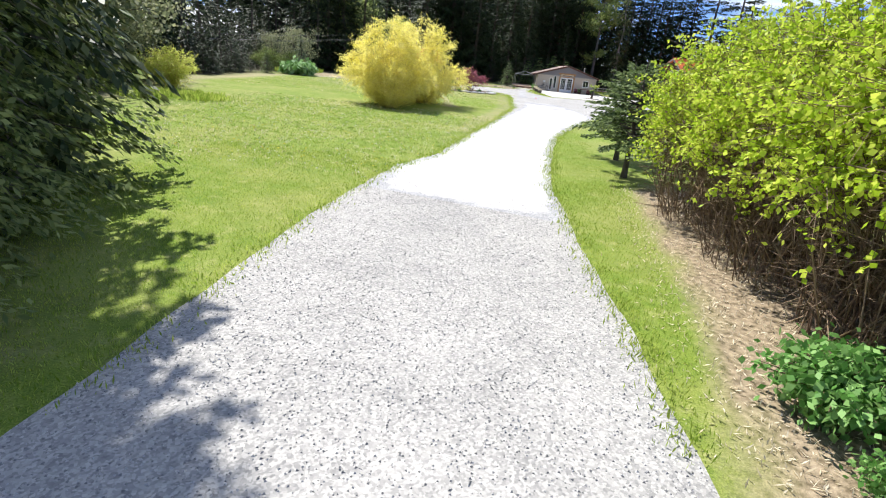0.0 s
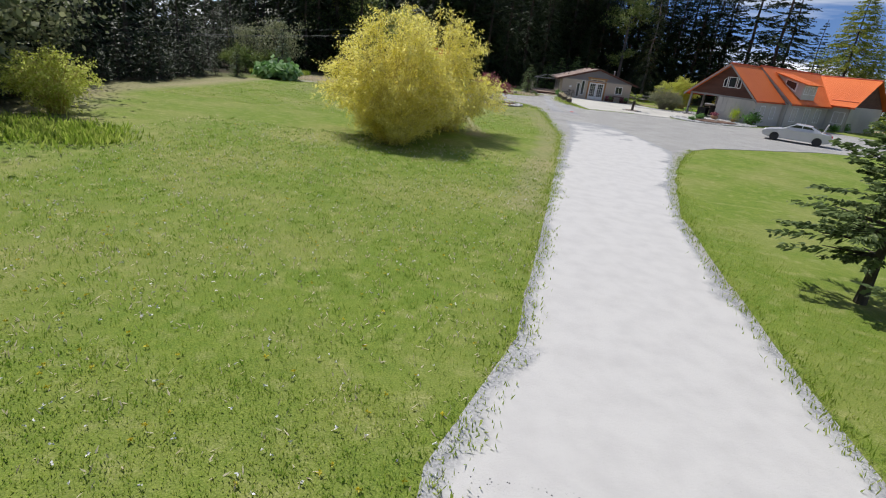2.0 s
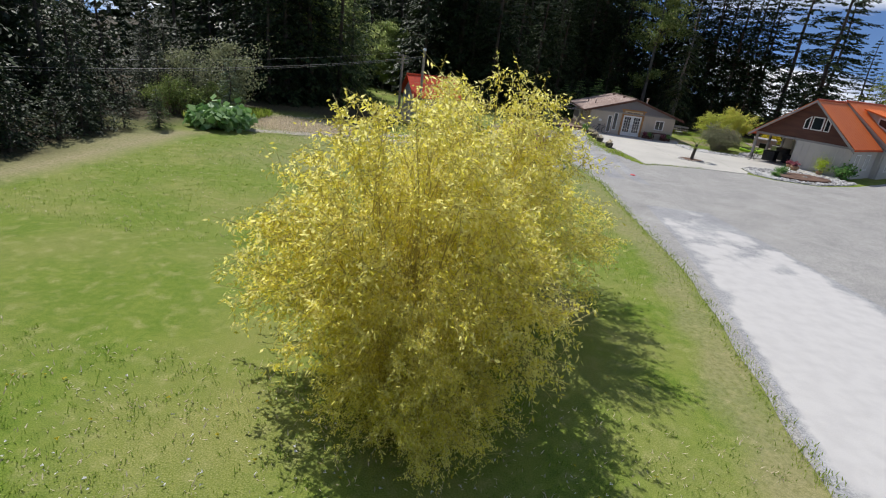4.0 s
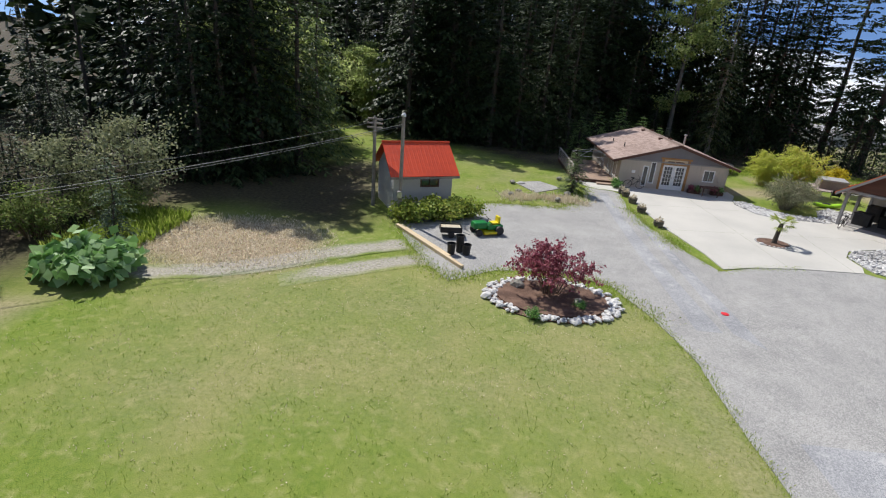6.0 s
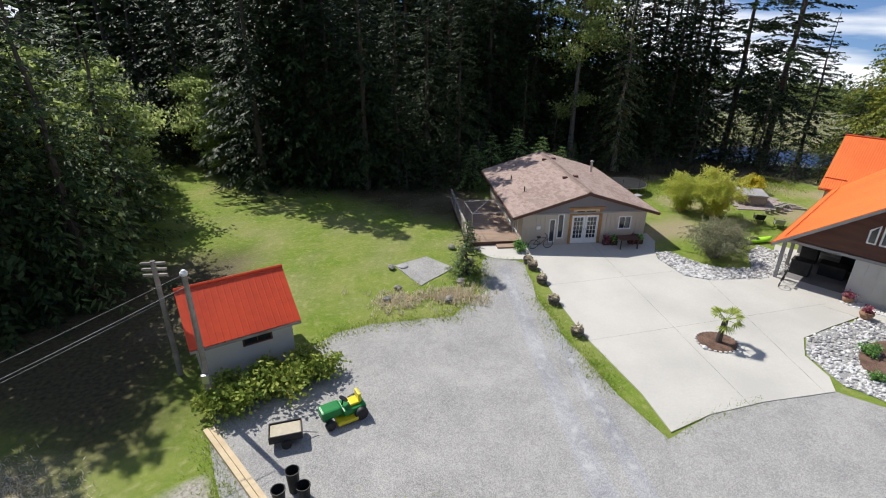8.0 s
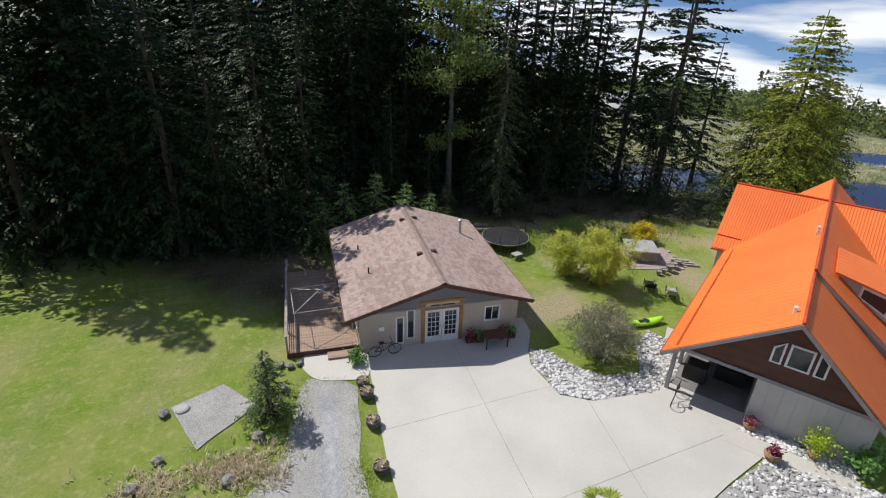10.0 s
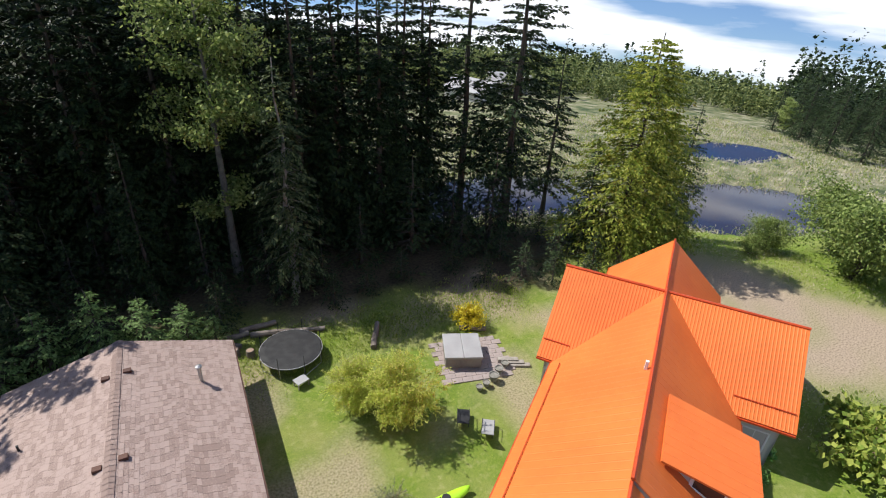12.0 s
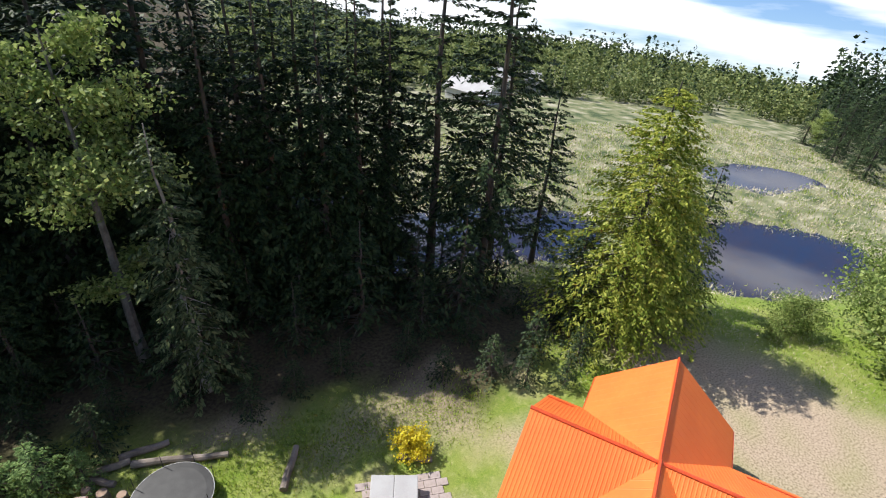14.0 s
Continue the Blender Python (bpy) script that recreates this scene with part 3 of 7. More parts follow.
tagged(part("concrete_apron", cut_slabs(CONC, joints, 0.014, -0.12, 0.05), M_CONCRETE, None), "pale concrete apron with control joints", "concrete apron", kind="structure")
WALKWAY = smooth_line([(-7.1, 0.2), (-4.1, 0.1), (-4.1, -1.9), (-5.4, -2.0), (-6.7, -1.5)], 5)
tagged(part("walkway", slab(bmesh.new(), WALKWAY, -0.1, 0.045), M_CONCRETE, None), "curved pale concrete walkway beside the deck", "walkway", kind="structure")
tagged(part("gravel_pad", slab(bmesh.new(), rough_edge([(-12.7, -2.2), (-10.7, -1.1), (-9.1, -2.8), (-11.3, -4.9)], 0.5, 0.05), -0.1, 0.05), M_GRAVEL, None), "square grey gravel pad in the lawn", "gravel pad", kind="structure")
for rows_ in ([((-32.5, -23.7), (-32.2, -25.1)), ((-28.9, -23.1), (-28.6, -24.5)), ((-26.8, -22.4), (-26.3, -23.8)), ((-25.3, -21.5), (-24.5, -22.8)), ((-22.9, -19.4), (-21.9, -20.8)), ((-21.3, -18.1), (-20.3, -19.5)), ((-19.2, -17.0), (-18.6, -18.5))], [((-23.8, -22.8), (-23.2, -23.9)), ((-22.8, -21.9), (-22.0, -23.1)), ((-20.6, -20.3), (-19.8, -21.6)), ((-18.7, -19.2), (-18.1, -20.5)), ((-17.5, -19.1), (-17.4, -20.6))]):
    strip("track", rows_, M_WORN, 0.0145 - 0.004 * (rows_[0][0][0] > -30), 2, "worn stony wheel track in the grass", "track", 0.4, 0.9, (2.0, 0.5))
strip("dry_verge", [((-11.3, -57), (-9.2, -57)), ((-10.2, -50), (-8.4, -50)), ((-8.9, -38.8), (-7.2, -38.8)), ((-9.4, -30), (-7.4, -30)), ((-9.6, -25), (-7.4, -25))], M_GROUND, 0.007, 2, "dry trodden grass along the drive's edge", "verge", 0.5, 0.36, (4.0, 2.0))
strip("dry_verge", [((-12.6, -44), (-10.8, -44)), ((-13.2, -38), (-12.4, -38.2)), ((-14.8, -32), (-13.6, -32.4))], M_GROUND, 0.007, 2, "pale dead streak in the lawn", "verge", 0.45, 0.5, (2.0, 2.0))
LITTER = [((-6.0, -79.5), (-0.5, -79.5)), ((-5.9, -76.5), (-0.5, -76.5)), ((-5.5, -75.2), (-0.4, -75.2)), ((-5.1, -73.4), (-0.2, -73.4)), ((-4.8, -71), (-0.6, -71)), ((-4.4, -67), (-0.8, -67)), ((-3.9, -63), (-1.4, -63))]
strip("leaf_litter", LITTER, M_LITTER, 0.007, 2, "brown dry leaf litter under the shrubs", "leaf litter", 0.16, 0.95, (0.5, 1.5))

# ---- buildings ----


def wall_with_holes(x0, x1, z0, z1, holes, y0, y1):
    """A wall along x with openings (x0, x1, z0, z1) right through it."""
    bm = bmesh.new()
    xs = sorted({x0, x1, *(h[0] for h in holes), *(h[1] for h in holes)})
    for a, b in zip(xs, xs[1:]):
        cuts = sorted((h[2], h[3]) for h in holes if h[0] <= a and h[1] >= b)
        z = z0
        for c, d in cuts:
            if c > z:
                box(bm, a, y0, z, b, y1, c)
            z = d
        if z < z1:
            box(bm, a, y0, z, b, y1, z1)
    bmesh.ops.remove_doubles(bm, verts=bm.verts, dist=0.0005)
    return bm


def prism(pts, y0, y1):
    """A plate with the outline pts in x and z, from y0 to y1."""
    bm = bmesh.new()
    a = [bm.verts.new((x, y0, z)) for x, z in pts]
    b = [bm.verts.new((x, y1, z)) for x, z in pts]
    bm.faces.new(a)
    bm.faces.new(b[::-1])
    for i in range(len(pts)):
        j = (i + 1) % len(pts)
        bm.faces.new((a[i], b[i], b[j], a[j]))
    bmesh.ops.recalc_face_normals(bm, faces=bm.faces)
    return bm


def window(parent, x0, x1, z0, z1, y, frame_w=0.07, bars=(1, 1), name="window", mat_frame=None, depth=0.1):
    """A framed window in a wall that faces -y: frame, panes, bars."""
    mf = mat_frame or M_WHITE
    bm = boxes((x0, y - 0.03, z0, x0 + frame_w, y + depth, z1), (x1 - frame_w, y - 0.03, z0, x1, y + depth, z1), (x0 + frame_w, y - 0.03, z0, x1 - frame_w, y + depth, z0 + frame_w), (x0 + frame_w, y - 0.03, z1 - frame_w, x1 - frame_w, y + depth, z1))
    w = part(name, bm, mf, parent)
    nx, nz = bars
    bm = bmesh.new()
    for i in range(1, nx):
        x = x0 + (x1 - x0) * i / nx
        box(bm, x - 0.018, y - 0.015, z0 + frame_w, x + 0.018, y + 0.03, z1 - frame_w)
    for k in range(1, nz):
        z = z0 + (z1 - z0) * k / nz
        box(bm, x0 + frame_w, y - 0.012, z - 0.015, x1 - frame_w, y + 0.028, z + 0.015)
    if nx > 1 or nz > 1:
        part("glazing_grid", bm, mf, w)
    part("pane", boxes((x0 + frame_w * 0.8, y + 0.035, z0 + frame_w * 0.8, x1 - frame_w * 0.8, y + 0.045, z1 - frame_w * 0.8)), M_GLASS, w)
    return w


def ribbed_plane(parent, name, a, b, c, d, material, thick=0.05, rib=0.3, high=0.014, label=""):
    """A metal roof sheet a-b along the eave, d-c along the ridge, with ribs running down the slope."""
    a, b, c, d = (Vector(p) for p in (a, b, c, d))
    n = (b - a).cross(d - a).normalized()
    if n.z < 0:
        n = -n
    bm = bmesh.new()
    lo = [bm.verts.new(p - n * thick) for p in (a, b, c, d)]
    hi = [bm.verts.new(p) for p in (a, b, c, d)]
    bm.faces.new(hi)
    bm.faces.new(lo[::-1])
    for i in range(4):
        j = (i + 1) % 4
        bm.faces.new((hi[i], lo[i], lo[j], hi[j]))
    sheet = part(name, bm, material, parent, label)
    k = max(1, int((b - a).length / rib))
    bm = bmesh.new()
    e = (b - a).normalized() * 0.022
    for i in range(1, k):
        t = i / k
        p, q = a.lerp(b, t), d.lerp(c, t)
        v = [bm.verts.new(x) for x in (p - e * 1.6, p - e * 0.6 + n * high, p + e * 0.6 + n * high, p + e * 1.6, q - e * 1.6, q - e * 0.6 + n * high, q + e * 0.6 + n * high, q + e * 1.6)]
        for f in ((0, 1, 5, 4), (1, 2, 6, 5), (2, 3, 7, 6), (0, 3, 2, 1)):
            bm.faces.new([v[i2] for i2 in f])
    tagged(part("ribbing", bm, material, sheet), kind="stuff")
    return sheet


# cottage
cot = thing("cottage", pose(0, 0, 0), "single-storey beige cottage with brown shingle roof", "house")
EZ, RZ, EX, Y0, Y1 = 2.2, 3.73, 4.95, -0.35, 11.05


def roof_z(x):
    return RZ - (RZ - EZ) * abs(x) / EX


front_holes = [(-0.88, 0.94, 0.05, 2.06), (2.35, 3.25, 0.95, 1.9), (-2.42, -1.98, 0.2, 1.85), (-1.86, -1.42, 0.45, 2.2)]
part("front_wall", wall_with_holes(-4.25, 4.25, -0.1, 2.3, front_holes, 0.0, 0.16), M_SIDING, cot)
bm = bmesh.new()
for i in range(29):
    x = -4.2 + i * 0.3
    if not any(h[0] - 0.12 < x < h[1] + 0.12 for h in front_holes):
        box(bm, x - 0.02, -0.02, 0.0, x + 0.02, 0.0, 2.28)
tagged(part("batten_trim", bm, M_SIDING, cot), kind="stuff")
part("side_wall", boxes((4.1, 0.16, -0.1, 4.25, 10.4, 2.34)), M_SIDING, cot)
part("side_wall", boxes((-4.25, 0.16, -0.1, -4.1, 10.4, 2.34)), M_SIDING, cot)
part("rear_wall", prism([(-4.25, -0.1), (4.25, -0.1), (4.25, 2.3), (0, 3.6), (-4.25, 2.3)], 10.4, 10.55), M_SIDING, cot)
part("gable", prism([(-4.5, 2.24), (4.5, 2.24), (0, 3.6)], -0.04, 0.12), M_GREYGABLE, cot, "grey boarded gable")
part("gable_trim", boxes((-4.4, -0.075, 2.2, 4.4, -0.042, 2.3)), M_TRIMGREY, cot)
part("floor", boxes((-4.1, 0.16, -0.08, 4.1, 10.4, 0.04)), M_DARK, cot)
roof = part("roof", prism([(-EX, EZ - 0.1), (-EX, EZ - 0.02), (0, RZ - 0.02), (EX, EZ - 0.02), (EX, EZ - 0.1), (0, RZ - 0.12)], Y0, Y1), M_BROWNWOOD, cot)
part("fascia", prism([(-EX, EZ - 0.2), (-EX, EZ - 0.03), (0, RZ - 0.03), (EX, EZ - 0.03), (EX, EZ - 0.2), (0, RZ - 0.22)], Y0 - 0.03, Y0), M_BROWNWOOD, cot, "brown fascia board")
part("gutter", boxes((EX, Y0, EZ - 0.14, EX + 0.09, Y1, EZ - 0.04)), M_BROWNWOOD, cot)
part("gutter", boxes((-EX - 0.09, Y0, EZ - 0.14, -EX, Y1, EZ - 0.04)), M_BROWNWOOD, cot)

# shingles: the front courses of the slopes singly, the rest joined
slope_len = math.hypot(EX, RZ - EZ)
COURSE, TAB = 0.17, 0.34
shared = []
for v in range(3):
    me = bpy.data.meshes.new("shingle")
    w, h, t = TAB - 0.012, COURSE + 0.05, 0.012 + 0.004 * v
    me.from_pydata([(0, 0, 0), (w, 0, 0), (w, h, 0), (0, h, 0), (0, 0, t), (w, 0, t), (w, h, 0.003), (0, h, 0.003)], [], [(4, 5, 6, 7), (0, 1, 5, 4), (1, 2, 6, 5), (3, 0, 4, 7)])
    me.materials.append(M_SHINGLE)
    shared.append(me)
rest_v, rest_f = [], []
single = 0
for side in (-1, 1):
    for c in range(int(slope_len / COURSE)):
        off = random.random() * TAB
        y = Y0 - off
        while y < Y1 - 0.05:
            ya, yb = max(y, Y0), min(y + TAB - 0.012, Y1)
            if yb - ya > 0.03:
                s = c * COURSE
                ang = math.atan2(RZ - EZ, EX)
                base_x = side * (EX + 0.02 - s * math.cos(ang))
                base_z = EZ - 0.015 + s * math.sin(ang)
                ux = Vector((-side * math.cos(ang), 0, math.sin(ang)))
                nz = Vector((side * math.sin(ang), 0, math.cos(ang)))
                if yb - ya > TAB - 0.02 and 6 <= c <= 21 and y < 3.6 and single < 300:
                    single += 1
                    ob = new("shingle", random.choice(shared))
                    yd = Vector((0, side, 0))
                    o = Vector((base_x, ya if side > 0 else yb, base_z))
                    ob.matrix_local = Matrix(((yd.x, ux.x, nz.x, o.x), (yd.y, ux.y, nz.y, o.y), (yd.z, ux.z, nz.z, o.z), (0, 0, 0, 1)))
                    ob.parent = roof
                else:
                    t = random.choice((0.012, 0.016, 0.02))
                    i0 = len(rest_v)
                    for yy in (ya, yb):
                        for up, th in ((0, 0), (COURSE + 0.05, 0), (COURSE + 0.05, 0.003), (0, t)):
                            rest_v.append(Vector((base_x, yy, base_z)) + ux * up + nz * th)
                    rest_f += [(i0 + 3, i0 + 2, i0 + 6, i0 + 7), (i0, i0 + 3, i0 + 7, i0 + 4), (i0, i0 + 1, i0 + 2, i0 + 3), (i0 + 4, i0 + 7, i0 + 6, i0 + 5)]
            y += TAB
tagged(obj("shingles", rest_v, rest_f, M_SHINGLE, roof), "brown asphalt shingles in courses", kind="stuff")
bm = bmesh.new()
y = Y0
while y < Y1 - 0.1:
    e = min(y + 0.26, Y1)
    for s in (-1, 1):
        vs = [bm.verts.new(p) for p in ((0, y, RZ + 0.045), (s * 0.2, y, RZ - 0.035 + 0.02), (s * 0.2, e + 0.03, RZ - 0.04 + 0.005), (0, e + 0.03, RZ + 0.025))]
        bm.faces.new(vs if s > 0 else vs[::-1])
    y += 0.26
tagged(part("ridge_shingles", bm, M_SHINGLE, roof), kind="stuff")
for x, y in ((0.42, 3.6), (-0.42, 3.4), (0.42, 8.7), (-0.42, 8.5)):
    part("roof_vent", boxes((x - 0.16, y - 0.12, roof_z(x) - 0.05, x + 0.16, y + 0.12, roof_z(x) + 0.12), bevel=0.02), M_BROWNWOOD, cot)
for x, y, h in ((-3.3, 3.4, 0.35), (-3.5, 6.6, 0.3)):
    part("vent_pipe", tube(bmesh.new(), [(x, y, roof_z(x) - 0.1), (x, y, roof_z(x) + h)], 0.045), M_BLACK, cot)
ch = part("chimney_pipe", tube(bmesh.new(), [(3.3, 7.8, roof_z(3.3) - 0.1), (3.3, 7.8, 3.55)], 0.085, 12), M_STEEL, cot, "galvanised steel flue")
part("cap", tube(bmesh.new(), [(3.3, 7.8, 3.55), (3.3, 7.8, 3.62), (3.3, 7.8, 3.68)], [0.15, 0.15, 0.04], 12), M_STEEL, ch)

# french doors with a timber surround and a board above
sur = part("door_surround", boxes((-1.08, -0.06, 0.05, -0.9, 0.02, 2.5), (0.96, -0.06, 0.05, 1.14, 0.02, 2.5), (-1.2, -0.09, 2.5, 1.26, 0.02, 2.64), (-0.9, -0.05, 2.06, 0.96, 0.02, 2.16), bevel=0.01), M_GOLDWOOD, cot, "golden timber door surround")
board = part("name_board", boxes((-0.86, -0.05, 2.18, 0.92, -0.02, 2.48)), M_LUMBER, sur, "pale wooden board with dark lettering bars")
for x0, x1 in ((-0.62, -0.1), (0.0, 0.66)):
    part("lettering_bar", boxes((x0, -0.062, 2.29, x1, -0.051, 2.37)), M_BROWNWOOD, board)
for k, (x0, x1) in enumerate(((-0.88, 0.02), (0.04, 0.94))):
    dr = part("door", boxes((x0, 0.0, 0.06, x0 + 0.14, 0.05, 2.05), (x1 - 0.14, 0.0, 0.06, x1, 0.05, 2.05), (x0 + 0.14, 0.0, 0.06, x1 - 0.14, 0.05, 0.42), (x0 + 0.14, 0.0, 1.9, x1 - 0.14, 0.05, 2.05)), M_WHITE, cot, "white french door with many small panes")
    bm = bmesh.new()
    for i in range(1, 3):
        x = x0 + 0.14 + (x1 - x0 - 0.28) * i / 3
        box(bm, x - 0.012, 0.0, 0.42, x + 0.012, 0.04, 1.9)
    for i in range(1, 5):
        z = 0.42 + 1.48 * i / 5
        box(bm, x0 + 0.14, 0.002, z - 0.012, x1 - 0.14, 0.038, z + 0.012)
    part("glazing_grid", bm, M_WHITE, dr)
    for i in range(3):
        for j in range(5):
            w = (x1 - x0 - 0.28) / 3
            part("pane", boxes((x0 + 0.152 + w * i, 0.024, 0.432 + 0.296 * j, x0 + 0.128 + w * (i + 1), 0.03, 0.704 + 0.296 * j)), M_GLASS, dr)
    part("handle", boxes((0.03 + (-0.09 if k == 0 else 0.06), -0.05, 0.98, 0.03 + (-0.06 if k == 0 else 0.09), 0.0, 1.12), bevel=0.008), M_STEEL, dr)
window(cot, 2.35, 3.25, 0.95, 1.9, 0.02, 0.08, (2, 1))
window(cot, -2.42, -1.98, 0.2, 1.85, 0.02, 0.07)
window(cot, -1.86, -1.42, 0.45, 2.2, 0.02, 0.07)
part("meter_box", boxes((-3.3, -0.1, 1.2, -3.02, 0, 1.42), bevel=0.015), M_WHITE, cot)
for i, y in enumerate((1.6, 3.4, 6.2)):
    w = window(cot, -0.55, 0.55, 0.5 if i < 2 else 0.9, 1.95, 0.0, 0.07, (2, 1))
    w.matrix_local = pose(-4.25, y, 0, 0, 0, -90)
for y in (2.5, 7.0):
    w = window(cot, -0.5, 0.5, 0.9, 1.9, 0.0, 0.07, (2, 1))
    w.matrix_local = pose(4.25, y, 0, 0, 0, 90)

# deck beside the cottage, with each board
deck = thing("deck", pose(0, 0, 0), "weathered brown timber deck beside the cottage", "deck")
part("frame", boxes((-7.85, 0.25, -0.05, -4.28, 0.31, 0.27), (-7.85, 0.31, -0.05, -7.79, 9.0, 0.27), (-7.79, 8.94, -0.05, -4.28, 9.0, 0.27)), M_BROWNWOOD, deck)
me = bpy.data.meshes.new("board")
bm = boxes((0, 0, 0, 0.136, 8.72, 0.035), bevel=0.006)
bm.to_mesh(me)
bm.free()
me.materials.append(M_DECK)
for i in range(25):
    ob = new("board", me)
    ob.location = (-7.83 + i * 0.142, 0.27, 0.275 + random.uniform(-0.003, 0.003))
    ob.parent = deck
for i, (x, y) in enumerate([(-7.81, 0.35 + k * 1.7) for k in range(6)]):
    part("rail_post", boxes((x - 0.045, y - 0.045, 0.3, x + 0.045, y + 0.045, 1.25)), M_GREYWOOD, deck)
part("handrail", boxes((-7.88, 0.3, 1.25, -7.74, 8.95, 1.3)), M_GREYWOOD, deck)
for i in range(4):
    part("rail", boxes((-7.83, 0.35, 0.45 + i * 0.2, -7.8, 8.9, 0.49 + i * 0.2)), M_GREYWOOD, deck)
part("step", boxes((-5.9, -0.35, 0.0, -4.4, 0.24, 0.15), bevel=0.01), M_DECK, deck)
gz = thing("canopy_frame", pose(-6.0, 2.7, 0.31, 0, 0, 4) @ Matrix.Scale(0.85, 4), "bare white metal canopy frame with no cover", "gazebo frame")
for x, y in ((-1.7, -1.5), (1.7, -1.5), (1.7, 1.5), (-1.7, 1.5)):
    part("leg", tube(bmesh.new(), [(x, y, 0), (x, y, 1.9)], 0.025), M_STEEL, gz)
    part("rafter", tube(bmesh.new(), [(x, y, 1.9), (0, 0, 2.45)], 0.02), M_STEEL, gz)
for a, b in (((-1.7, -1.5), (1.7, -1.5)), ((1.7, -1.5), (1.7, 1.5)), ((1.7, 1.5), (-1.7, 1.5)), ((-1.7, 1.5), (-1.7, -1.5))):
    part("beam", tube(bmesh.new(), [(*a, 1.9), (*b, 1.9)], 0.022), M_STEEL, gz)

# main house: x along the ridge, y to its left side
HX, HY, HA = 11.56, -9.54, 37.4
house = thing("main_house", pose(HX, HY, 0, 0, 0, HA), "large house with orange-red metal roofs and brown gable", "house")
R0, E0 = 5.75, 2.35
EW = 4.55
ribbed_plane(house, "roof", (-0.1, EW, E0), (18.2, EW, E0), (18.2, 0, R0), (-0.1, 0, R0), M_METAL_ROOF, rib=0.42, high=0.008)
ribbed_plane(house, "roof", (-0.1, -3.75, E0 + 0.1), (5.3, -3.75, E0 + 0.1), (5.3, 0, R0 - 0.02), (-0.1, 0, R0 - 0.02), M_METAL_ROOF, rib=0.42, high=0.008)
ribbed_plane(house, "roof", (5.3, -4.45, E0 + 0.12), (18.2, -4.45, E0 + 0.12), (18.2, 0, R0 + 0.16), (5.3, 0, R0 + 0.16), M_METAL_ROOF, rib=0.42, high=0.008)
part("fascia", prism([(0, R0 - 0.1), (0, R0 + 0.11), (-4.45, E0 + 0.07), (-4.45, E0 - 0.12)], 0, 0.04), M_TRIMGREY, house).matrix_local = pose(5.34, 0, 0, 0, 0, 90)
part("step_wall", prism([(0, R0 - 0.02), (-4.0, 2.75), (-4.0, 2.3), (0, R0 - 0.45)], 0, 0.05), M_TRIMGREY, house).matrix_local = Matrix(((0, 1, 0, 5.39), (1, 0, 0, 0), (0, 0, 1, 0), (0, 0, 0, 1)))
for s, w in ((1, EW), (-1, 3.75)):
    f = part("fascia", prism([(0, R0 - 0.24), (0, R0 - 0.055), (s * w, E0 - 0.05), (s * w, E0 - 0.25)], 0, 0.04), M_TRIMGREY, house)
    f.matrix_local = pose(-0.12, 0, 0, 0, 0, 90)
    f.matrix_local = Matrix(((0, 1, 0, -0.13), (1, 0, 0, 0), (0, 0, 1, 0), (0, 0, 0, 1)))
# cross wing
CU = 18.2
for s in (-1, 1):
    ribbed_plane(house, "wing_roof", (CU + s * 4.4, 5.35, 2.45), (CU + s * 4.4, 0, 2.45), (CU, 0, R0 + 0.02), (CU, 5.35, R0 + 0.02), M_METAL_ROOF, rib=0.16, high=0.016)
    ribbed_plane(house, "wing_roof", (CU + s * 4.25, 0, 2.72), (CU + s * 4.25, -6.62, 2.72), (CU, -6.62, R0 + 0.02), (CU, 0, R0 + 0.02), M_METAL_ROOF, rib=0.16, high=0.016)
    part("snow_rail", tube(bmesh.new(), [(CU + s * 3.55, -3.9, 3.29), (CU + s * 3.55, -6.5, 3.29)], 0.03, 6), M_METAL_TRIM, house)
    part("snow_rail", tube(bmesh.new(), [(CU + s * 3.6, 3.9, 3.11), (CU + s * 3.6, 5.3, 3.11)], 0.03, 6), M_METAL_TRIM, house)
    ribbed_plane(house, "rear_roof", (CU, s * 3.5, 2.55), (25.1, s * 3.5, 2.55), (25.1, 0, R0 - 0.05), (CU, 0, R0 - 0.05), M_METAL_ROOF, rib=0.42, high=0.008)
part("ridge_cap", tube(bmesh.new(), [(-0.12, 0, R0 + 0.0), (5.3, 0, R0 + 0.0)], 0.07, 6), M_METAL_TRIM, house)
part("ridge_cap", tube(bmesh.new(), [(5.28, 0, R0 + 0.15), (CU, 0, R0 + 0.15)], 0.08, 6), M_METAL_TRIM, house)
part("ridge_cap", tube(bmesh.new(), [(CU, 5.37, R0 + 0.03), (CU, -6.64, R0 + 0.03)], 0.08, 6), M_METAL_TRIM, house)
part("ridge_cap", tube(bmesh.new(), [(CU, 0, R0 - 0.03), (25.12, 0, R0 - 0.03)], 0.07, 6), M_METAL_TRIM, house)
for y, x0, x1, z in ((EW, -0.1, 13.8, E0), (-3.75, -0.1, 5.3, E0 + 0.1), (-4.45, 5.3, 13.8, E0 + 0.12), (3.5, 22.4, 25.1, 2.55), (-3.5, 22.4, 25.1, 2.55)):
    part("gutter", boxes((x0, y - 0.06, z - 0.16, x1, y + 0.06, z - 0.05)), M_METAL_TRIM, house)
for s in (-1, 1):
    part("gutter", boxes((CU + s * 4.4 - 0.06, 0, 2.28, CU + s * 4.4 + 0.06, 5.35, 2.38)), M_METAL_TRIM, house)
    part("gutter", boxes((CU + s * 4.25 - 0.06, -6.62, 2.55, CU + s * 4.25 + 0.06, 0, 2.65)), M_METAL_TRIM, house)
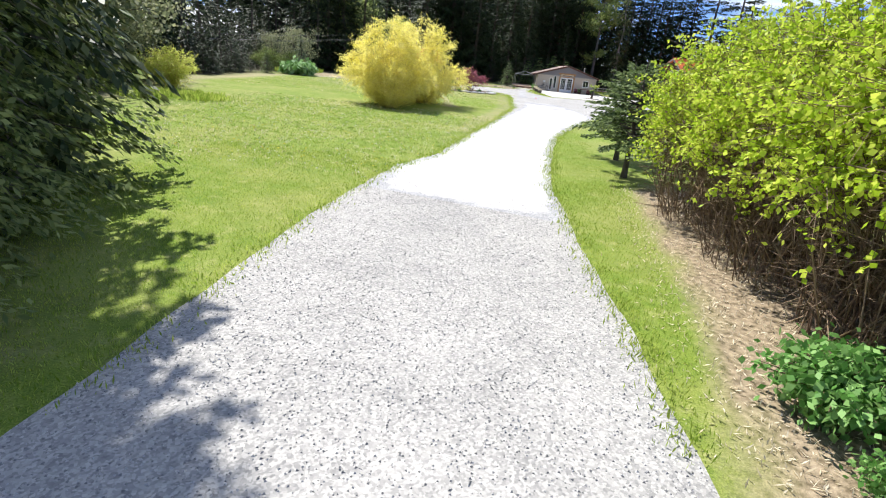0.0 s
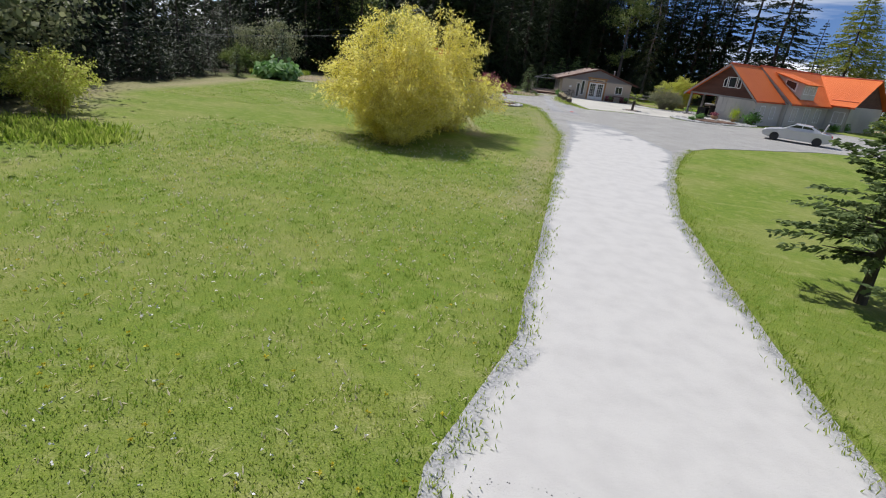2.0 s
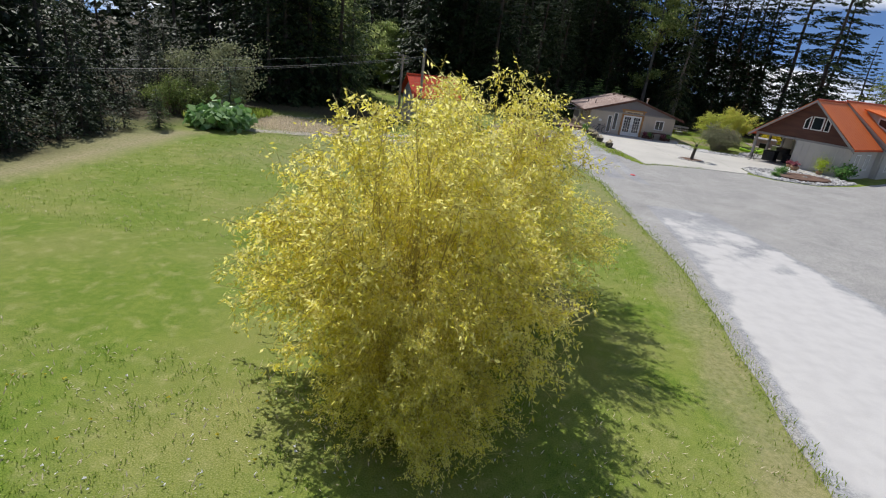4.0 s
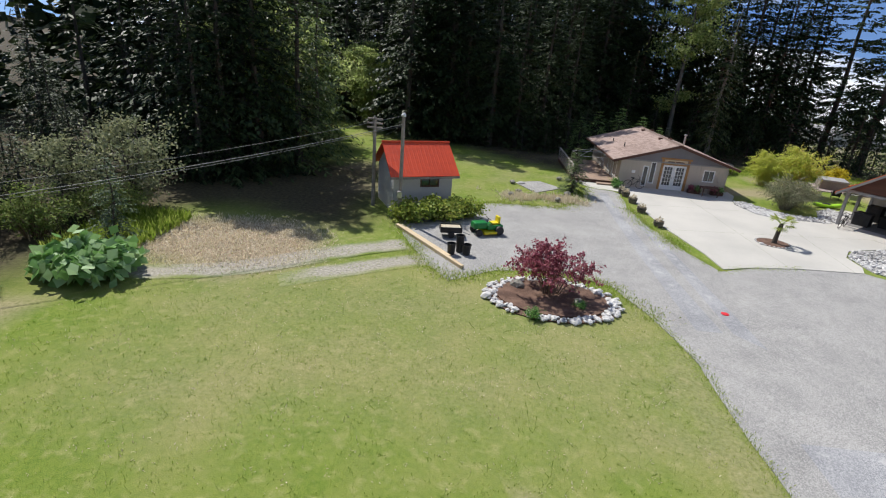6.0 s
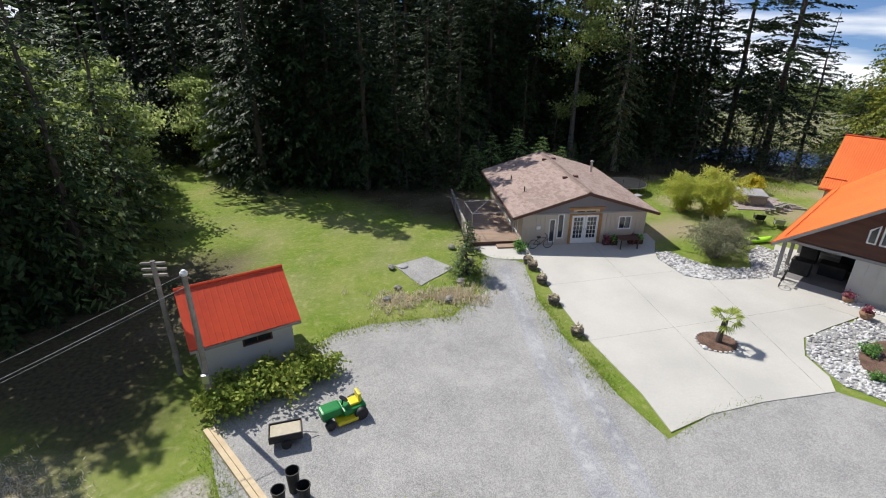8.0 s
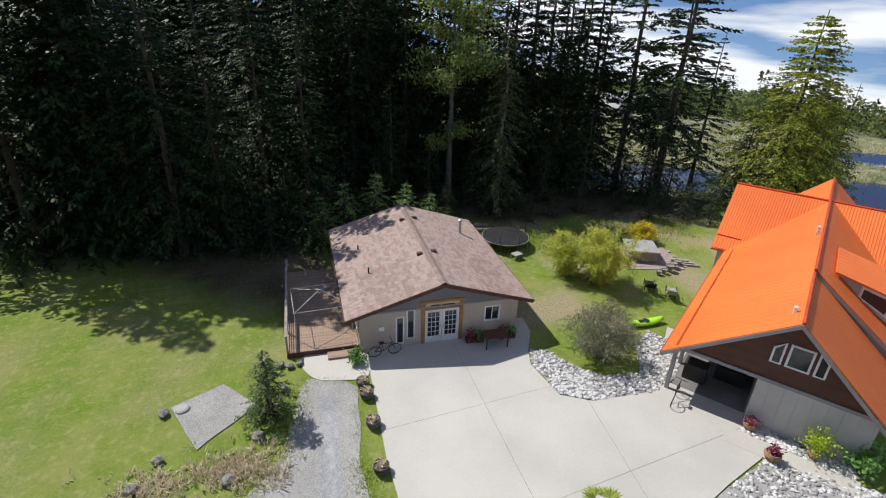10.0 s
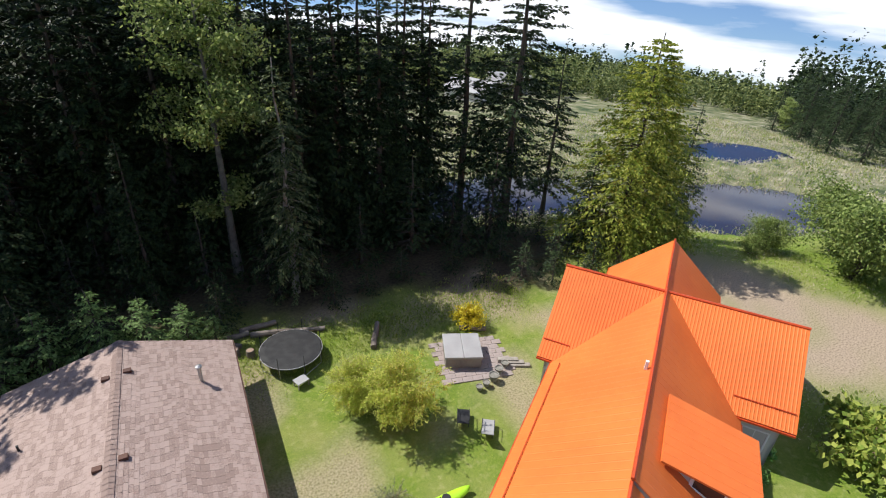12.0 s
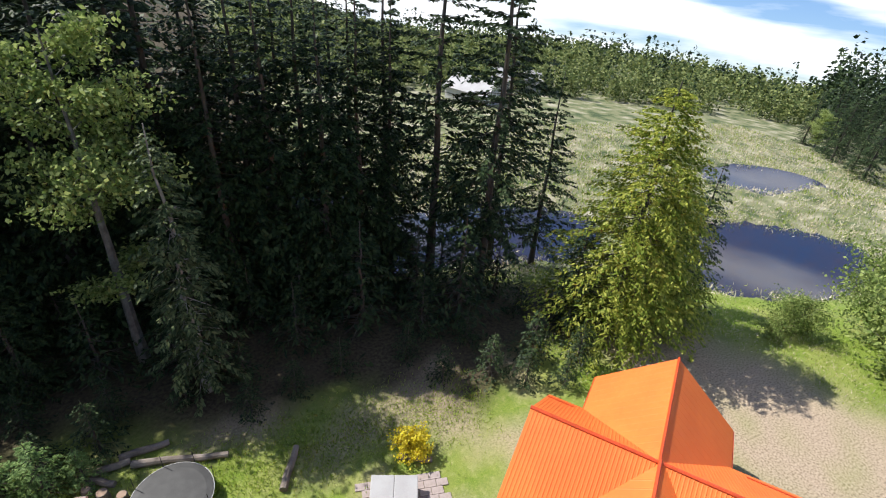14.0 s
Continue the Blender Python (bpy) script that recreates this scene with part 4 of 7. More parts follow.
# snow guards near the left eave
part("snow_rail", tube(bmesh.new(), [(0.1, EW - 0.5, E0 + 0.46), (13.4, EW - 0.5, E0 + 0.46)], 0.025, 6), M_METAL_TRIM, house)
# walls
GX = 0.55
gab = part("gable", prism([(-3.45, 2.5), (4.1, 2.5), (4.1, 2.62), (0, R0 - 0.12), (-3.45, 2.62)], 0, 0.14), M_BROWNWOOD, house, "dark brown boarded gable")
gab.matrix_local = Matrix(((0, 1, 0, GX), (1, 0, 0, 0), (0, 0, 1, 0), (0, 0, 0, 1)))
part("beam", boxes((GX - 0.06, -3.5, 2.36, GX + 0.2, 4.2, 2.52)), M_TRIMGREY, house)
part("front_wall", boxes((GX, -3.45, -0.1, GX + 0.15, 0.75, 2.36)), M_SIDING2, house, "pale board and batten wall")
bm = bmesh.new()
for i in range(9):
    box(bm, GX - 0.035, -3.4 + i * 0.51, 0.0, GX, -3.34 + i * 0.51, 2.36)
tagged(part("batten_trim", bm, M_SIDING2, house), kind="stuff")
part("carport_side_wall", boxes((GX + 0.15, 0.6, -0.1, 5.6, 0.75, 2.5)), M_SIDING2, house)
part("carport_back_wall", boxes((5.6, 0.6, -0.1, 5.75, 4.1, 2.5)), M_SIDING2, house)
w = window(house, -0.9, 0.9, 0.35, 2.1, 0, 0.08, (2, 1))
w.matrix_local = pose(5.57, 2.3, 0, 0, 0, -90)
part("carport_ceiling", boxes((GX, 0.7, 2.5, 5.7, 4.25, 2.56)), M_GREYWOOD, house)
for x, y in ((GX + 0.05, 4.05), (3.0, 4.05), (5.6, 4.05)):
    part("post", boxes((x - 0.09, y - 0.09, -0.05, x + 0.09, y + 0.09, 2.42), bevel=0.01), M_TRIMGREY, house)
part("left_wall", boxes((5.75, 3.95, -0.1, 14, 4.1, 2.6)), M_SIDING2, house)
part("right_wall", boxes((GX + 0.15, -3.45, -0.1, 5.6, -3.3, 2.6)), M_SIDING2, house)
part("right_wall", boxes((5.6, -3.95, -0.1, 14.3, -3.8, 2.62)), M_SIDING2, house)
part("return_wall", boxes((5.5, -3.8, -0.1, 5.65, -3.3, 2.6)), M_SIDING2, house)
wing = [(CU - 3.9, -6.05), (CU + 3.9, -6.05), (CU + 3.9, 4.9), (CU - 3.9, 4.9)]
for (x0, y0), (x1, y1) in zip(wing, wing[1:] + wing[:1]):
    part("wing_wall", boxes((min(x0, x1) - 0.07, min(y0, y1) - 0.07, -0.1, max(x0, x1) + 0.07, max(y0, y1) + 0.07, 2.75)), M_SIDING2, house)
for y in (-6.05, 4.9):
    g = part("wing_gable", prism([(CU - 3.95, 2.7), (CU + 3.95, 2.7), (CU, R0 - 0.15)], y - 0.06, y + 0.06), M_BROWNWOOD, house)
g = part("rear_gable", prism([(-3.1, 2.6), (3.1, 2.6), (0, R0 - 0.2)], 0, 0.12), M_BROWNWOOD, house)
g.matrix_local = Matrix(((0, 1, 0, 24.5), (1, 0, 0, 0), (0, 0, 1, 0), (0, 0, 0, 1)))
part("rear_wall", boxes((CU + 3.9, -3.1, -0.1, 24.6, -2.95, 2.75), (CU + 3.9, 2.95, -0.1, 24.6, 3.1, 2.75), (24.45, -2.95, -0.1, 24.6, 2.95, 2.75)), M_SIDING2, house)
# gable windows
for pts in ([(0.08, 3.35), (0.08, 4.42), (-0.78, 4.42), (-0.78, 3.35)], [(0.2, 3.35), (0.2, 4.42), (0.62, 4.08), (0.62, 3.35)], [(-0.9, 3.35), (-0.9, 4.42), (-1.32, 4.08), (-1.32, 3.35)]):
    cx, cz = sum(p[0] for p in pts) / 4, sum(p[1] for p in pts) / 4
    fr = part("window", prism([(x + 0.0, z) for x, z in pts], -0.05, 0.0), M_WHITE, house, "white framed gable window")
    fr.matrix_local = Matrix(((0, 1, 0, GX), (1, 0, 0, 0), (0, 0, 1, 0), (0, 0, 0, 1)))
    k = [(cx + (x - cx) * (0.8 if abs(x - cx) > 0.3 else 0.62), cz + (z - cz) * 0.84) for x, z in pts]
    part("pane", prism(k, -0.06, -0.05), M_GLASS, fr)
# shed dormer on the right slope
dor = part("dormer", prism([(-0.9, R0 - 0.43), (-3.95, 4.52), (-3.95, 2.95), (-0.9, 5.1)], 0, 2.9), M_SIDING2, house, "pale boarded shed dormer")
dor.matrix_local = Matrix(((0, 1, 0, 7.45), (1, 0, 0, 0), (0, 0, 1, 0), (0, 0, 0, 1)))
ribbed_plane(house, "dormer_roof", (7.2, -4.4, 4.5), (10.7, -4.4, 4.5), (10.6, -0.85, R0 - 0.3), (6.95, -0.85, R0 - 0.3), M_METAL_ROOF, rib=0.42, thick=0.09)
for pts, face in (([(-2.0, 4.3), (-2.0, 4.92), (-3.3, 4.6), (-3.3, 3.6)], 0),):
    fr = part("window", prism(pts, -0.05, 0), M_WHITE, house, "white framed side window")
    fr.matrix_local = Matrix(((0, 1, 0, 7.44), (1, 0, 0, 0), (0, 0, 1, 0), (0, 0, 0, 1)))
    part("pane", prism([(-2.12, 4.33), (-2.12, 4.77), (-3.17, 4.5), (-3.17, 3.79)], -0.06, -0.05), M_GLASS, fr)
for x in (7.7, 9.05):
    w = window(house, 0, 1.1, 3.45, 4.35, 0, 0.08, (2, 1))
    w.matrix_local = pose(x, -3.96, 0)
for x in (1.4, 3.4):
    w = window(house, 0, 0.9, 0.7, 2.0, 0, 0.08)
    w.matrix_local = pose(x, -3.46, 0)
for x in (6.6, 9.2, 11.6):
    w = window(house, 0, 1.2, 0.6 if x != 9.2 else 0.1, 2.1, 0, 0.08, (2, 1))
    w.matrix_local = pose(x, -3.96, 0)
w = window(house, 0, 1.2, 0.8, 2.1, 0, 0.08, (2, 1))
w.matrix_local = pose(CU - 3.98, -4.6, 0, 0, 0, -90)
for x, y, z in ((1.2, 0.36, R0 - 0.16), (11.5, 0.25, R0 + 0.12)):
    part("roof_vent", boxes((x - 0.07, y - 0.07, z - 0.3, x + 0.07, y + 0.07, z + 0.16), bevel=0.02), M_WHITE, house)

# shed with a red metal roof
shed = thing("garden_shed", pose(-19.65, -10.55, 0, 0, 0, 25.5), "small beige shed with red metal roof", "shed")
part("wall", wall_with_holes(-1.85, 1.85, -0.1, 2.35, [(-0.2, 1.0, 1.55, 2.1)], -1.75, -1.65), M_SIDING2, shed)
part("wall", boxes((-1.85, 1.65, -0.1, 1.85, 1.75, 2.35)), M_SIDING2, shed)
for x in (-1.85, 1.75):
    g = part("gable_wall", prism([(-1.65, -0.1), (1.65, -0.1), (1.65, 2.4), (0, 3.65), (-1.65, 2.4)], 0, 0.1), M_SIDING2, shed)
    g.matrix_local = Matrix(((0, 1, 0, x), (1, 0, 0, 0), (0, 0, 1, 0), (0, 0, 0, 1)))
window(shed, -0.2, 1.0, 1.55, 2.1, -1.74, 0.07, (2, 1), mat_frame=M_BROWNWOOD)
for s in (-1, 1):
    ribbed_plane(shed, "roof", (-2.15, s * 2.15, 2.3), (2.15, s * 2.15, 2.3), (2.15, 0, 3.92), (-2.15, 0, 3.92), M_SHED_ROOF, rib=0.24, high=0.007)
part("ridge_cap", tube(bmesh.new(), [(-2.17, 0, 3.93), (2.17, 0, 3.93)], 0.07, 6), M_SHED_ROOF, shed)
part("fascia", boxes((-2.15, -2.17, 2.14, 2.15, -2.13, 2.26)), M_GREYWOOD, shed)

# thin dark sheet on the concrete, painting the shade under the carport roof
part("carport_floor", boxes((GX + 0.5, 0.8, 0.052, 5.55, 4.0, 0.058)), M_SHADEFLOOR, house)


def far_house(x, y, turn, lx, ly):
    """A small gabled house seen across the marsh."""
    h = thing("far_house", pose(x, y, height(x, y), 0, 0, turn), "small far house with pale grey roof beyond the marsh", "house", "far houses")
    part("wall", boxes((-lx / 2, -ly / 2, -1, lx / 2, ly / 2, 2.5)), M_SIDING2, h)
    part("gable", prism([(-lx / 2, 2.5), (lx / 2, 2.5), (0, 4.3)], -ly / 2, ly / 2), M_SIDING2, h)
    for s in (-1, 1):
        bm = bmesh.new()
        vs = [bm.verts.new(p) for p in ((s * (lx / 2 + 0.4), -ly / 2 - 0.4, 2.25), (s * (lx / 2 + 0.4), ly / 2 + 0.4, 2.25), (0, ly / 2 + 0.4, 4.42), (0, -ly / 2 - 0.4, 4.42))]
        f = bm.faces.new(vs)
        top = bmesh.ops.extrude_face_region(bm, geom=[f])
        for v in top["geom"]:
            if isinstance(v, bmesh.types.BMVert):
                v.co.z += 0.14
        bmesh.ops.recalc_face_normals(bm, faces=bm.faces)
        part("roof", bm, M_TUBCOVER, h)
    for x0 in (-lx * 0.3, lx * 0.12):
        part("window", boxes((x0, -ly / 2 - 0.04, 0.9, x0 + 1.1, -ly / 2 - 0.003, 1.9)), M_GLASS, h)
    part("door", boxes((-0.3, -ly / 2 - 0.05, 0, 0.5, -ly / 2 - 0.003, 2.0)), M_WHITE, h)


far_house(62, 84, 25, 7, 10)
far_house(79, 96, 60, 8, 11)

# ---- plants ----
rng = np.random.default_rng(7)


def leaf_mesh(name, centres, dirs, length, width, material, parent, droop=0.0, label="", flat=0.0, sizes=None):
    """Many small pointed leaves: two triangles each, at centres along dirs; flat lays them level."""
    c, d = np.asarray(centres, float), np.asarray(dirs, float)
    k = len(c)
    d = d / (np.linalg.norm(d, axis=1, keepdims=True) + 1e-9)
    r = rng.normal(size=(k, 3)) * (1 - flat) + np.array([0, 0, 1.6]) * flat
    s = np.cross(d, r)
    s /= np.linalg.norm(s, axis=1, keepdims=True) + 1e-9
    ln = length * rng.uniform(0.6, 1.3, (k, 1)) * (1 if sizes is None else np.asarray(sizes)[:, None])
    wd = width * rng.uniform(0.6, 1.3, (k, 1))
    a, b = c, c + d * ln + np.array([0, 0, -1]) * droop * ln
    m = (a * 0.55 + b * 0.45)
    v = np.stack([a, m + s * wd, b, m - s * wd], 1).reshape(-1, 3)
    me = bpy.data.meshes.new(name)
    me.vertices.add(4 * k)
    me.vertices.foreach_set("co", v.ravel())
    me.loops.add(4 * k)
    me.loops.foreach_set("vertex_index", np.arange(4 * k))
    me.polygons.add(k)
    me.polygons.foreach_set("loop_start", np.arange(0, 4 * k, 4))
    me.materials.append(material)
    me.update(calc_edges=True)
    ob = new(name, me)
    ob.parent = parent
    if label:
        ob["label"] = label
    return ob


def trunk(bm, h, r, lean=(0, 0), sides=7, wob=0.15):
    n = 7
    pts = [(lean[0] * i / n + wob * rng.normal() * (0 < i < n) * 0.5, lean[1] * i / n + wob * rng.normal() * (0 < i < n) * 0.5, h * i / n - (0.25 if i == 0 else 0)) for i in range(n + 1)]
    return tube(bm, pts, [max(0.02, r * (1.25 if i == 0 else 1) * (1 - 0.9 * i / n)) for i in range(n + 1)], sides)


def conifer(name, h, spread, low, material, label, sprays=11, whorls=30, per=7, bark=None, leafl=0.55, ragged=0.35, up=0.1, taper=0.8, limbs=False, flat=0.7):
    """A tapered trunk, whorls of drooping limbs and short needle sprays along them."""
    t = thing(name, pose(0, 0, 0), label, "tree", "conifers of the wood")
    part("trunk", trunk(bmesh.new(), h, 0.012 * h + 0.06), bark or M_BARK, t)
    bm = bmesh.new()
    cs, ds, sz = [], [], []
    for w in range(whorls):
        f = (w + rng.uniform(-0.4, 0.4)) / whorls
        z = h * (low + (0.985 - low) * f)
        rad = spread * (1 - f) ** taper * (0.55 + 0.45 * min(1, (f + 0.08) * 5)) + 0.12
        for b in range(per if f < 0.8 else per - 2):
            a = rng.uniform(0, 2 * math.pi)
            ln = rad * rng.uniform(1 - ragged, 1 + ragged * 0.6)
            sl = up - 0.45 * (1 - f) + rng.uniform(-0.12, 0.12)
            tip = np.array([math.cos(a) * ln, math.sin(a) * ln, sl * ln])
            if f < 0.75 and b < 4:
                tube(bm if not limbs else (lb := bmesh.new()), [(0, 0, z), tuple(np.array([0, 0, z]) + tip * 0.6)], [0.035 * (1 - f) + 0.012, 0.008], 3, False)
                if limbs:
                    part("limb", lb, bark or M_BARK, t)
            k = max(3, int(sprays * (0.35 + 0.65 * ln / spread)))
            ts = np.sqrt(rng.uniform(0.05, 1, k))
            way = tip / (np.linalg.norm(tip) + 1e-6)
            p = np.array([0, 0, z]) + tip * ts[:, None] - np.array([0, 0, 1]) * (ts[:, None] ** 2) * 0.1 * ln
            sg = np.where(rng.uniform(size=(k, 1)) < 0.5, -1, 1) * rng.uniform(0.35, 1.15, (k, 1))
            side = np.array([-math.sin(a), math.cos(a), 0]) * sg
            cs.append(p + rng.normal(0, 0.03 * ln, (k, 3)) * np.array([1, 1, 0.5]))
            ds.append(way * 0.75 + side + np.array([0, 0, -0.22]) + rng.normal(0, 0.16, (k, 3)))
            sz.append((1.3 - 0.65 * ts) * min(1.25, 0.55 + 0.6 * ln / spread))
    if limbs:
        bm.free()
    else:
        tagged(part("limb_mass", bm, bark or M_BARK, t), kind="stuff")
    leaf_mesh("crown", np.concatenate(cs), np.concatenate(ds), leafl, leafl * 0.17, material, t, 0.15, flat=flat, sizes=np.concatenate(sz))
    return t


def broadleaf(name, h, spread, material, label, leaves=4500, leafl=0.3, bark=None, base=0.35, category="tree", stems=1, group="", tier=0.7, flat=0.0, low=0):
    """Forking limbs with leaf clumps at their ends and gaps between."""
    t = thing(name, pose(0, 0, 0), label, category, group)
    bm = bmesh.new()
    cs, ds = [], []
    for s in range(stems):
        a0 = rng.uniform(0, 6.28)
        lean = (math.cos(a0) * spread * 0.25 * (stems > 1), math.sin(a0) * spread * 0.25 * (stems > 1))
        hh = h * rng.uniform(0.85, 1)
        trunk(bm, hh * 0.95, 0.013 * h + 0.03, lean, 6, 0.1)
        for i in range(34 // stems + 3):
            f = base + (0.98 - base) * i / (34 // stems + 3)
            a = rng.uniform(0, 6.28)
            r = spread * math.sin(math.pi * (0.12 + 0.8 * (f - base) / (1 - base))) * rng.uniform(0.45, 1.2)
            if i < low:
                f, r = base - 0.22 * rng.uniform(0.2, 1), spread * rng.uniform(0.3, 0.6)
            o = np.array([lean[0] * f, lean[1] * f, hh * f * 0.95])
            e = o + np.array([math.cos(a) * r, math.sin(a) * r, r * rng.uniform(0.1, 0.6)])
            lb = bmesh.new()
            tube(lb, [tuple(o), tuple(o * 0.45 + e * 0.55 + np.array([0, 0, 0.1 * r])), tuple(e)], [0.02 + 0.02 * (1 - f), 0.016, 0.006], 4, False)
            part("limb", lb, bark or M_BARK, t)
            n = leaves // 34
            ts = rng.uniform(0.35, 1.08, (n, 1))
            q = o + (e - o) * ts + rng.normal(0, 0.16 * r + 0.12, (n, 3)) * np.array([1, 1, tier])
            cs.append(q)
            ds.append(rng.normal(0, 1, (n, 3)) + np.array([0, 0, -0.35]))
    part("trunk", bm, bark or M_BARK, t)
    leaf_mesh("crown", np.concatenate(cs), np.concatenate(ds), leafl, leafl * 0.33, material, t, flat=flat)
    return t


def bush(name, h, spread, material, label, stems=40, leaves=4000, leafl=0.25, wide=0.22, arch=0.35, low=0.15, twig=None, category="shrub", droop=0.3, spray=0.0, foot=0.18, tangle=0.0, thick=1.0, dome=0.35, rise=1.3, bare=0):
    """Stems fanning up from one foot and arching over, with leaves along them."""
    t = thing(name, pose(0, 0, 0), label, category)
    bm = bmesh.new()
    cs, ds = [], []
    for s in range(stems):
        a, q = rng.uniform(0, 6.28), math.sqrt(rng.uniform(0, 1))
        hh = h * rng.uniform(0.58, 1.05) * (1 - dome * q * q)
        r = spread * q
        def at(f):
            return np.array([math.cos(a) * r * (foot + (1 - foot) * f ** rise), math.sin(a) * r * (foot + (1 - foot) * f ** rise), hh * (math.sin(f * math.pi / 2) if f < 1 else 1) - arch * hh * max(0, f - 0.7) * q])
        kink = rng.normal(0, tangle, (5, 3)) * np.array([1, 1, 0.3])
        tube(bm, [tuple(at(f) + (kink[i] if i else np.array([0, 0, -0.05]))) for i, f in enumerate((0, 0.25, 0.5, 0.75, 1))], [r_ * thick for r_ in (0.022, 0.019, 0.016, 0.011, 0.004)], 4, False)
        for f in rng.uniform(0.05, 0.75, bare):
            q0 = at(f)
            q1 = rng.normal(0, 1, 3) * np.array([1, 1, 0.5]) + np.array([math.cos(a) * 0.6, math.sin(a) * 0.6, 0.2])
            tube(bm, [tuple(q0), tuple(q0 + q1 * 0.32), tuple(q0 + q1 * 0.32 + rng.normal(0, 0.16, 3))], [0.007, 0.005, 0.003], 3, False)
        n = leaves // stems
        ts = low + (1.02 - low) * rng.uniform(0, 1, n) ** 0.8
        if spray:
            k = max(4, n // 14)
            tf = low + (1.02 - low) * rng.uniform(0, 1, k) ** 0.8
            root = np.array([at(f) for f in tf])
            out = rng.normal(0, 1, (k, 3)) + np.array([math.cos(a) * 0.9, math.sin(a) * 0.9, 0.1])
            out *= spray * rng.uniform(0.5, 1.3, (k, 1)) / np.linalg.norm(out, axis=1, keepdims=True)
            for q0, q1 in zip(root, out):
                tube(bm, [tuple(q0), tuple(q0 + q1)], [0.006, 0.003], 3, False)
            j = rng.integers(0, k, n)
            u = rng.uniform(0.1, 1.05, (n, 1))
            p = root[j] + out[j] * u - np.array([0, 0, 1]) * 0.12 * spray * u ** 2 + rng.normal(0, 0.03, (n, 3))
        else:
            p = np.array([at(f) for f in ts]) + rng.normal(0, 0.07 * spread + 0.05, (n, 3))
        p[:, 2] = np.maximum(p[:, 2], 0.06)
        cs.append(p)
        ds.append(rng.normal(0, 0.8, (n, 3)) + np.array([math.cos(a) * 0.5, math.sin(a) * 0.5, -droop]))
    tagged(part("stem_mass", bm, twig or M_TWIG, t), kind="stuff")
    leaf_mesh("foliage", np.concatenate(cs), np.concatenate(ds), leafl, leafl * wide, material, t, 0.1)
    return t


def place(src, x, y, s=1.0, turn=None, label="", z=None):
    """A copy of a plant, on the ground."""
    m = pose(x, y, height(x, y) if z is None else z, 0, 0, rng.uniform(0, 360) if turn is None else turn) @ Matrix.Scale(s, 4)
    ob = copy_thing(src, m)
    if label:
        ob["label"] = label
    return ob


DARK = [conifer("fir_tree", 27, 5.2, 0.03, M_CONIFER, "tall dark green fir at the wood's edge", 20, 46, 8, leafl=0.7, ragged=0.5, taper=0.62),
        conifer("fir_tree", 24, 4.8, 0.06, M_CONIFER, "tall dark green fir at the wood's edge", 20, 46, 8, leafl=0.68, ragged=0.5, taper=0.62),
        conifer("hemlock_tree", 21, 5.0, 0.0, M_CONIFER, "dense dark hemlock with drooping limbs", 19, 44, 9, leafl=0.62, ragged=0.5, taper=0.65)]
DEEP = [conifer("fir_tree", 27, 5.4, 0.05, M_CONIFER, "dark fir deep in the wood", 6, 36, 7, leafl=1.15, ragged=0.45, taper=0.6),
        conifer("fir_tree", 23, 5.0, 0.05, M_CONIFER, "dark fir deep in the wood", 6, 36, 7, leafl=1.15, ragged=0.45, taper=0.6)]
LITHEM = conifer("hemlock_tree", 21, 5.0, 0.0, M_LITFIR, "broad hemlock, sunlight painted as mid-green needles", 22, 40, 9, leafl=0.58, ragged=0.5, taper=0.65)
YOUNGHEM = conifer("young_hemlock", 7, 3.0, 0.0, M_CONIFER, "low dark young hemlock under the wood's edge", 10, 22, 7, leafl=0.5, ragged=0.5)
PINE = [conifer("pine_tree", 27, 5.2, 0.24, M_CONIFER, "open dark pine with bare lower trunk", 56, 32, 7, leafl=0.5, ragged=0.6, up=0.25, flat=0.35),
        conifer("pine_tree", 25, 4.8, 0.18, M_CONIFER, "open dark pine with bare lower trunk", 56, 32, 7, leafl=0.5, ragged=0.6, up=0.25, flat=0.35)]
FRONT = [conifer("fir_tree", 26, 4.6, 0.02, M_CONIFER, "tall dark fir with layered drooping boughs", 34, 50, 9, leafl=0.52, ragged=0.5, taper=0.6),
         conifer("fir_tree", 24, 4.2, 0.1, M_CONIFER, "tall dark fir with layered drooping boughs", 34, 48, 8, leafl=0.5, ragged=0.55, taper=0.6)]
EDGEFIR = conifer("edge_fir", 15.5, 2.1, 0.1, M_EDGEFIR, "narrow fir, needles painted sunlit, with pale drooping lower limbs", 30, 44, 7, bark=M_PALEBARK, leafl=0.36, ragged=0.5, up=-0.15, taper=0.5)
YOUNGFERN = conifer("green_sapling", 6, 2.8, 0.0, M_SAPLING, "bright green young conifer behind the cottage", 20, 24, 9, leafl=0.34, ragged=0.5)
SPRUCE = conifer("young_spruce", 3.2, 1.2, 0.04, M_YARD, "young dark green spruce in the grass", 22, 26, 10, leafl=0.15)
GREYFIR = conifer("young_fir", 9, 2.6, 0.05, M_CONIFER2, "grey-green young fir before the dark wood", 17, 30, 8, leafl=0.36)
CEDAR = conifer("cedar_tree", 15, 5.2, 0.0, M_CEDAR, "bright yellow-green cedar behind the house", 52, 66, 13, leafl=0.33, ragged=0.45, up=0.12, flat=0.25, taper=0.58)
YARDTREE = conifer("yard_conifer", 3.7, 1.6, 0.28, M_YARD, "small wind-shaped conifer beside the drive", 70, 18, 8, leafl=0.2, ragged=0.65, up=0.45, taper=0.6, limbs=True, flat=0.4)
BIGCONIFER = conifer("roadside_conifer", 9.0, 2.6, 0.0, M_OLIVE, "dense olive-green conifer beside the drive", 60, 48, 12, leafl=0.18, ragged=0.5, flat=0.5)
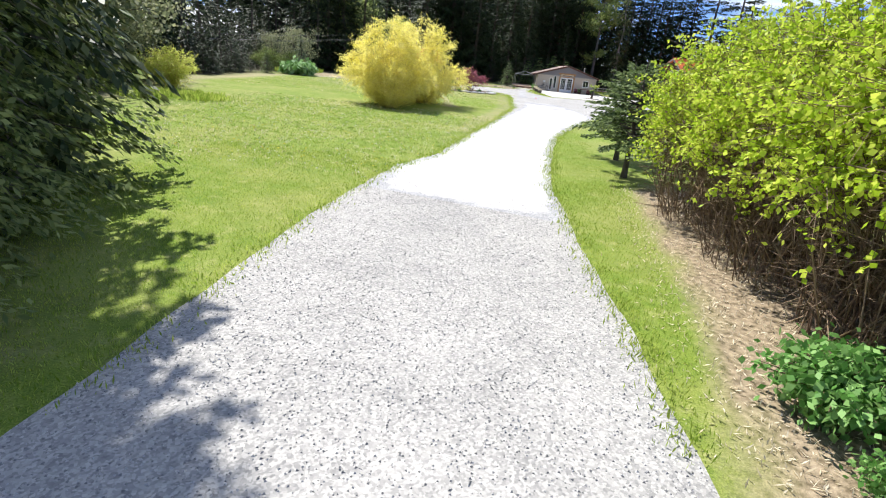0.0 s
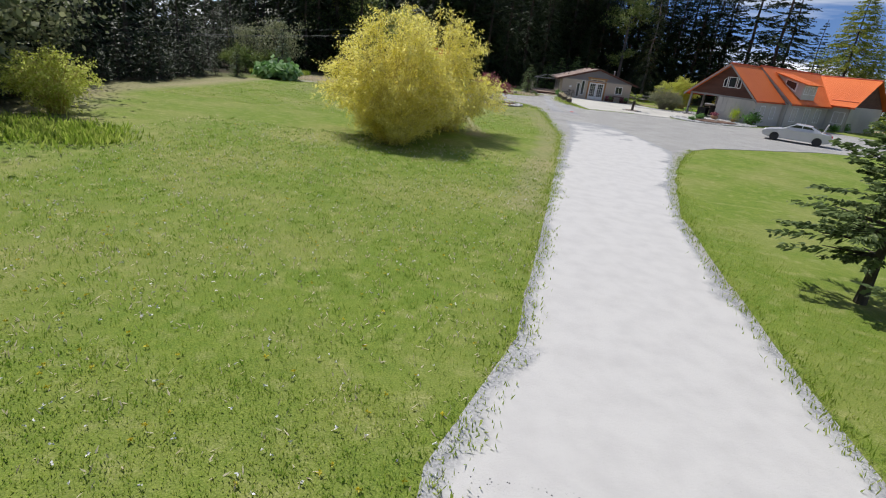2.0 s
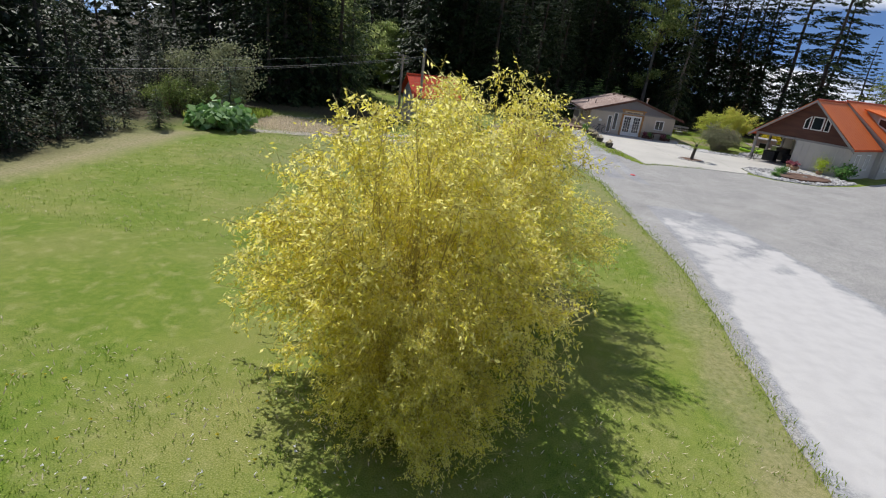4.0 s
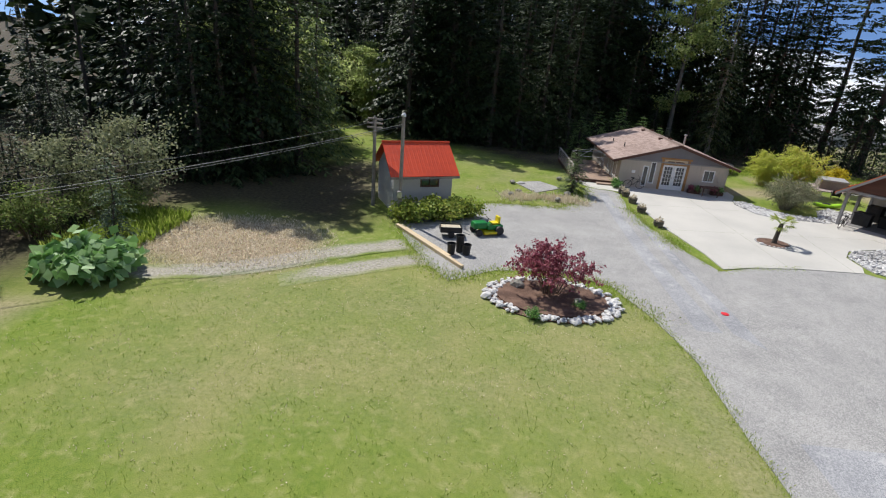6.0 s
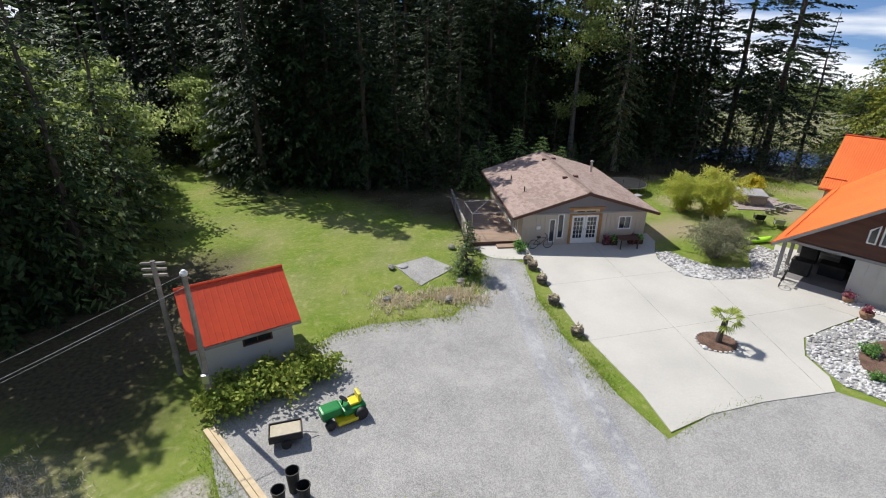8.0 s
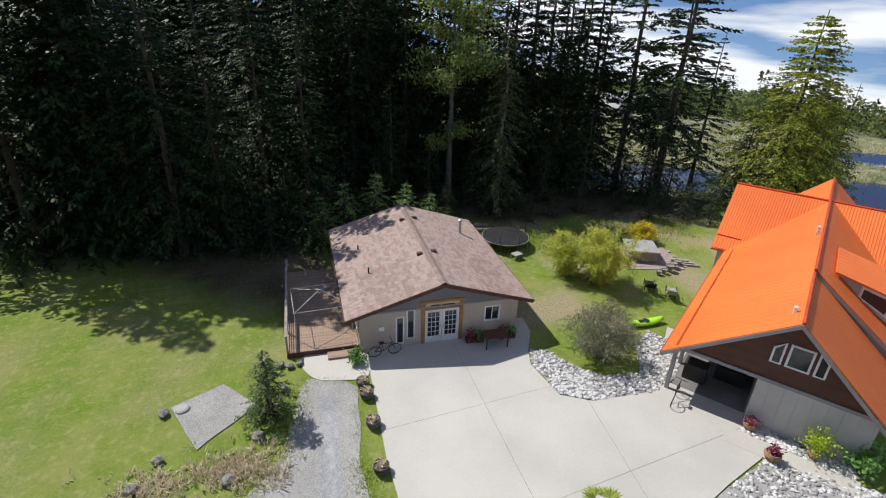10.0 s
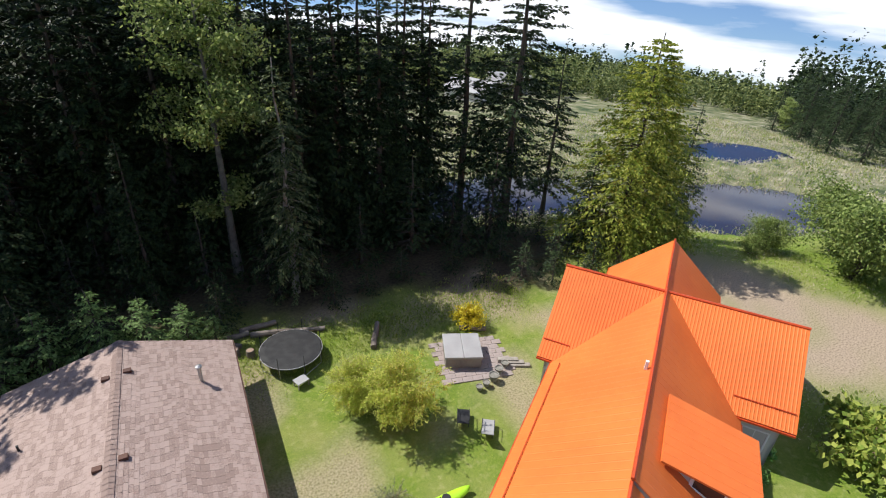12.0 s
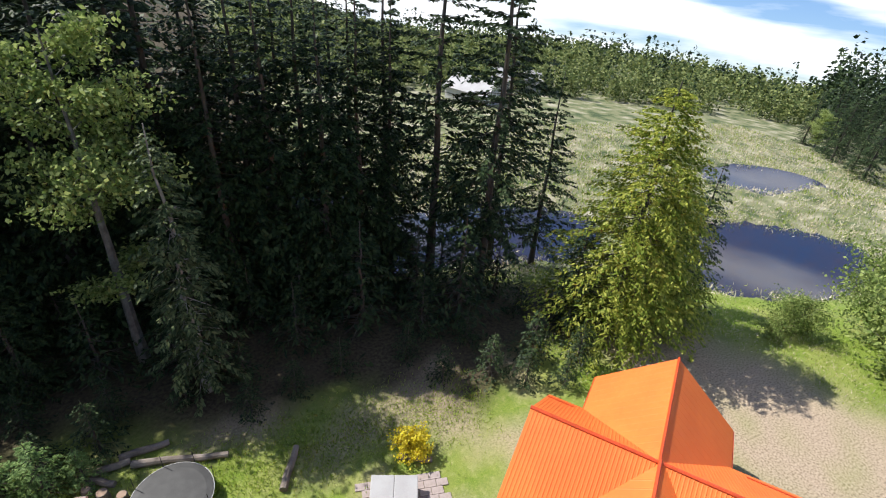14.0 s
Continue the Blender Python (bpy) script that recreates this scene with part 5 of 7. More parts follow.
ALDER = broadleaf("alder_tree", 22, 3.9, M_ALDER, "tall alder with grey leaning trunk and light leaves", 9500, 0.27, M_ALDERBARK, 0.44, tier=0.5, flat=0.35, low=5)
YOUNGALDER = broadleaf("young_alder", 8.5, 2.2, M_YOUNGALDER, "pale green young alder at the wood's edge", 8000, 0.22, M_PALEBARK, 0.12, tier=0.4, flat=0.4)
WILLOW = broadleaf("willow_shrub", 4.8, 2.8, M_WILLOW, "light green willow beside the yard", 6500, 0.2, None, 0.08, stems=3)
SALMONBERRY = bush("thicket_shrub", 2.4, 1.9, M_WILLOW, "pale green thicket shrub at the lawn's edge", 40, 4000, 0.16)
BLOSSOM = broadleaf("pale_hawthorn", 4.4, 2.0, M_GREYLEAF, "small tree with pale grey-green sprays", 3200, 0.16, None, 0.1, stems=2)

stock = [YOUNGFERN, *DARK, *DEEP, *FRONT, EDGEFIR, LITHEM, YOUNGHEM, *PINE, SPRUCE, GREYFIR, CEDAR, YARDTREE, BIGCONIFER, ALDER, YOUNGALDER, WILLOW, SALMONBERRY, BLOSSOM]

# wood behind the buildings and at the lawn's far side
spots = [(-28.5, 19.5), (-27.0, 17.5), (-30.5, 22.5), (-29.0, 16.5)]


def free(x, y, d):
    if any((x - a) ** 2 + (y - b) ** 2 < d * d for a, b in spots):
        return False
    spots.append((x, y))
    return True


def in_wood(x, y):
    u = 0.62 * x + 0.79 * y
    if y > (28 if x > -16.5 else 14.5) and x < 20 and u > -2.8:
        return (0.447 * x + 0.894 * y < 36 or x < 8) and y < 38
    return -48 < x < -32.5 - max(0, (y - 6) * 0.1) - 0.9 * max(0, -8 - y) and -26 < y < 36 and u > -31


for _ in range(9000):
    x, y = rng.uniform(-60, 24), rng.uniform(-28, 42)
    if not in_wood(x, y):
        continue
    u = 0.62 * x + 0.79 * y
    gap = -17.5 < u < -1 and x > -45 and y < 36 and x < -30
    if free(x, y, 3.5):
        deep = y > 33 or (x < -38 and y < 30)
        tree = (DEEP if deep else DARK)[int(rng.integers(0, 2 if deep else 3))]
        place(tree, x, y, rng.uniform(0.36, 0.5) if gap else rng.uniform(0.5, 0.62) if (-22 < u < -17 and x > -42) or u < -25 else rng.uniform(0.8, 1.0))
for x, y, s in ((29.6, 22.2, 1.0), (26.7, 25.4, 1.0), (33.3, 27.0, 0.9), (23.5, 27.5, 0.95), (37.5, 26.2, 0.7)):
    place(PINE[int(rng.integers(0, 2))], x, y, s)
for x, y, s in ((16.5, 27.5, 0.9), (-54, -24, 0.8), (-50, -18, 0.8), (-71, -62, 0.8), (-70, -45, 0.9), (-74, -48, 0.9), (-68, -34, 0.9)):
    place(DARK[int(rng.integers(0, 3))], x, y, s)
for _ in range(500):
    x, y = rng.uniform(-14, 31), rng.uniform(15, 26)
    if y > 15 + 0.09 * max(0, 8 - x) and free(x, y, 2.6):
        place(YOUNGHEM, x, y, rng.uniform(0.3, 0.55) if y < 18 else rng.uniform(0.6, 1.3))
for x, y, s in ((-44, -16.5, 0.5), (-42.5, -20.5, 0.42), (-46.5, -21.5, 0.5), (-49, -17.5, 0.6), (-50.5, -25, 0.6), (-46, -27, 0.45), (-42.5, -11, 0.36), (-45.5, -8.5, 0.42), (-48.5, -5, 0.5), (-39.5, -13.5, 0.3), (-52, -11, 0.62), (-55.5, -19, 0.7), (-57, -27, 0.7), (-53, -33, 0.7), (-40.5, -17, 0.25), (-40, -24, 0.25), (-44, -31, 0.4), (-36.5, -15.5, 0.2), (-38.5, -20, 0.2)):
    place(DARK[2], x, y, s)
for _ in range(1500):
    x, y = rng.uniform(-66, -35), rng.uniform(-72, -24)
    rim_x = -33.6 + 0.4 * max(0, -42 - y)
    if x < rim_x and free(x, y, 3.3):
        hgt = min(21, max(2.2, (rim_x - x) / 0.55 + 0.5)) * rng.uniform(0.8, 1.1)
        if hgt < 6:
            place(YOUNGHEM, x, y, hgt / 7)
        elif rng.uniform() < 0.05 and hgt < 13:
            place(YOUNGALDER, x, y, hgt / 8.5)
        else:
            place(DEEP[int(rng.integers(0, 2))], x, y, hgt / 25)
for y in np.arange(-66, -27, 1.5):
    rim_x = -33.2 + 0.4 * max(0, -42 - y)
    for k in range(2):
        place(YOUNGHEM, rim_x - rng.uniform(0.2, 1.6) - 1.8 * k, y + rng.uniform(-0.5, 0.5), rng.uniform(0.22, 0.38) * (1 + 0.7 * k))
place(ALDER, 6.4, 21.4, 1.0)
for k, (x, y, s) in enumerate(((12.2, 24.6, 0.8), (15.4, 25.4, 0.92), (18.4, 24.2, 0.8), (21.0, 25.6, 0.9), (23.4, 26.0, 0.8), (8.4, 26.6, 0.95), (3.4, 26.4, 0.9), (-1.5, 26.0, 0.95), (-6.0, 26.0, 0.9), (-10.5, 25.6, 0.95), (1.0, 20.5, 0.42))):
    place(FRONT[k % 2], x, y, s)
for x, y, s in ((14, 26.5, 0.95), (17.5, 26, 0.95), (20.8, 26.5, 0.9), (9.5, 27.5, 1.0), (5, 27.5, 0.95), (12.5, 30, 1.0), (0, 27, 0.95)):
    place(DARK[int(rng.integers(0, 2))], x, y, s)
for x, y, s in ((-19.5, 16.8, 0.9), (-21.2, 18.8, 0.95), (-17.6, 15.6, 0.75), (-23.0, 20.4, 1.0)):
    place(DARK[0], x, y, s)
for x, y, s in ((-5.4, 12.8, 0.7), (-3.6, 13.6, 0.82), (-1.3, 13.8, 0.9), (0.9, 13.3, 0.78), (2.8, 13.4, 0.62), (4.2, 13.6, 0.4)):
    place(YOUNGFERN, x, y, s)
place(EDGEFIR, 9.7, 17.6, 1.0)
for x, y, s in ((-14.7, 13.7, 0.86), (-11.9, 14.8, 0.74), (-9.0, 17.0, 0.76), (-14.8, 16.2, 0.7), (-6.0, 17.5, 0.66)):
    place(FRONT[1], x, y, s)
for x, y, s in ((-15.6, 14.2, 0.55), (-13.6, 13.6, 0.5), (-11.2, 13.0, 0.6), (-8.8, 12.8, 0.5), (-6.6, 13.0, 0.55), (-10.0, 14.6, 0.8), (-7.6, 15.0, 0.8)):
    place(YOUNGHEM, x, y, s)
for x, y, s in ((27.2, 11.6, 0.42), (29.2, 10.4, 0.36), (25.3, 12.8, 0.5), (31.2, 11.8, 0.5), (28.4, 13.0, 0.6), (22.5, 13.6, 0.4), (0.5, 14.2, 0.5), (2.6, 14.6, 0.45), (-2.2, 14.4, 0.6), (-4.6, 14.8, 0.75), (4.6, 15.4, 0.5), (-36, -16.5, 0.5), (-38, -19, 0.6), (-35.5, -19.5, 0.4), (-40, -21.5, 0.7), (-37.5, -23.5, 0.5), (-41.5, -25.5, 0.7), (-43, -22.5, 0.9), (-38.5, -14, 0.6)):
    place(YOUNGHEM, x, y, s)
place(CEDAR, 35.6, 13.9, 1.14)
place(CEDAR, 39.8, 15.0, 0.8)
place(DARK[1], 44.0, 15.5, 0.52)
place(DARK[2], 33.2, 15.5, 0.42)
for _ in range(400):
    x, y = rng.uniform(100, 150), rng.uniform(24, 66)
    b = math.degrees(math.atan2(x - 10, y + 8))
    if b > 60.5 + rng.uniform(0, 3) and b < 73 and free(x, y, 4.6):
        place(DARK[int(rng.integers(0, 2))], x, y, rng.uniform(0.34, 0.5), label="dark conifer at the marsh's far side")
place(YOUNGALDER, 116.0, 48.0, 0.95, label="yellow-green young tree beyond the marsh")
place(YOUNGALDER, -28.5, 19.5, 1.2)
place(YOUNGALDER, -30.5, 22.5, 1.3)
place(DARK[2], -32.0, -5.0, 0.95)
place(YOUNGALDER, -35.5, 0.5, 1.9)
place(DARK[2], -36.5, -6.5, 0.95)
place(YOUNGALDER, -35.5, 6.5, 1.6)
place(YOUNGALDER, -34.5, 31.0, 1.3)
place(YOUNGALDER, -32.5, 9.5, 1.5)
for x, y, s in ((-33.2, -50.5, 2.3), (-35.0, -46.5, 2.1), (-31.6, -54.5, 2.2), (-36.0, -42.5, 1.6)):
    place(BLOSSOM, x, y, s, label="pale grey-green tree at the lawn's far edge")
place(BLOSSOM, -34.2, -16.2, 1.2)
place(BLOSSOM, -36.0, -18.5, 1.0)
for x, y, s in ((-33.5, -7, 0.92), (-33.5, 14.5, 0.45)):
    place(DARK[2], x, y, s)
# hemlocks whose sunny look comes from their lighter needle colour
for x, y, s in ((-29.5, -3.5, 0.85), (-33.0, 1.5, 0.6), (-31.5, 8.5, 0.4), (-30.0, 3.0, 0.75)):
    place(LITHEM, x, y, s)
for x, y, s in ((-31.6, -21.4, 0.46), (-36.5, -40, 0.5), (-34.5, -50, 0.75), (-32.5, -55.5, 0.9)):
    place(GREYFIR, x, y, s)
for x, y, s in ((-33.0, -27.0, 0.7), (-8.5, -3.7, 1.1)):
    place(SPRUCE, x, y, s)
for x, y, s in ((-3.4, -58.8, 1.0), (-3.8, -62.4, 1.0), (-2.5, -65.4, 1.05)):
    place(YARDTREE, x, y, s)
place(BIGCONIFER, -18.2, -71.4, 1.3, label="dense olive-green conifer over the lawn's corner")
place(BIGCONIFER, -17.0, -75.0, 1.2)
place(BIGCONIFER, -21.4, -70.0, 1.4)
place(BIGCONIFER, -16.7, -73.3, 0.95)
place(BIGCONIFER, -15.4, -76.4, 0.9)
for x, y, s in ((-23.0, -67.6, 1.3), (-20.5, -69.0, 1.2), (-18.3, -70.3, 1.25), (-17.0, -71.8, 1.0), (-17.2, -77.5, 0.8)):
    place(EDGEFIR, x, y, s, label="tall olive-dark fir at the lawn's corner")
for x, y, s in ((-33.8, -18.6, 0.9), (-31.4, -48.8, 0.7), (-35.5, -21.5, 1.0), (46.5, 9, 0.8)):
    place(SALMONBERRY, x, y, s)
GOLDSHRUB = bush("golden_shrub", 2.3, 1.7, M_GOLDLEAF, "feathery yellow-green shrub on the lawn's edge", 60, 9000, 0.11, 0.2, 0.4, 0.1, spray=0.6, twig=M_CANE)
GOLDSHRUB.matrix_basis = pose(-27.6, -50.8, 0)
place(GOLDSHRUB, -29.4, -49.0, 0.7)
for x, y, s in ((50.0, 2.6, 1.45), (54.5, 6.5, 1.3), (52, -4, 1.3), (48.5, 9.0, 0.7)):
    place(WILLOW, x, y, s)

BAMBOO = bush("golden_bamboo", 5.55, 3.2, M_BAMBOO, "large golden-yellow bamboo clump on the lawn", 180, 66000, 0.1, 0.19, 0.55, 0.05, spray=0.6, tangle=0.12, thick=0.7, twig=M_CANE, foot=0.16, dome=0.62, rise=0.8)
BAMBOO.matrix_basis = pose(-15.8, -46.1, 0)
place(BAMBOO, -14.3, -42.3, 1.04)
place(BAMBOO, -15.2, -48.2, 0.5)
BAMBOO2 = bush("green_bamboo", 4.0, 2.1, M_BAMBOO3, "light yellow-green bamboo between the houses", 60, 24000, 0.13, 0.19, 0.5, 0.12, spray=0.6, tangle=0.14, twig=M_CANE, foot=0.2, dome=0.25, rise=1.2)
BAMBOO2.matrix_basis = pose(11.9, 4.0, 0)
place(BAMBOO2, 10.2, 5.6, 0.8)
GREYSHRUB = bush("twiggy_shrub", 2.5, 1.9, M_GREYLEAF, "twiggy grey-green shrub beside the river stones", 130, 14000, 0.085, 0.25, 0.2, 0.22, spray=0.6, twig=M_PALETWIG, tangle=0.15, thick=0.6)
GREYSHRUB.matrix_basis = pose(7.6, -2.9, 0)
place(GREYSHRUB, 9.2, -1.2, 0.72)
HEDGE = bush("lime_hedge", 4.9, 2.3, M_LIME, "tall lime-green leafy shrub with bare brown stems", 330, 34000, 0.085, 0.45, 0.3, 0.58, spray=0.75, foot=0.7, tangle=0.38, thick=0.45, bare=7)
HEDGE.matrix_basis = pose(-2.2, -70.4, 0)
for x, y, s in ((-2.4, -67.2, 0.95), (-1.8, -73.2, 1.05), (-0.9, -76.2, 1.1)):
    place(HEDGE, x, y, s)
NETTLE = bush("broadleaf_weed", 0.75, 0.8, M_BROADLEAF, "low broad-leaved green weeds under the shrubs", 44, 2200, 0.11, 0.36, 0.2, 0.15)
NETTLE.matrix_basis = pose(-4.1, -74.9, 0)
for x, y, s in ((-3.5, -75.8, 0.9), (-3.4, -74.3, 0.7), (-4.2, -76.3, 0.6)):
    place(NETTLE, x, y, s)
HOSTA = bush("giant_rhubarb", 1.3, 1.7, M_HOSTA, "mound of very large pale green leaves", 60, 900, 0.5, 0.48, 0.2, 0.5)
HOSTA.matrix_basis = pose(-30.6, -24.4, 0)
FORSYTHIA = bush("yellow_shrub", 1.5, 1.2, M_YELLOW, "bright yellow flowering shrub", 40, 2200, 0.14, 0.4, 0.2, 0.25)
FORSYTHIA.matrix_basis = pose(18.9, 9.6, 0)
LAUREL = bush("yellow_green_shrub", 1.35, 1.5, M_BAMBOO2, "yellow-green leafy shrub against the shed", 50, 2800, 0.2, 0.35, 0.2, 0.15)
LAUREL.matrix_basis = pose(-17.7, -13.4, 0)
place(LAUREL, -19.3, -13.9, 0.9)
place(LAUREL, -16.3, -12.2, 0.85)
place(LAUREL, 31.4, -7.6, 1.9, label="large golden-green shrub on rough grass")
MAPLE = bush("purple_maple", 2.3, 1.75, M_MAPLE, "low purple-red maple in the stone-ringed bed", 30, 5200, 0.11, 0.45, 0.5, 0.35, spray=0.5, droop=0.0)
MAPLE.matrix_basis = pose(-12.3, -22.2, 0.1)
SMALLSHRUB = bush("green_shrub", 0.8, 0.55, M_BROADLEAF, "small rounded green shrub", 30, 800, 0.1, 0.45, 0.2, 0.1)
SMALLSHRUB.matrix_basis = pose(-4.5, -0.75, 0.04)
for x, y, s in ((14.0, -11.9, 1.7), (-11.2, -23.2, 0.5), (-13.2, -24.4, 0.6), (8.4, -13.6, 0.9), (7.2, -15.2, 0.6), (26.9, -5.3, 1.2), (25.5, -6.0, 1.0)):
    place(SMALLSHRUB, x, y, s)
for src in stock:
    for o in (src, *src.children_recursive):
        bpy.data.objects.remove(o)

# far woods round the marsh, one object
fc, fd, fk = [], [], []
for _ in range(4900):
    deg, r = rng.uniform(4, 84), 92 + 330 * rng.uniform(0, 1) ** 1.4
    az = radians(deg)
    x, y = 8 + math.sin(az) * r, -10 + math.cos(az) * r
    right = deg > 61
    if (deg < 47 and r < 108 + 0.6 * (deg - 12)) or (47 <= deg <= 61 and r < 130 + 1.5 * (deg - 47)) or (right and (r < 96 or deg < 61 + 4 * (150 - r) / 60)):
        continue
    firry = right or rng.uniform() < (0.06 if r < 200 else 0.3)
    hgt = rng.uniform(10, 17) if right else rng.uniform(3.5, 6.5) * (1.5 if firry else 1)
    if right and r < 150:
        continue
    hgt *= rng.uniform(0.7, 1.5) if r > 150 else 1
    n = 90 if r < 165 else 44
    f = rng.uniform(0, 1, n)
    a = rng.uniform(0, 6.28, n)
    rr = (1 - f) ** 0.7 * hgt * (0.2 if firry else 0.36) * rng.uniform(0.5, 1.15, n)
    fc.append(np.stack([x + np.cos(a) * rr, y + np.sin(a) * rr, height(x, y) + f * hgt], 1))
    fd.append(np.stack([np.cos(a), np.sin(a), 0.4 - 0.5 * firry + 0 * f], 1))
    fk.append(np.full(n, firry + 2 * (r < 165)))
fc, fd, fk = np.concatenate(fc), np.concatenate(fd), np.concatenate(fk)
for key, m_, lab, size in ((1, M_CONIFER, "dark conifer wood at the marsh's far side", 1.25), (0, M_MARSHTREE, "mixed light green woods beyond the marsh", 1.1), (3, M_CONIFER, "dark conifers at the marsh's edge", 0.8), (2, M_MARSHTREE, "light green trees at the marsh's edge", 0.65)):
    sel = fk == key
    tagged(leaf_mesh("far_woods", fc[sel], fd[sel], size, size * 0.42, m_, None), lab, "woods", kind="stuff")
ic, id_ = [], []
for _ in range(420):
    x, y = rng.uniform(-66, 6), rng.uniform(-20, 62)
    if not (y > 38 or x < -48) or (x < -36 and y > 20 and 0.69 * x + 0.72 * y < -3) or (0.62 * x + 0.79 * y < -25 and x > -64):
        continue
    n, hgt = 170, rng.uniform(20, 28)
    f, a = rng.uniform(0, 1, n) ** 1.2, rng.uniform(0, 6.28, n)
    rr = (1 - f) ** 0.8 * 4.5 * rng.uniform(0.4, 1, n)
    ic.append(np.stack([x + np.cos(a) * rr, y + np.sin(a) * rr, height(x, y) + f * hgt], 1))
    id_.append(np.stack([np.cos(a), np.sin(a), -0.3 + 0 * f], 1))
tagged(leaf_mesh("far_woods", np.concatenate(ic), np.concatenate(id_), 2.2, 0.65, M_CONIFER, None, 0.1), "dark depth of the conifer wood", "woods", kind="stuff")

# ---- things in the yard ----


def lathe(bm, prof, sides=16):
    """A turned shape from (radius, height) pairs."""
    rings = [[bm.verts.new((r * math.cos(2 * math.pi * k / sides), r * math.sin(2 * math.pi * k / sides), z)) for k in range(sides)] for r, z in prof]
    for a, b in zip(rings, rings[1:]):
        for k in range(sides):
            bm.faces.new((a[k], a[(k + 1) % sides], b[(k + 1) % sides], b[k]))
    bm.faces.new(rings[0][::-1])
    bm.faces.new(rings[-1])
    return bm


STONES = []
for v in range(5):
    bm = bmesh.new()
    bmesh.ops.create_icosphere(bm, subdivisions=1, radius=1)
    for q in bm.verts:
        q.co *= 1 + 0.3 * noise.noise(q.co * 1.3 + Vector((v * 7, 0, 0)))
        q.co.z *= 0.62
    me = bpy.data.meshes.new("stone")
    bm.to_mesh(me)
    bm.free()
    me.materials.append(M_STONE)
    STONES.append(me)


def stone_bed(name, label, pts, count, size, near=None, keep=300, z=0.03):
    """A bed of river stones: the nearest ones singly, the rest joined."""
    xs, ys = [p[0] for p in pts], [p[1] for p in pts]
    bed = thing(name, pose(0, 0, 0), label, "stone bed")
    part("bed", slab(bmesh.new(), rough_edge(pts, 0.4, 0.06), -0.1, z), M_GRAVEL, bed)
    rows, tries = [], 0
    while len(rows) < count and tries < count * 40:
        tries += 1
        x, y = rng.uniform(min(xs), max(xs)), rng.uniform(min(ys), max(ys))
        if inside(x, y, pts):
            rows.append((x, y, size * rng.uniform(0.55, 1.5)))
    if near:
        rows.sort(key=lambda r: (r[0] - near[0]) ** 2 + (r[1] - near[1]) ** 2)
    vs, fs = [], []
    for i, (x, y, s) in enumerate(rows):
        m = Matrix.Translation((x, y, z + 0.2 * s)) @ Euler((rng.uniform(-0.4, 0.4), rng.uniform(-0.4, 0.4), rng.uniform(0, 6.28))).to_matrix().to_4x4() @ Matrix.Diagonal((s * rng.uniform(0.8, 1.3), s * rng.uniform(0.7, 1.0), s, 1))
        me = STONES[int(rng.integers(0, 5))]
        if i < keep:
            ob = new("stone", me)
            ob.matrix_local = m
            ob.parent = bed
        else:
            o = len(vs)
            vs += [m @ v.co for v in me.vertices]
            fs += [[o + k for k in p.vertices] for p in me.polygons]
    if vs:
        tagged(obj("stone_fill", vs, fs, M_STONE, bed), "joined rest of the river stones", kind="stuff")
    return bed


stone_bed("river_stone_bed", "bed of pale grey river stones beside the concrete", [(4.35, -1.8), (5.2, -2.0), (5.9, -3.4), (6.9, -4.5), (9.0, -4.8), (10.2, -2.6), (11.6, -1.6), (12.6, -3.0), (10.6, -5.4), (8.9, -6.1), (5.65, -5.95), (4.35, -5.25), (3.98, -2.9)], 1700, 0.085, (5, -5), 260)
stone_bed("entry_stone_bed", "river stone bed with small planting by the house wall", [(5.6, -13.3), (6.6, -12.05), (8.5, -11.35), (10.6, -10.75), (12.4, -12.1), (14.3, -13.4), (12.6, -15.0), (9.2, -16.9), (6.6, -16.6), (5.6, -15.4)], 1600, 0.085, (6, -15), 200)


def by_house(u, v):
    c, d = math.cos(radians(HA)), math.sin(radians(HA))
    return HX + u * c - v * d, HY + u * d + v * c


part("entry_walk", slab(bmesh.new(), [by_house(u, v) for u, v in ((-1.35, 1.2), (-0.3, 1.2), (-0.3, -3.5), (-1.25, -3.5))], -0.1, 0.058), M_CONCRETE, None)
tagged(bpy.data.objects["entry_walk"], "narrow pale concrete walk before the boarded wall", "walk", kind="structure")
stone_bed("wall_stone_bed", "strip of pale river stones along the boarded wall", [by_house(u, v) for u, v in ((-0.28, 0.7), (0.5, 0.7), (0.5, -3.4), (-0.28, -3.4))], 330, 0.085, (12, -10), 120)
for (u, v), r, h, m_, lab in (((0.1, 0.45), 0.26, 0.35, M_MAPLE, "round clay pot with a red-leaved plant"), ((0.0, -1.9), 0.24, 1.15, M_LIME, "clay pot with a tall lime-green shrub")):
    x, y = by_house(u, v)
    t = thing("potted_plant", pose(x, y, 0.07), lab, "potted plant")
    part("pot", lathe(bmesh.new(), [(r * 0.7, 0), (r, r * 0.7), (r * 0.95, r * 1.1), (r * 0.85, r * 1.1), (r * 0.8, r * 0.95), (0.01, r * 0.95)]), M_TERRACOTTA, t)
    n_ = 900 if h > 1 else 350
    c_ = rng.normal(0, 1, (n_, 3)) * np.array([0.1 + 0.12 * h, 0.1 + 0.12 * h, 0.24 * h]) + np.array([0, 0, r + 0.5 * h])
    leaf_mesh("foliage", c_, rng.normal(0, 1, (n_, 3)) + np.array([0, 0, 0.5]), 0.085, 0.035, m_, t)
part("soil_patch", slab(bmesh.new(), smooth_line([(7.4, -14.2), (9.0, -12.9), (11.3, -13.0), (11.6, -14.6), (9.4, -15.8), (7.6, -15.4)], 4), 0.02, 0.16), M_SOIL, None)
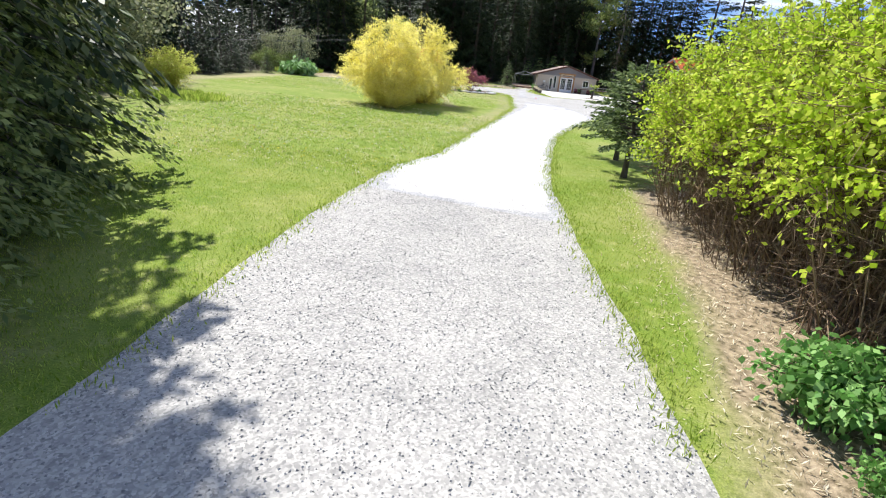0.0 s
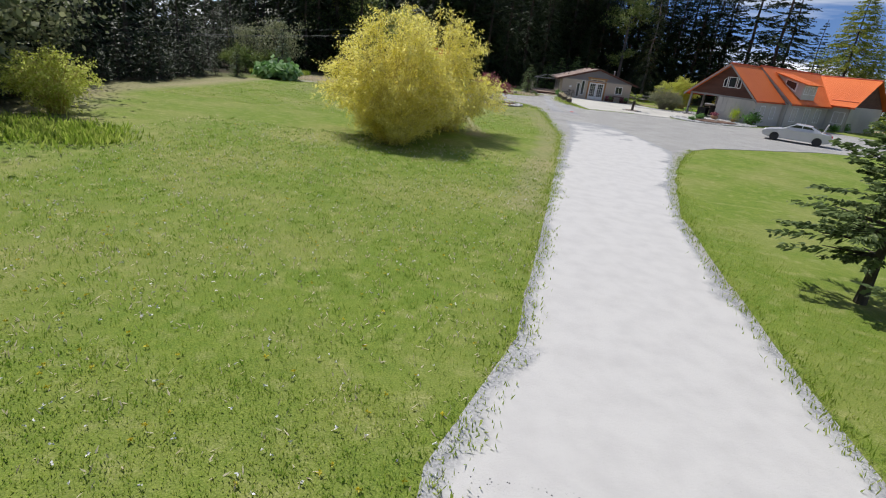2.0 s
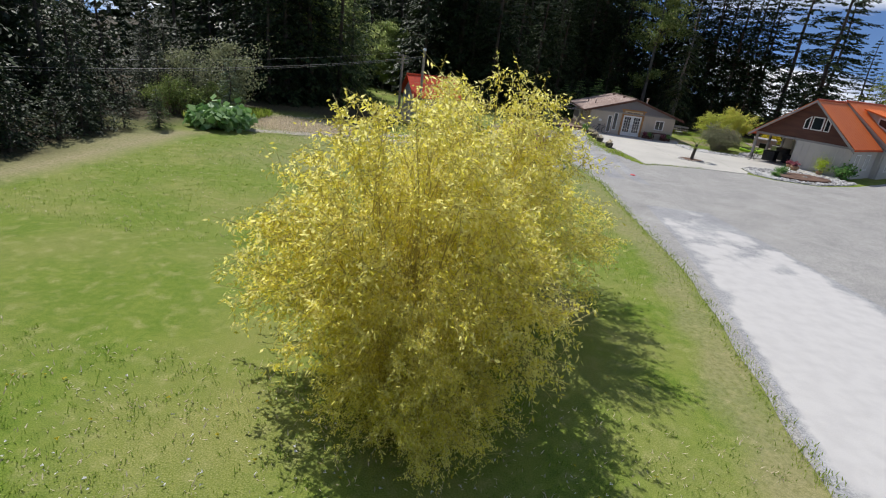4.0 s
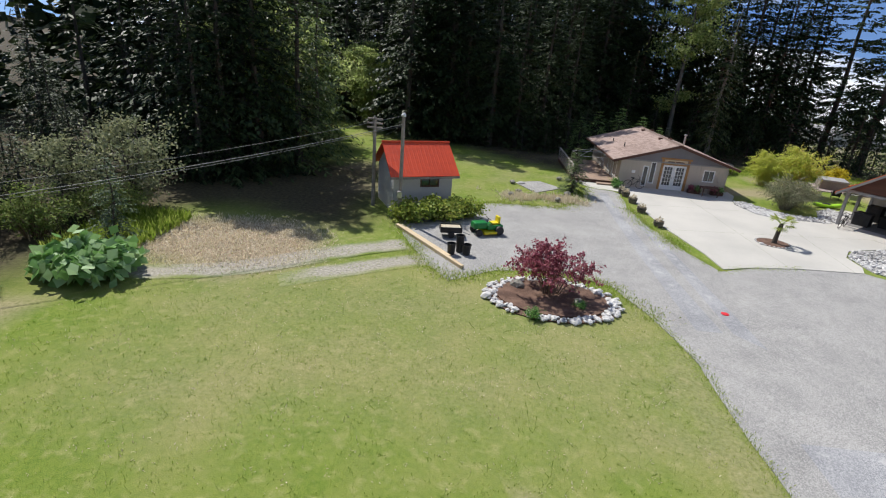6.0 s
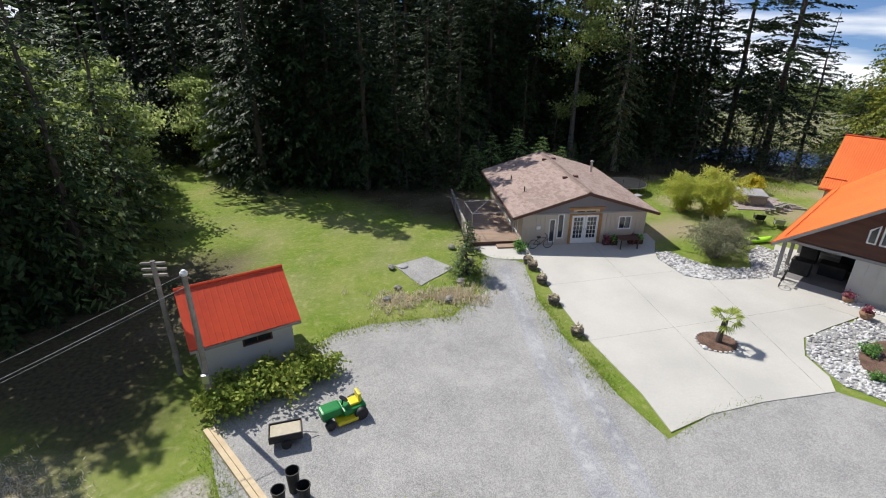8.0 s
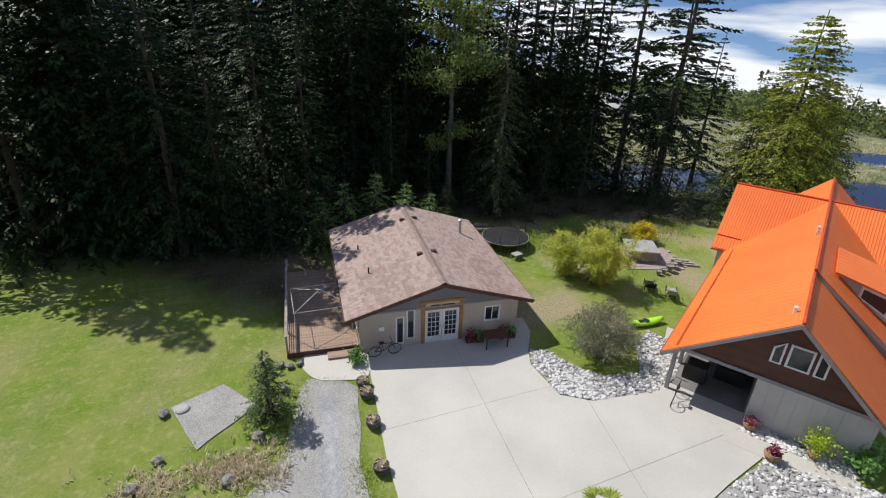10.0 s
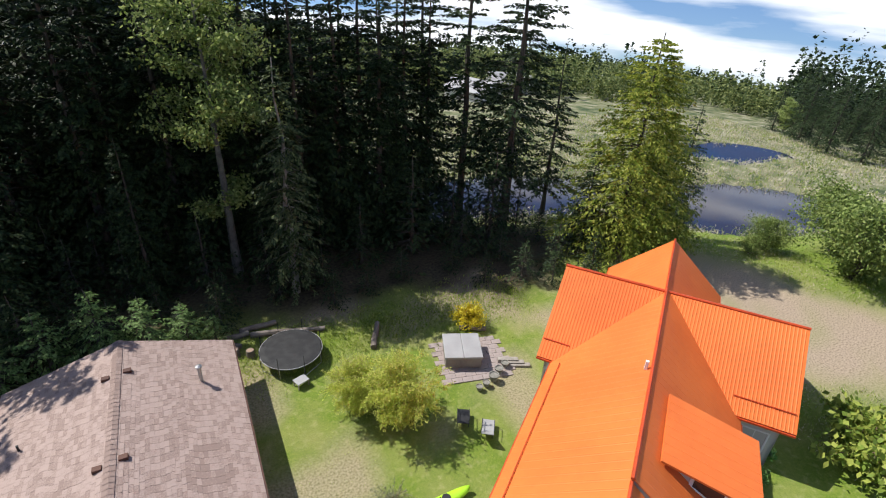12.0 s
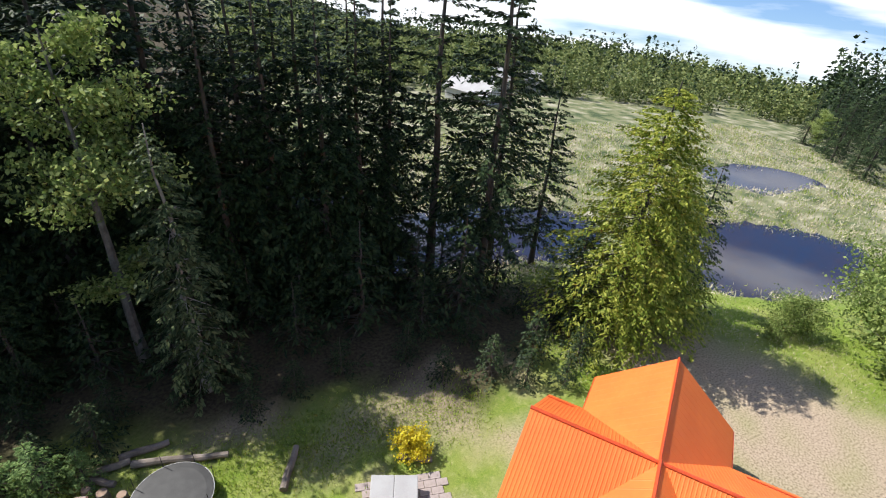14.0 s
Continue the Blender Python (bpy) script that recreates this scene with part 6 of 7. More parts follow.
tagged(bpy.data.objects["soil_patch"], "brown bark mulch patch inside the stones", "mulch", kind="structure")
ring = [(-12.25 + 2.75 * math.cos(t), -22.55 + 1.95 * math.sin(t)) for t in np.linspace(0, 2 * math.pi, 32, endpoint=False)]
part("soil_mound", slab(bmesh.new(), [(-12.25 + 2.3 * math.cos(t), -22.55 + 1.6 * math.sin(t)) for t in np.linspace(0, 2 * math.pi, 32, endpoint=False)], 0.0, 0.12), M_SOIL, None)
tagged(bpy.data.objects["soil_mound"], "brown bark mulch under the purple maple", "mulch", kind="structure")
bed = thing("stone_ring", pose(0, 0, 0), "oval ring of pale stones round the maple", "stone ring")
part("bed", slab(bmesh.new(), ring, -0.1, 0.05), M_SOIL, bed)
for i in range(290):
    t, k = rng.uniform(0, 6.283), rng.uniform(0.84, 1.04)
    s = rng.uniform(0.06, 0.13) * (1 if i > 12 else 1.9)
    ob = new("stone", STONES[int(rng.integers(0, 5))])
    ob.matrix_local = Matrix.Translation((-12.25 + 2.75 * k * math.cos(t), -22.55 + 1.95 * k * math.sin(t), 0.06 + 0.3 * s)) @ Euler((rng.uniform(-0.5, 0.5), rng.uniform(-0.5, 0.5), t)).to_matrix().to_4x4() @ Matrix.Diagonal((s * 1.2, s, s, 1))
    ob.parent = bed
# palm in its ring
palm = thing("fan_palm", pose(2.2, -11.9, 0.05), "small fan palm in a stone-edged circle", "palm")
part("trunk", tube(bmesh.new(), [(0, 0, -0.05), (0.03, 0, 0.5), (0.08, 0, 1.0), (0.1, 0, 1.25)], [0.15, 0.12, 0.13, 0.1], 10), M_BARK, palm)
for i in range(11):
    a, el = i * 2.4, rng.uniform(-0.3, 0.9)
    d = Vector((math.cos(a) * math.cos(el), math.sin(a) * math.cos(el), math.sin(el)))
    s = Vector((-math.sin(a), math.cos(a), 0))
    o = Vector((0.1, 0, 1.22))
    bm = bmesh.new()
    tube(bm, [o, o + d * 0.4], [0.015, 0.01], 4)
    for k in range(-5, 6):
        q = (d * math.cos(k * 0.26) + s * math.sin(k * 0.26)).normalized()
        e = o + d * 0.4 + q * 0.5 - Vector((0, 0, 0.06 + 0.02 * abs(k)))
        w = q.cross(Vector((0, 0, 1))).normalized() * 0.035
        m = o + d * 0.4 + q * 0.28
        vs = [bm.verts.new(p) for p in (o + d * 0.4, m + w, e, m - w)]
        bm.faces.new(vs)
    part("frond", bm, M_BAMBOO2, palm)
part("mulch", slab(bmesh.new(), [(-0.05 + 0.95 * math.cos(t), 0.85 * math.sin(t)) for t in np.linspace(0, 6.2, 24)], -0.02, 0.03), M_SOIL, palm)
for i in range(26):
    t = i / 26 * 6.283
    ob = new("stone", STONES[i % 5])
    ob.matrix_local = Matrix.Translation((-0.05 + 0.95 * math.cos(t), 0.85 * math.sin(t), 0.03)) @ Matrix.Scale(0.075 if i != 15 else 0.16, 4)
    ob.parent = palm

# half-barrel planters along the concrete's edge
pot = thing("barrel_planter", pose(-4.45, -2.6, 0), "weathered half-barrel planter with dry plants", "planter", "planters beside the concrete")
part("barrel", lathe(bmesh.new(), [(0.24, 0), (0.3, 0.2), (0.31, 0.4), (0.29, 0.4), (0.28, 0.32), (0.01, 0.32)]), M_BARREL, pot)
part("hoop", lathe(bmesh.new(), [(0.3, 0.27), (0.318, 0.27), (0.318, 0.31), (0.3, 0.31)]), M_BLACK, pot)
k = 90
tagged(leaf_mesh("plant", rng.normal(0, 0.1, (k, 3)) + np.array([0, 0, 0.4]), rng.normal(0, 1, (k, 3)) + np.array([0, 0, 0.8]), 0.2, 0.035, M_STRAW, pot), kind="stuff")
for x, y in ((-4.4, -3.4), (-4.35, -5.2), (-4.4, -7.6), (-4.2, -10.6)):
    copy_thing(pot, pose(x, y, 0, 0, 0, rng.uniform(0, 360)))

# tractor mower
mow = thing("riding_mower", pose(-14.9, -15.0, 0.02, 0, 0, 205), "green and yellow ride-on lawn mower on gravel", "lawn mower")
part("hood", boxes((0.15, -0.28, 0.35, 0.95, 0.28, 0.72), bevel=0.09), M_MOWGREEN, mow)
part("body", boxes((-0.75, -0.36, 0.3, 0.15, 0.36, 0.55), bevel=0.06), M_MOWGREEN, mow)
part("seat", boxes((-0.55, -0.22, 0.55, -0.15, 0.22, 0.66), (-0.62, -0.22, 0.6, -0.5, 0.22, 0.98), bevel=0.04), M_MOWYELLOW, mow)
part("mower_deck", boxes((-0.35, -0.55, 0.1, 0.45, 0.55, 0.26), bevel=0.07), M_MOWYELLOW, mow)
part("steering_wheel", lathe(bmesh.new(), [(0.15, 0), (0.18, 0.0), (0.18, 0.03), (0.15, 0.03)]), M_BLACK, mow).matrix_local = pose(0.02, 0, 0.85, 0, -35, 0)
part("steering_column", tube(bmesh.new(), [(0.1, 0, 0.6), (0.02, 0, 0.86)], 0.03), M_BLACK, mow)
for x, y, r in ((0.7, 0.38, 0.19), (0.7, -0.38, 0.19), (-0.5, 0.42, 0.26), (-0.5, -0.42, 0.26)):
    w = part("wheel", lathe(bmesh.new(), [(r * 0.6, -0.1), (r * 0.92, -0.1), (r, -0.05), (r, 0.05), (r * 0.92, 0.1), (r * 0.6, 0.1)]), M_BLACK, mow)
    w.matrix_local = pose(x, y, r, 90, 0, 0)
    part("rim", lathe(bmesh.new(), [(r * 0.58, -0.09), (r * 0.58, 0.09)]), M_MOWYELLOW, w)
cart = thing("tipping_cart", pose(-16.9, -16.0, 0.02, 0, 0, 10) @ Matrix.Scale(0.82, 4), "small dark garden cart filled with soil", "cart")
part("tray", boxes((-0.7, -0.45, 0.35, 0.7, 0.45, 0.4), (-0.7, -0.45, 0.4, -0.66, 0.45, 0.72), (0.66, -0.45, 0.4, 0.7, 0.45, 0.72), (-0.66, -0.45, 0.4, 0.66, -0.41, 0.72), (-0.66, 0.41, 0.4, 0.66, 0.45, 0.72)), M_BLACK, cart)
part("load", boxes((-0.65, -0.4, 0.4, 0.65, 0.4, 0.66), bevel=0.06), M_STRAW, cart, "dry soil and straw")
for y in (-0.5, 0.5):
    part("wheel", lathe(bmesh.new(), [(0.08, -0.06), (0.2, -0.06), (0.22, 0), (0.2, 0.06), (0.08, 0.06)]), M_BLACK, cart).matrix_local = pose(0, y, 0.22, 90, 0, 0)
part("axle", tube(bmesh.new(), [(0, -0.5, 0.22), (0, 0.5, 0.22)], 0.025), M_STEEL, cart)
part("bracket", boxes((-0.06, -0.3, 0.22, 0.06, 0.3, 0.36)), M_BLACK, cart)
part("drawbar", tube(bmesh.new(), [(0.6, 0, 0.36), (1.3, 0, 0.12)], 0.025), M_STEEL, cart)
for x, y, h in ((-16.7, -18.6, 0.72), (-16.3, -18.2, 1.12), (-15.95, -18.5, 0.68)):
    t = thing("plant_tub", pose(x, y, 0.02) @ Matrix.Scale(0.78, 4), "empty black plastic nursery tub on gravel", "plant pot", "nursery tubs")
    part("tub", lathe(bmesh.new(), [(0.22, 0), (0.27, h), (0.3, h), (0.3, h - 0.05), (0.275, h - 0.05), (0.25, h - 0.02), (0.2, 0.06), (0.01, 0.06)], 18), M_BLACK, t)
for i, off in enumerate((0, 0.22)):
    t = thing("timber_beam", pose(-19.9 + off * 0.8, -15.3 + off * 0.5, 0.03, 0, 0, -52.6), "long squared pale timber lying on gravel", "timber")
    part("beam", boxes((0, -0.09, 0, 6.3 - 1.4 * i, 0.09, 0.16 - 0.05 * i), bevel=0.012), M_LUMBER, t)

# poles and wires
pole = thing("service_pole", pose(-20.0, -13.95, 0), "wooden service pole with wires beside the shed", "utility pole")
part("mast", tube(bmesh.new(), [(0, 0, -0.3), (0, 0, 5.8)], [0.12, 0.09], 10), M_GREYWOOD, pole)
part("insulator", lathe(bmesh.new(), [(0.05, 5.75), (0.13, 5.8), (0.13, 5.9), (0.06, 5.98)]), M_WHITE, pole)
part("meter", boxes((-0.14, -0.24, 1.3, 0.14, -0.1, 1.7), bevel=0.03), M_STEEL, pole)
p2 = thing("utility_pole", pose(-22.0, -11.7, 0), "grey wooden pole with stacked crossarms", "utility pole")
part("mast", tube(bmesh.new(), [(0, 0, -0.3), (0, 0, 5.35)], [0.12, 0.09], 10), M_GREYWOOD, p2)
for z in (4.7, 4.95, 5.2):
    part("crossarm", boxes((-0.45, -0.05, z, 0.45, 0.05, z + 0.09)), M_GREYWOOD, p2)
    for x in (-0.38, -0.15, 0.15, 0.38):
        part("insulator", lathe(bmesh.new(), [(0.03, z + 0.09), (0.045, z + 0.13), (0.03, z + 0.17)], 8), M_STEEL, p2)
far = thing("utility_pole", pose(-55, -45, 0), "far wooden pole that carries the wires", "utility pole")
part("mast", tube(bmesh.new(), [(0, 0, -0.3), (0, 0, 4.4)], [0.14, 0.1], 10), M_GREYWOOD, far)
for i, (z0, z1, r) in enumerate(((5.85, 3.5, 0.008), (5.4, 3.0, 0.013), (5.32, 2.8, 0.008))):
    t = thing("overhead_wire", pose(0, 0, 0), "dark overhead wire running to the service pole", "wire", "overhead wires")
    a, b = Vector((-20, -14.05 - 0.06 * i, z0)), Vector((-55, -44.9, z1))
    part("cable", tube(bmesh.new(), [a.lerp(b, k / 24) - Vector((0, 0, 1.4 * 4 * (k / 24) * (1 - k / 24))) for k in range(25)], r, 5), M_WIRE, t)

# trampoline
tr = thing("trampoline", pose(7.9, 10.8, 0) @ Matrix.Scale(0.92, 4), "round black trampoline with net poles on grass", "trampoline")
part("mat", lathe(bmesh.new(), [(1.55, 0.84), (1.55, 0.86)], 40), M_BLACK, tr)
part("pad", lathe(bmesh.new(), [(1.56, 0.83), (1.86, 0.84), (1.88, 0.88), (1.56, 0.9)], 40), M_BLACK, tr)
part("rim", lathe(bmesh.new(), [(1.88, 0.82), (1.92, 0.82), (1.92, 0.86), (1.88, 0.86)], 40), M_TUBCOVER, tr)
for i in range(8):
    a = i * math.pi / 4 + 0.2
    c, s = math.cos(a) * 1.88, math.sin(a) * 1.88
    part("leg", tube(bmesh.new(), [(c, s, 0.0), (c, s, 0.82)], 0.025, 6), M_STEEL, tr)
    part("net_pole", tube(bmesh.new(), [(c * 1.04, s * 1.04, 0.3), (c * 1.04, s * 1.04, 1.7)], 0.018, 6), M_BLACK, tr)
for i in range(4):
    a0, a1 = i * math.pi / 2 + 0.2, i * math.pi / 2 + 0.2 + math.pi / 4
    part("foot_bar", tube(bmesh.new(), [(math.cos(a0) * 1.88, math.sin(a0) * 1.88, 0.03), (math.cos(a1) * 1.88, math.sin(a1) * 1.88, 0.03)], 0.025, 6), M_STEEL, tr)
st = thing("garden_step", pose(7.9, 8.5, 0, 0, 0, 20), "grey wooden step stool beside the trampoline", "step stool")
part("tread", boxes((-0.35, -0.28, 0.36, 0.35, 0.28, 0.42)), M_TUBCOVER, st)
for x in (-0.3, 0.3):
    for y in (-0.22, 0.22):
        part("leg", boxes((x - 0.03, y - 0.03, 0, x + 0.03, y + 0.03, 0.36)), M_GREYWOOD, st)

# hot tub on its paving
pav = thing("tub_patio", pose(17.5, 6.6, 0, 0, 0, -12), "small patio of grey-pink paving slabs", "patio")
me = bpy.data.meshes.new("paver")
bm = boxes((0, 0, 0, 0.58, 0.38, 0.07), bevel=0.012)
bm.to_mesh(me)
bm.free()
me.materials.append(M_PAVER)
for i in range(7):
    for j in range(9):
        ob = new("paver", me)
        ob.location = (-2.1 + i * 0.6 + 0.3 * (j % 2) - 0.15, -1.8 + j * 0.4, random.uniform(-0.012, 0.006))
        ob.parent = pav
tub = thing("hot_tub", pose(17.0, 7.0, 0.065, 0, 0, -22), "square hot tub with grey vinyl cover", "hot tub")
part("shell", boxes((-1.02, -1.02, 0.0, 1.02, 1.02, 0.72), bevel=0.06), M_TUBSIDE, tub)
for s in range(4):
    for k in range(5):
        part("side_panel", boxes((-0.96 + k * 0.39, -1.045, 0.05, -0.6 + k * 0.39, -1.02, 0.68)), M_TUBSIDE, tub).matrix_local = pose(0, 0, 0, 0, 0, 90 * s)
part("cover", boxes((-1.1, -1.1, 0.72, -0.004, 1.1, 0.86), (0.004, -1.1, 0.72, 1.1, 1.1, 0.86), bevel=0.04), M_TUBCOVER, tub, "grey vinyl cover in two halves")
for x, y, z, r in ((18.3, 4.9, 0.08, 0.26), (17.7, 4.5, 0.08, 0.3), (17.1, 4.3, 0.05, 0.22), (18.9, 5.2, 0.05, 0.24), (16.6, 4.2, 0.05, 0.2)):
    t = thing("stone_pot", pose(x, y, z), "small stone flower pot beside the patio", "plant pot", "pots by the patio")
    part("pot", lathe(bmesh.new(), [(r * 0.6, 0), (r, r * 1.4), (r * 0.85, r * 1.4), (r * 0.8, r * 1.2), (0.01, r * 1.2)]), M_BOULDER, t)
for i in range(3):
    t = thing("patio_step", pose(19.3 + 0.25 * i, 5.5 - 0.28 * i, 0, 0, 0, -25), "grey wooden plank step beside the patio", "step", "plank steps")
    part("plank", boxes((-0.6, -0.14, 0.02, 0.6, 0.14, 0.3 - 0.08 * i)), M_GREYWOOD, t)
for x, y, a, ln in ((18.9, 9.0, -28, 1.7), (13.0, 10.8, 65, 2.4), (8.2, 13.2, -14, 4.4), (5.2, 13.9, 8, 1.6), (4.9, 13.2, -30, 1.2), (6.6, 14.4, 5, 2.2)):
    t = thing("fallen_log", pose(x, y, 0.17, 0, 0, a), "grey weathered log lying in grass", "log", "logs")
    part("log", tube(bmesh.new(), [(-ln / 2, 0, 0), (-ln / 6, 0.04, 0.02), (ln / 4, -0.03, 0), (ln / 2, 0, 0)], [0.2, 0.18, 0.17, 0.15], 9), M_LOG, t)
for x, y, a, m_ in ((14.7, 2.6, 150, M_BLACK), (15.5, 1.5, 145, M_TUBCOVER)):
    t = thing("garden_lounger", pose(x, y, 0.0, 0, 0, a), "low garden lounger with sling seat on grass" if m_ is M_TUBCOVER else "dark low garden lounger on grass", "garden chair")
    part("seat", boxes((-0.3, -0.55, 0.3, 0.3, 0.35, 0.35)), m_, t)
    part("backrest", boxes((-0.3, -0.03, 0, 0.3, 0.02, 0.65)), m_, t).matrix_local = pose(0, 0.35, 0.33, -42, 0, 0)
    for px in (-0.28, 0.28):
        for py in (-0.5, 0.3):
            part("leg", tube(bmesh.new(), [(px, py, 0), (px, py, 0.32)], 0.018, 6), M_BLACK, t)
        part("armrest", tube(bmesh.new(), [(px * 1.1, -0.45, 0.32), (px * 1.1, -0.4, 0.55), (px * 1.1, 0.35, 0.55)], 0.018, 6), M_BLACK, t)
STUMP = [(0.26, 0), (0.24, 0.12), (0.23, 0.42), (0.21, 0.45), (0.01, 0.45)]
for x, y, s in ((5.0, 12.4, 1.1), (5.8, 12.0, 1.0), (4.3, 12.9, 0.9)):
    t = thing("log_round", pose(x, y, 0, 0, 0, 60 * x) @ Matrix.Scale(s, 4), "cut log round standing in grass", "log", "log rounds")
    part("bark", lathe(bmesh.new(), STUMP, 12), M_LOG, t)
    part("cut_face", lathe(bmesh.new(), [(0.2, 0.451), (0.2, 0.458), (0.01, 0.458)], 12), M_DECK, t, "pale brown sawn face")
kay = thing("kayak", pose(11.9, -1.0, 0.02, 0, 0, 2), "lime green plastic kayak lying on grass", "kayak")
bm = bmesh.new()
for i, x in enumerate(np.linspace(-1.15, 1.15, 11)):
    w = 0.3 * math.sqrt(max(0.02, 1 - (x / 1.2) ** 2))
    rocker = 0.12 * (x / 1.15) ** 2
    ring_ = [bm.verts.new((x, w * math.cos(k * math.pi / 5), rocker + 0.15 + 0.15 * math.sin(k * math.pi / 5) * (1 if k < 5 else 1))) for k in range(10)]
    if i:
        for k in range(10):
            bm.faces.new((prev[k], prev[(k + 1) % 10], ring_[(k + 1) % 10], ring_[k]))
    else:
        bm.faces.new(ring_)
    prev = ring_
bm.faces.new(prev[::-1])
bmesh.ops.recalc_face_normals(bm, faces=bm.faces)
part("hull", bm, M_KAYAK, kay, smooth=True)
part("cockpit", lathe(bmesh.new(), [(0.17, 0.28), (0.2, 0.31), (0.17, 0.315), (0.01, 0.31)]), M_BLACK, kay)
part("seat_pad", boxes((-0.5, -0.13, 0.28, -0.2, 0.13, 0.33), bevel=0.02), M_BLACK, kay)

# silver car with its boot open
car = thing("parked_car", pose(11.7, -25.6, 0.02, 0, 0, 152), "silver saloon car parked with its boot open", "car")
prof = [(-2.2, 0.35), (-2.25, 0.75), (-2.1, 0.95), (-1.55, 1.0), (-0.85, 1.38), (0.25, 1.42), (1.05, 0.98), (1.95, 0.85), (2.25, 0.68), (2.3, 0.35), (1.8, 0.22), (-1.8, 0.22)]
bm = bmesh.new()
rows_ = []
for y, inset, low in ((-0.86, 0.0, 0.0), (-0.6, 0.0, 0.0), (0.6, 0.0, 0.0), (0.86, 0.0, 0.0)):
    edge = abs(y) > 0.8
    rows_.append([bm.verts.new((x * (0.985 if edge else 1), y * (0.8 if z > 1.1 else 1), (z - (0.05 if edge and z > 0.8 else 0)))) for x, z in prof])
for a, b in zip(rows_, rows_[1:]):
    for k in range(len(prof)):
        bm.faces.new((a[k], b[k], b[(k + 1) % len(prof)], a[(k + 1) % len(prof)]))
bm.faces.new(rows_[0])
bm.faces.new(rows_[-1][::-1])
bmesh.ops.recalc_face_normals(bm, faces=bm.faces)
bmesh.ops.bevel(bm, geom=bm.edges[:], offset=0.03, segments=2, affect="EDGES")
part("body", bm, M_CAR, car, smooth=False)
part("windscreen", boxes((-0.46, -0.6, -0.012, 0.46, 0.6, 0.012)), M_GLASS, car).matrix_local = pose(0.68, 0, 1.215, 0, 28.5, 0)
part("rear_window", boxes((-0.36, -0.58, -0.012, 0.36, 0.58, 0.012)), M_GLASS, car).matrix_local = pose(-1.17, 0, 1.21, 0, -28.5, 0)
for s in (-1, 1):
    part("side_window", prism([(-1.15, 1.0), (-0.75, 1.28), (-0.25, 1.32), (-0.25, 1.0)], s * 0.745 - 0.012, s * 0.745 + 0.012), M_GLASS, car).matrix_local = pose(0, s * 0.03, 0, -s * 12 * 0, 0, 0)
    part("side_window", prism([(-0.18, 1.0), (-0.18, 1.32), (0.25, 1.32), (0.8, 1.0)], s * 0.745 - 0.012, s * 0.745 + 0.012), M_GLASS, car).matrix_local = pose(0, s * 0.03, 0)
    part("headlight", boxes((2.05, s * 0.62 - 0.18, 0.6, 2.27, s * 0.62 + 0.18, 0.74), bevel=0.03), M_WHITE, car)
    part("tail_light", boxes((-2.24, s * 0.66 - 0.14, 0.7, -2.14, s * 0.66 + 0.14, 0.86), bevel=0.02), M_RED, car)
    part("mirror", boxes((0.6, s * 0.93 - 0.08, 0.98, 0.78, s * 0.93 + 0.08, 1.1), bevel=0.03), M_CAR, car)
    for x in (-1.38, 1.42):
        w = part("wheel", lathe(bmesh.new(), [(0.2, -0.1), (0.3, -0.1), (0.32, -0.06), (0.32, 0.06), (0.3, 0.1), (0.2, 0.1)], 20), M_BLACK, car)
        w.matrix_local = pose(x, s * 0.8, 0.32, 90, 0, 0)
        part("rim", lathe(bmesh.new(), [(0.2, -0.095), (0.2, 0.095)], 14), M_STEEL, w)
part("grille", boxes((2.26, -0.4, 0.45, 2.31, 0.4, 0.58)), M_BLACK, car)
part("number_plate", boxes((2.31, -0.2, 0.36, 2.33, 0.2, 0.45)), M_WHITE, car)
part("boot_lid", boxes((-0.06, -0.66, 0, 0.02, 0.66, 0.68), bevel=0.03), M_CAR, car).matrix_local = pose(-1.6, 0, 0.98, 0, -14, 0)

# by the cottage front
tb = thing("garden_table", pose(2.7, -0.95, 0.05), "dark low garden table by the cottage wall", "table")
part("tabletop", boxes((-0.65, -0.4, 0.66, 0.65, 0.4, 0.71), bevel=0.01), M_BROWNWOOD, tb)
for x in (-0.58, 0.58):
    for y in (-0.33, 0.33):
        part("leg", boxes((x - 0.03, y - 0.03, 0, x + 0.03, y + 0.03, 0.66)), M_BROWNWOOD, tb)
for i, x in enumerate((1.5, 2.0, 3.3, 3.8)):
    t = thing("flower_box", pose(x, -0.38 - 0.06 * (i % 2), 0.05), "dark planter with leafy plants by the wall", "planter", "planters under the window")
    part("box", boxes((-0.22, -0.16, 0, 0.22, 0.16, 0.3), bevel=0.015), M_BROWNWOOD, t)
    k = 160
    leaf_mesh("plant", rng.normal(0, 0.11, (k, 3)) + np.array([0, 0, 0.4]), rng.normal(0, 1, (k, 3)) + np.array([0, 0, 0.5]), 0.16, 0.05, M_BROADLEAF if i % 2 else M_MAPLE, t)["kind"] = "stuff"


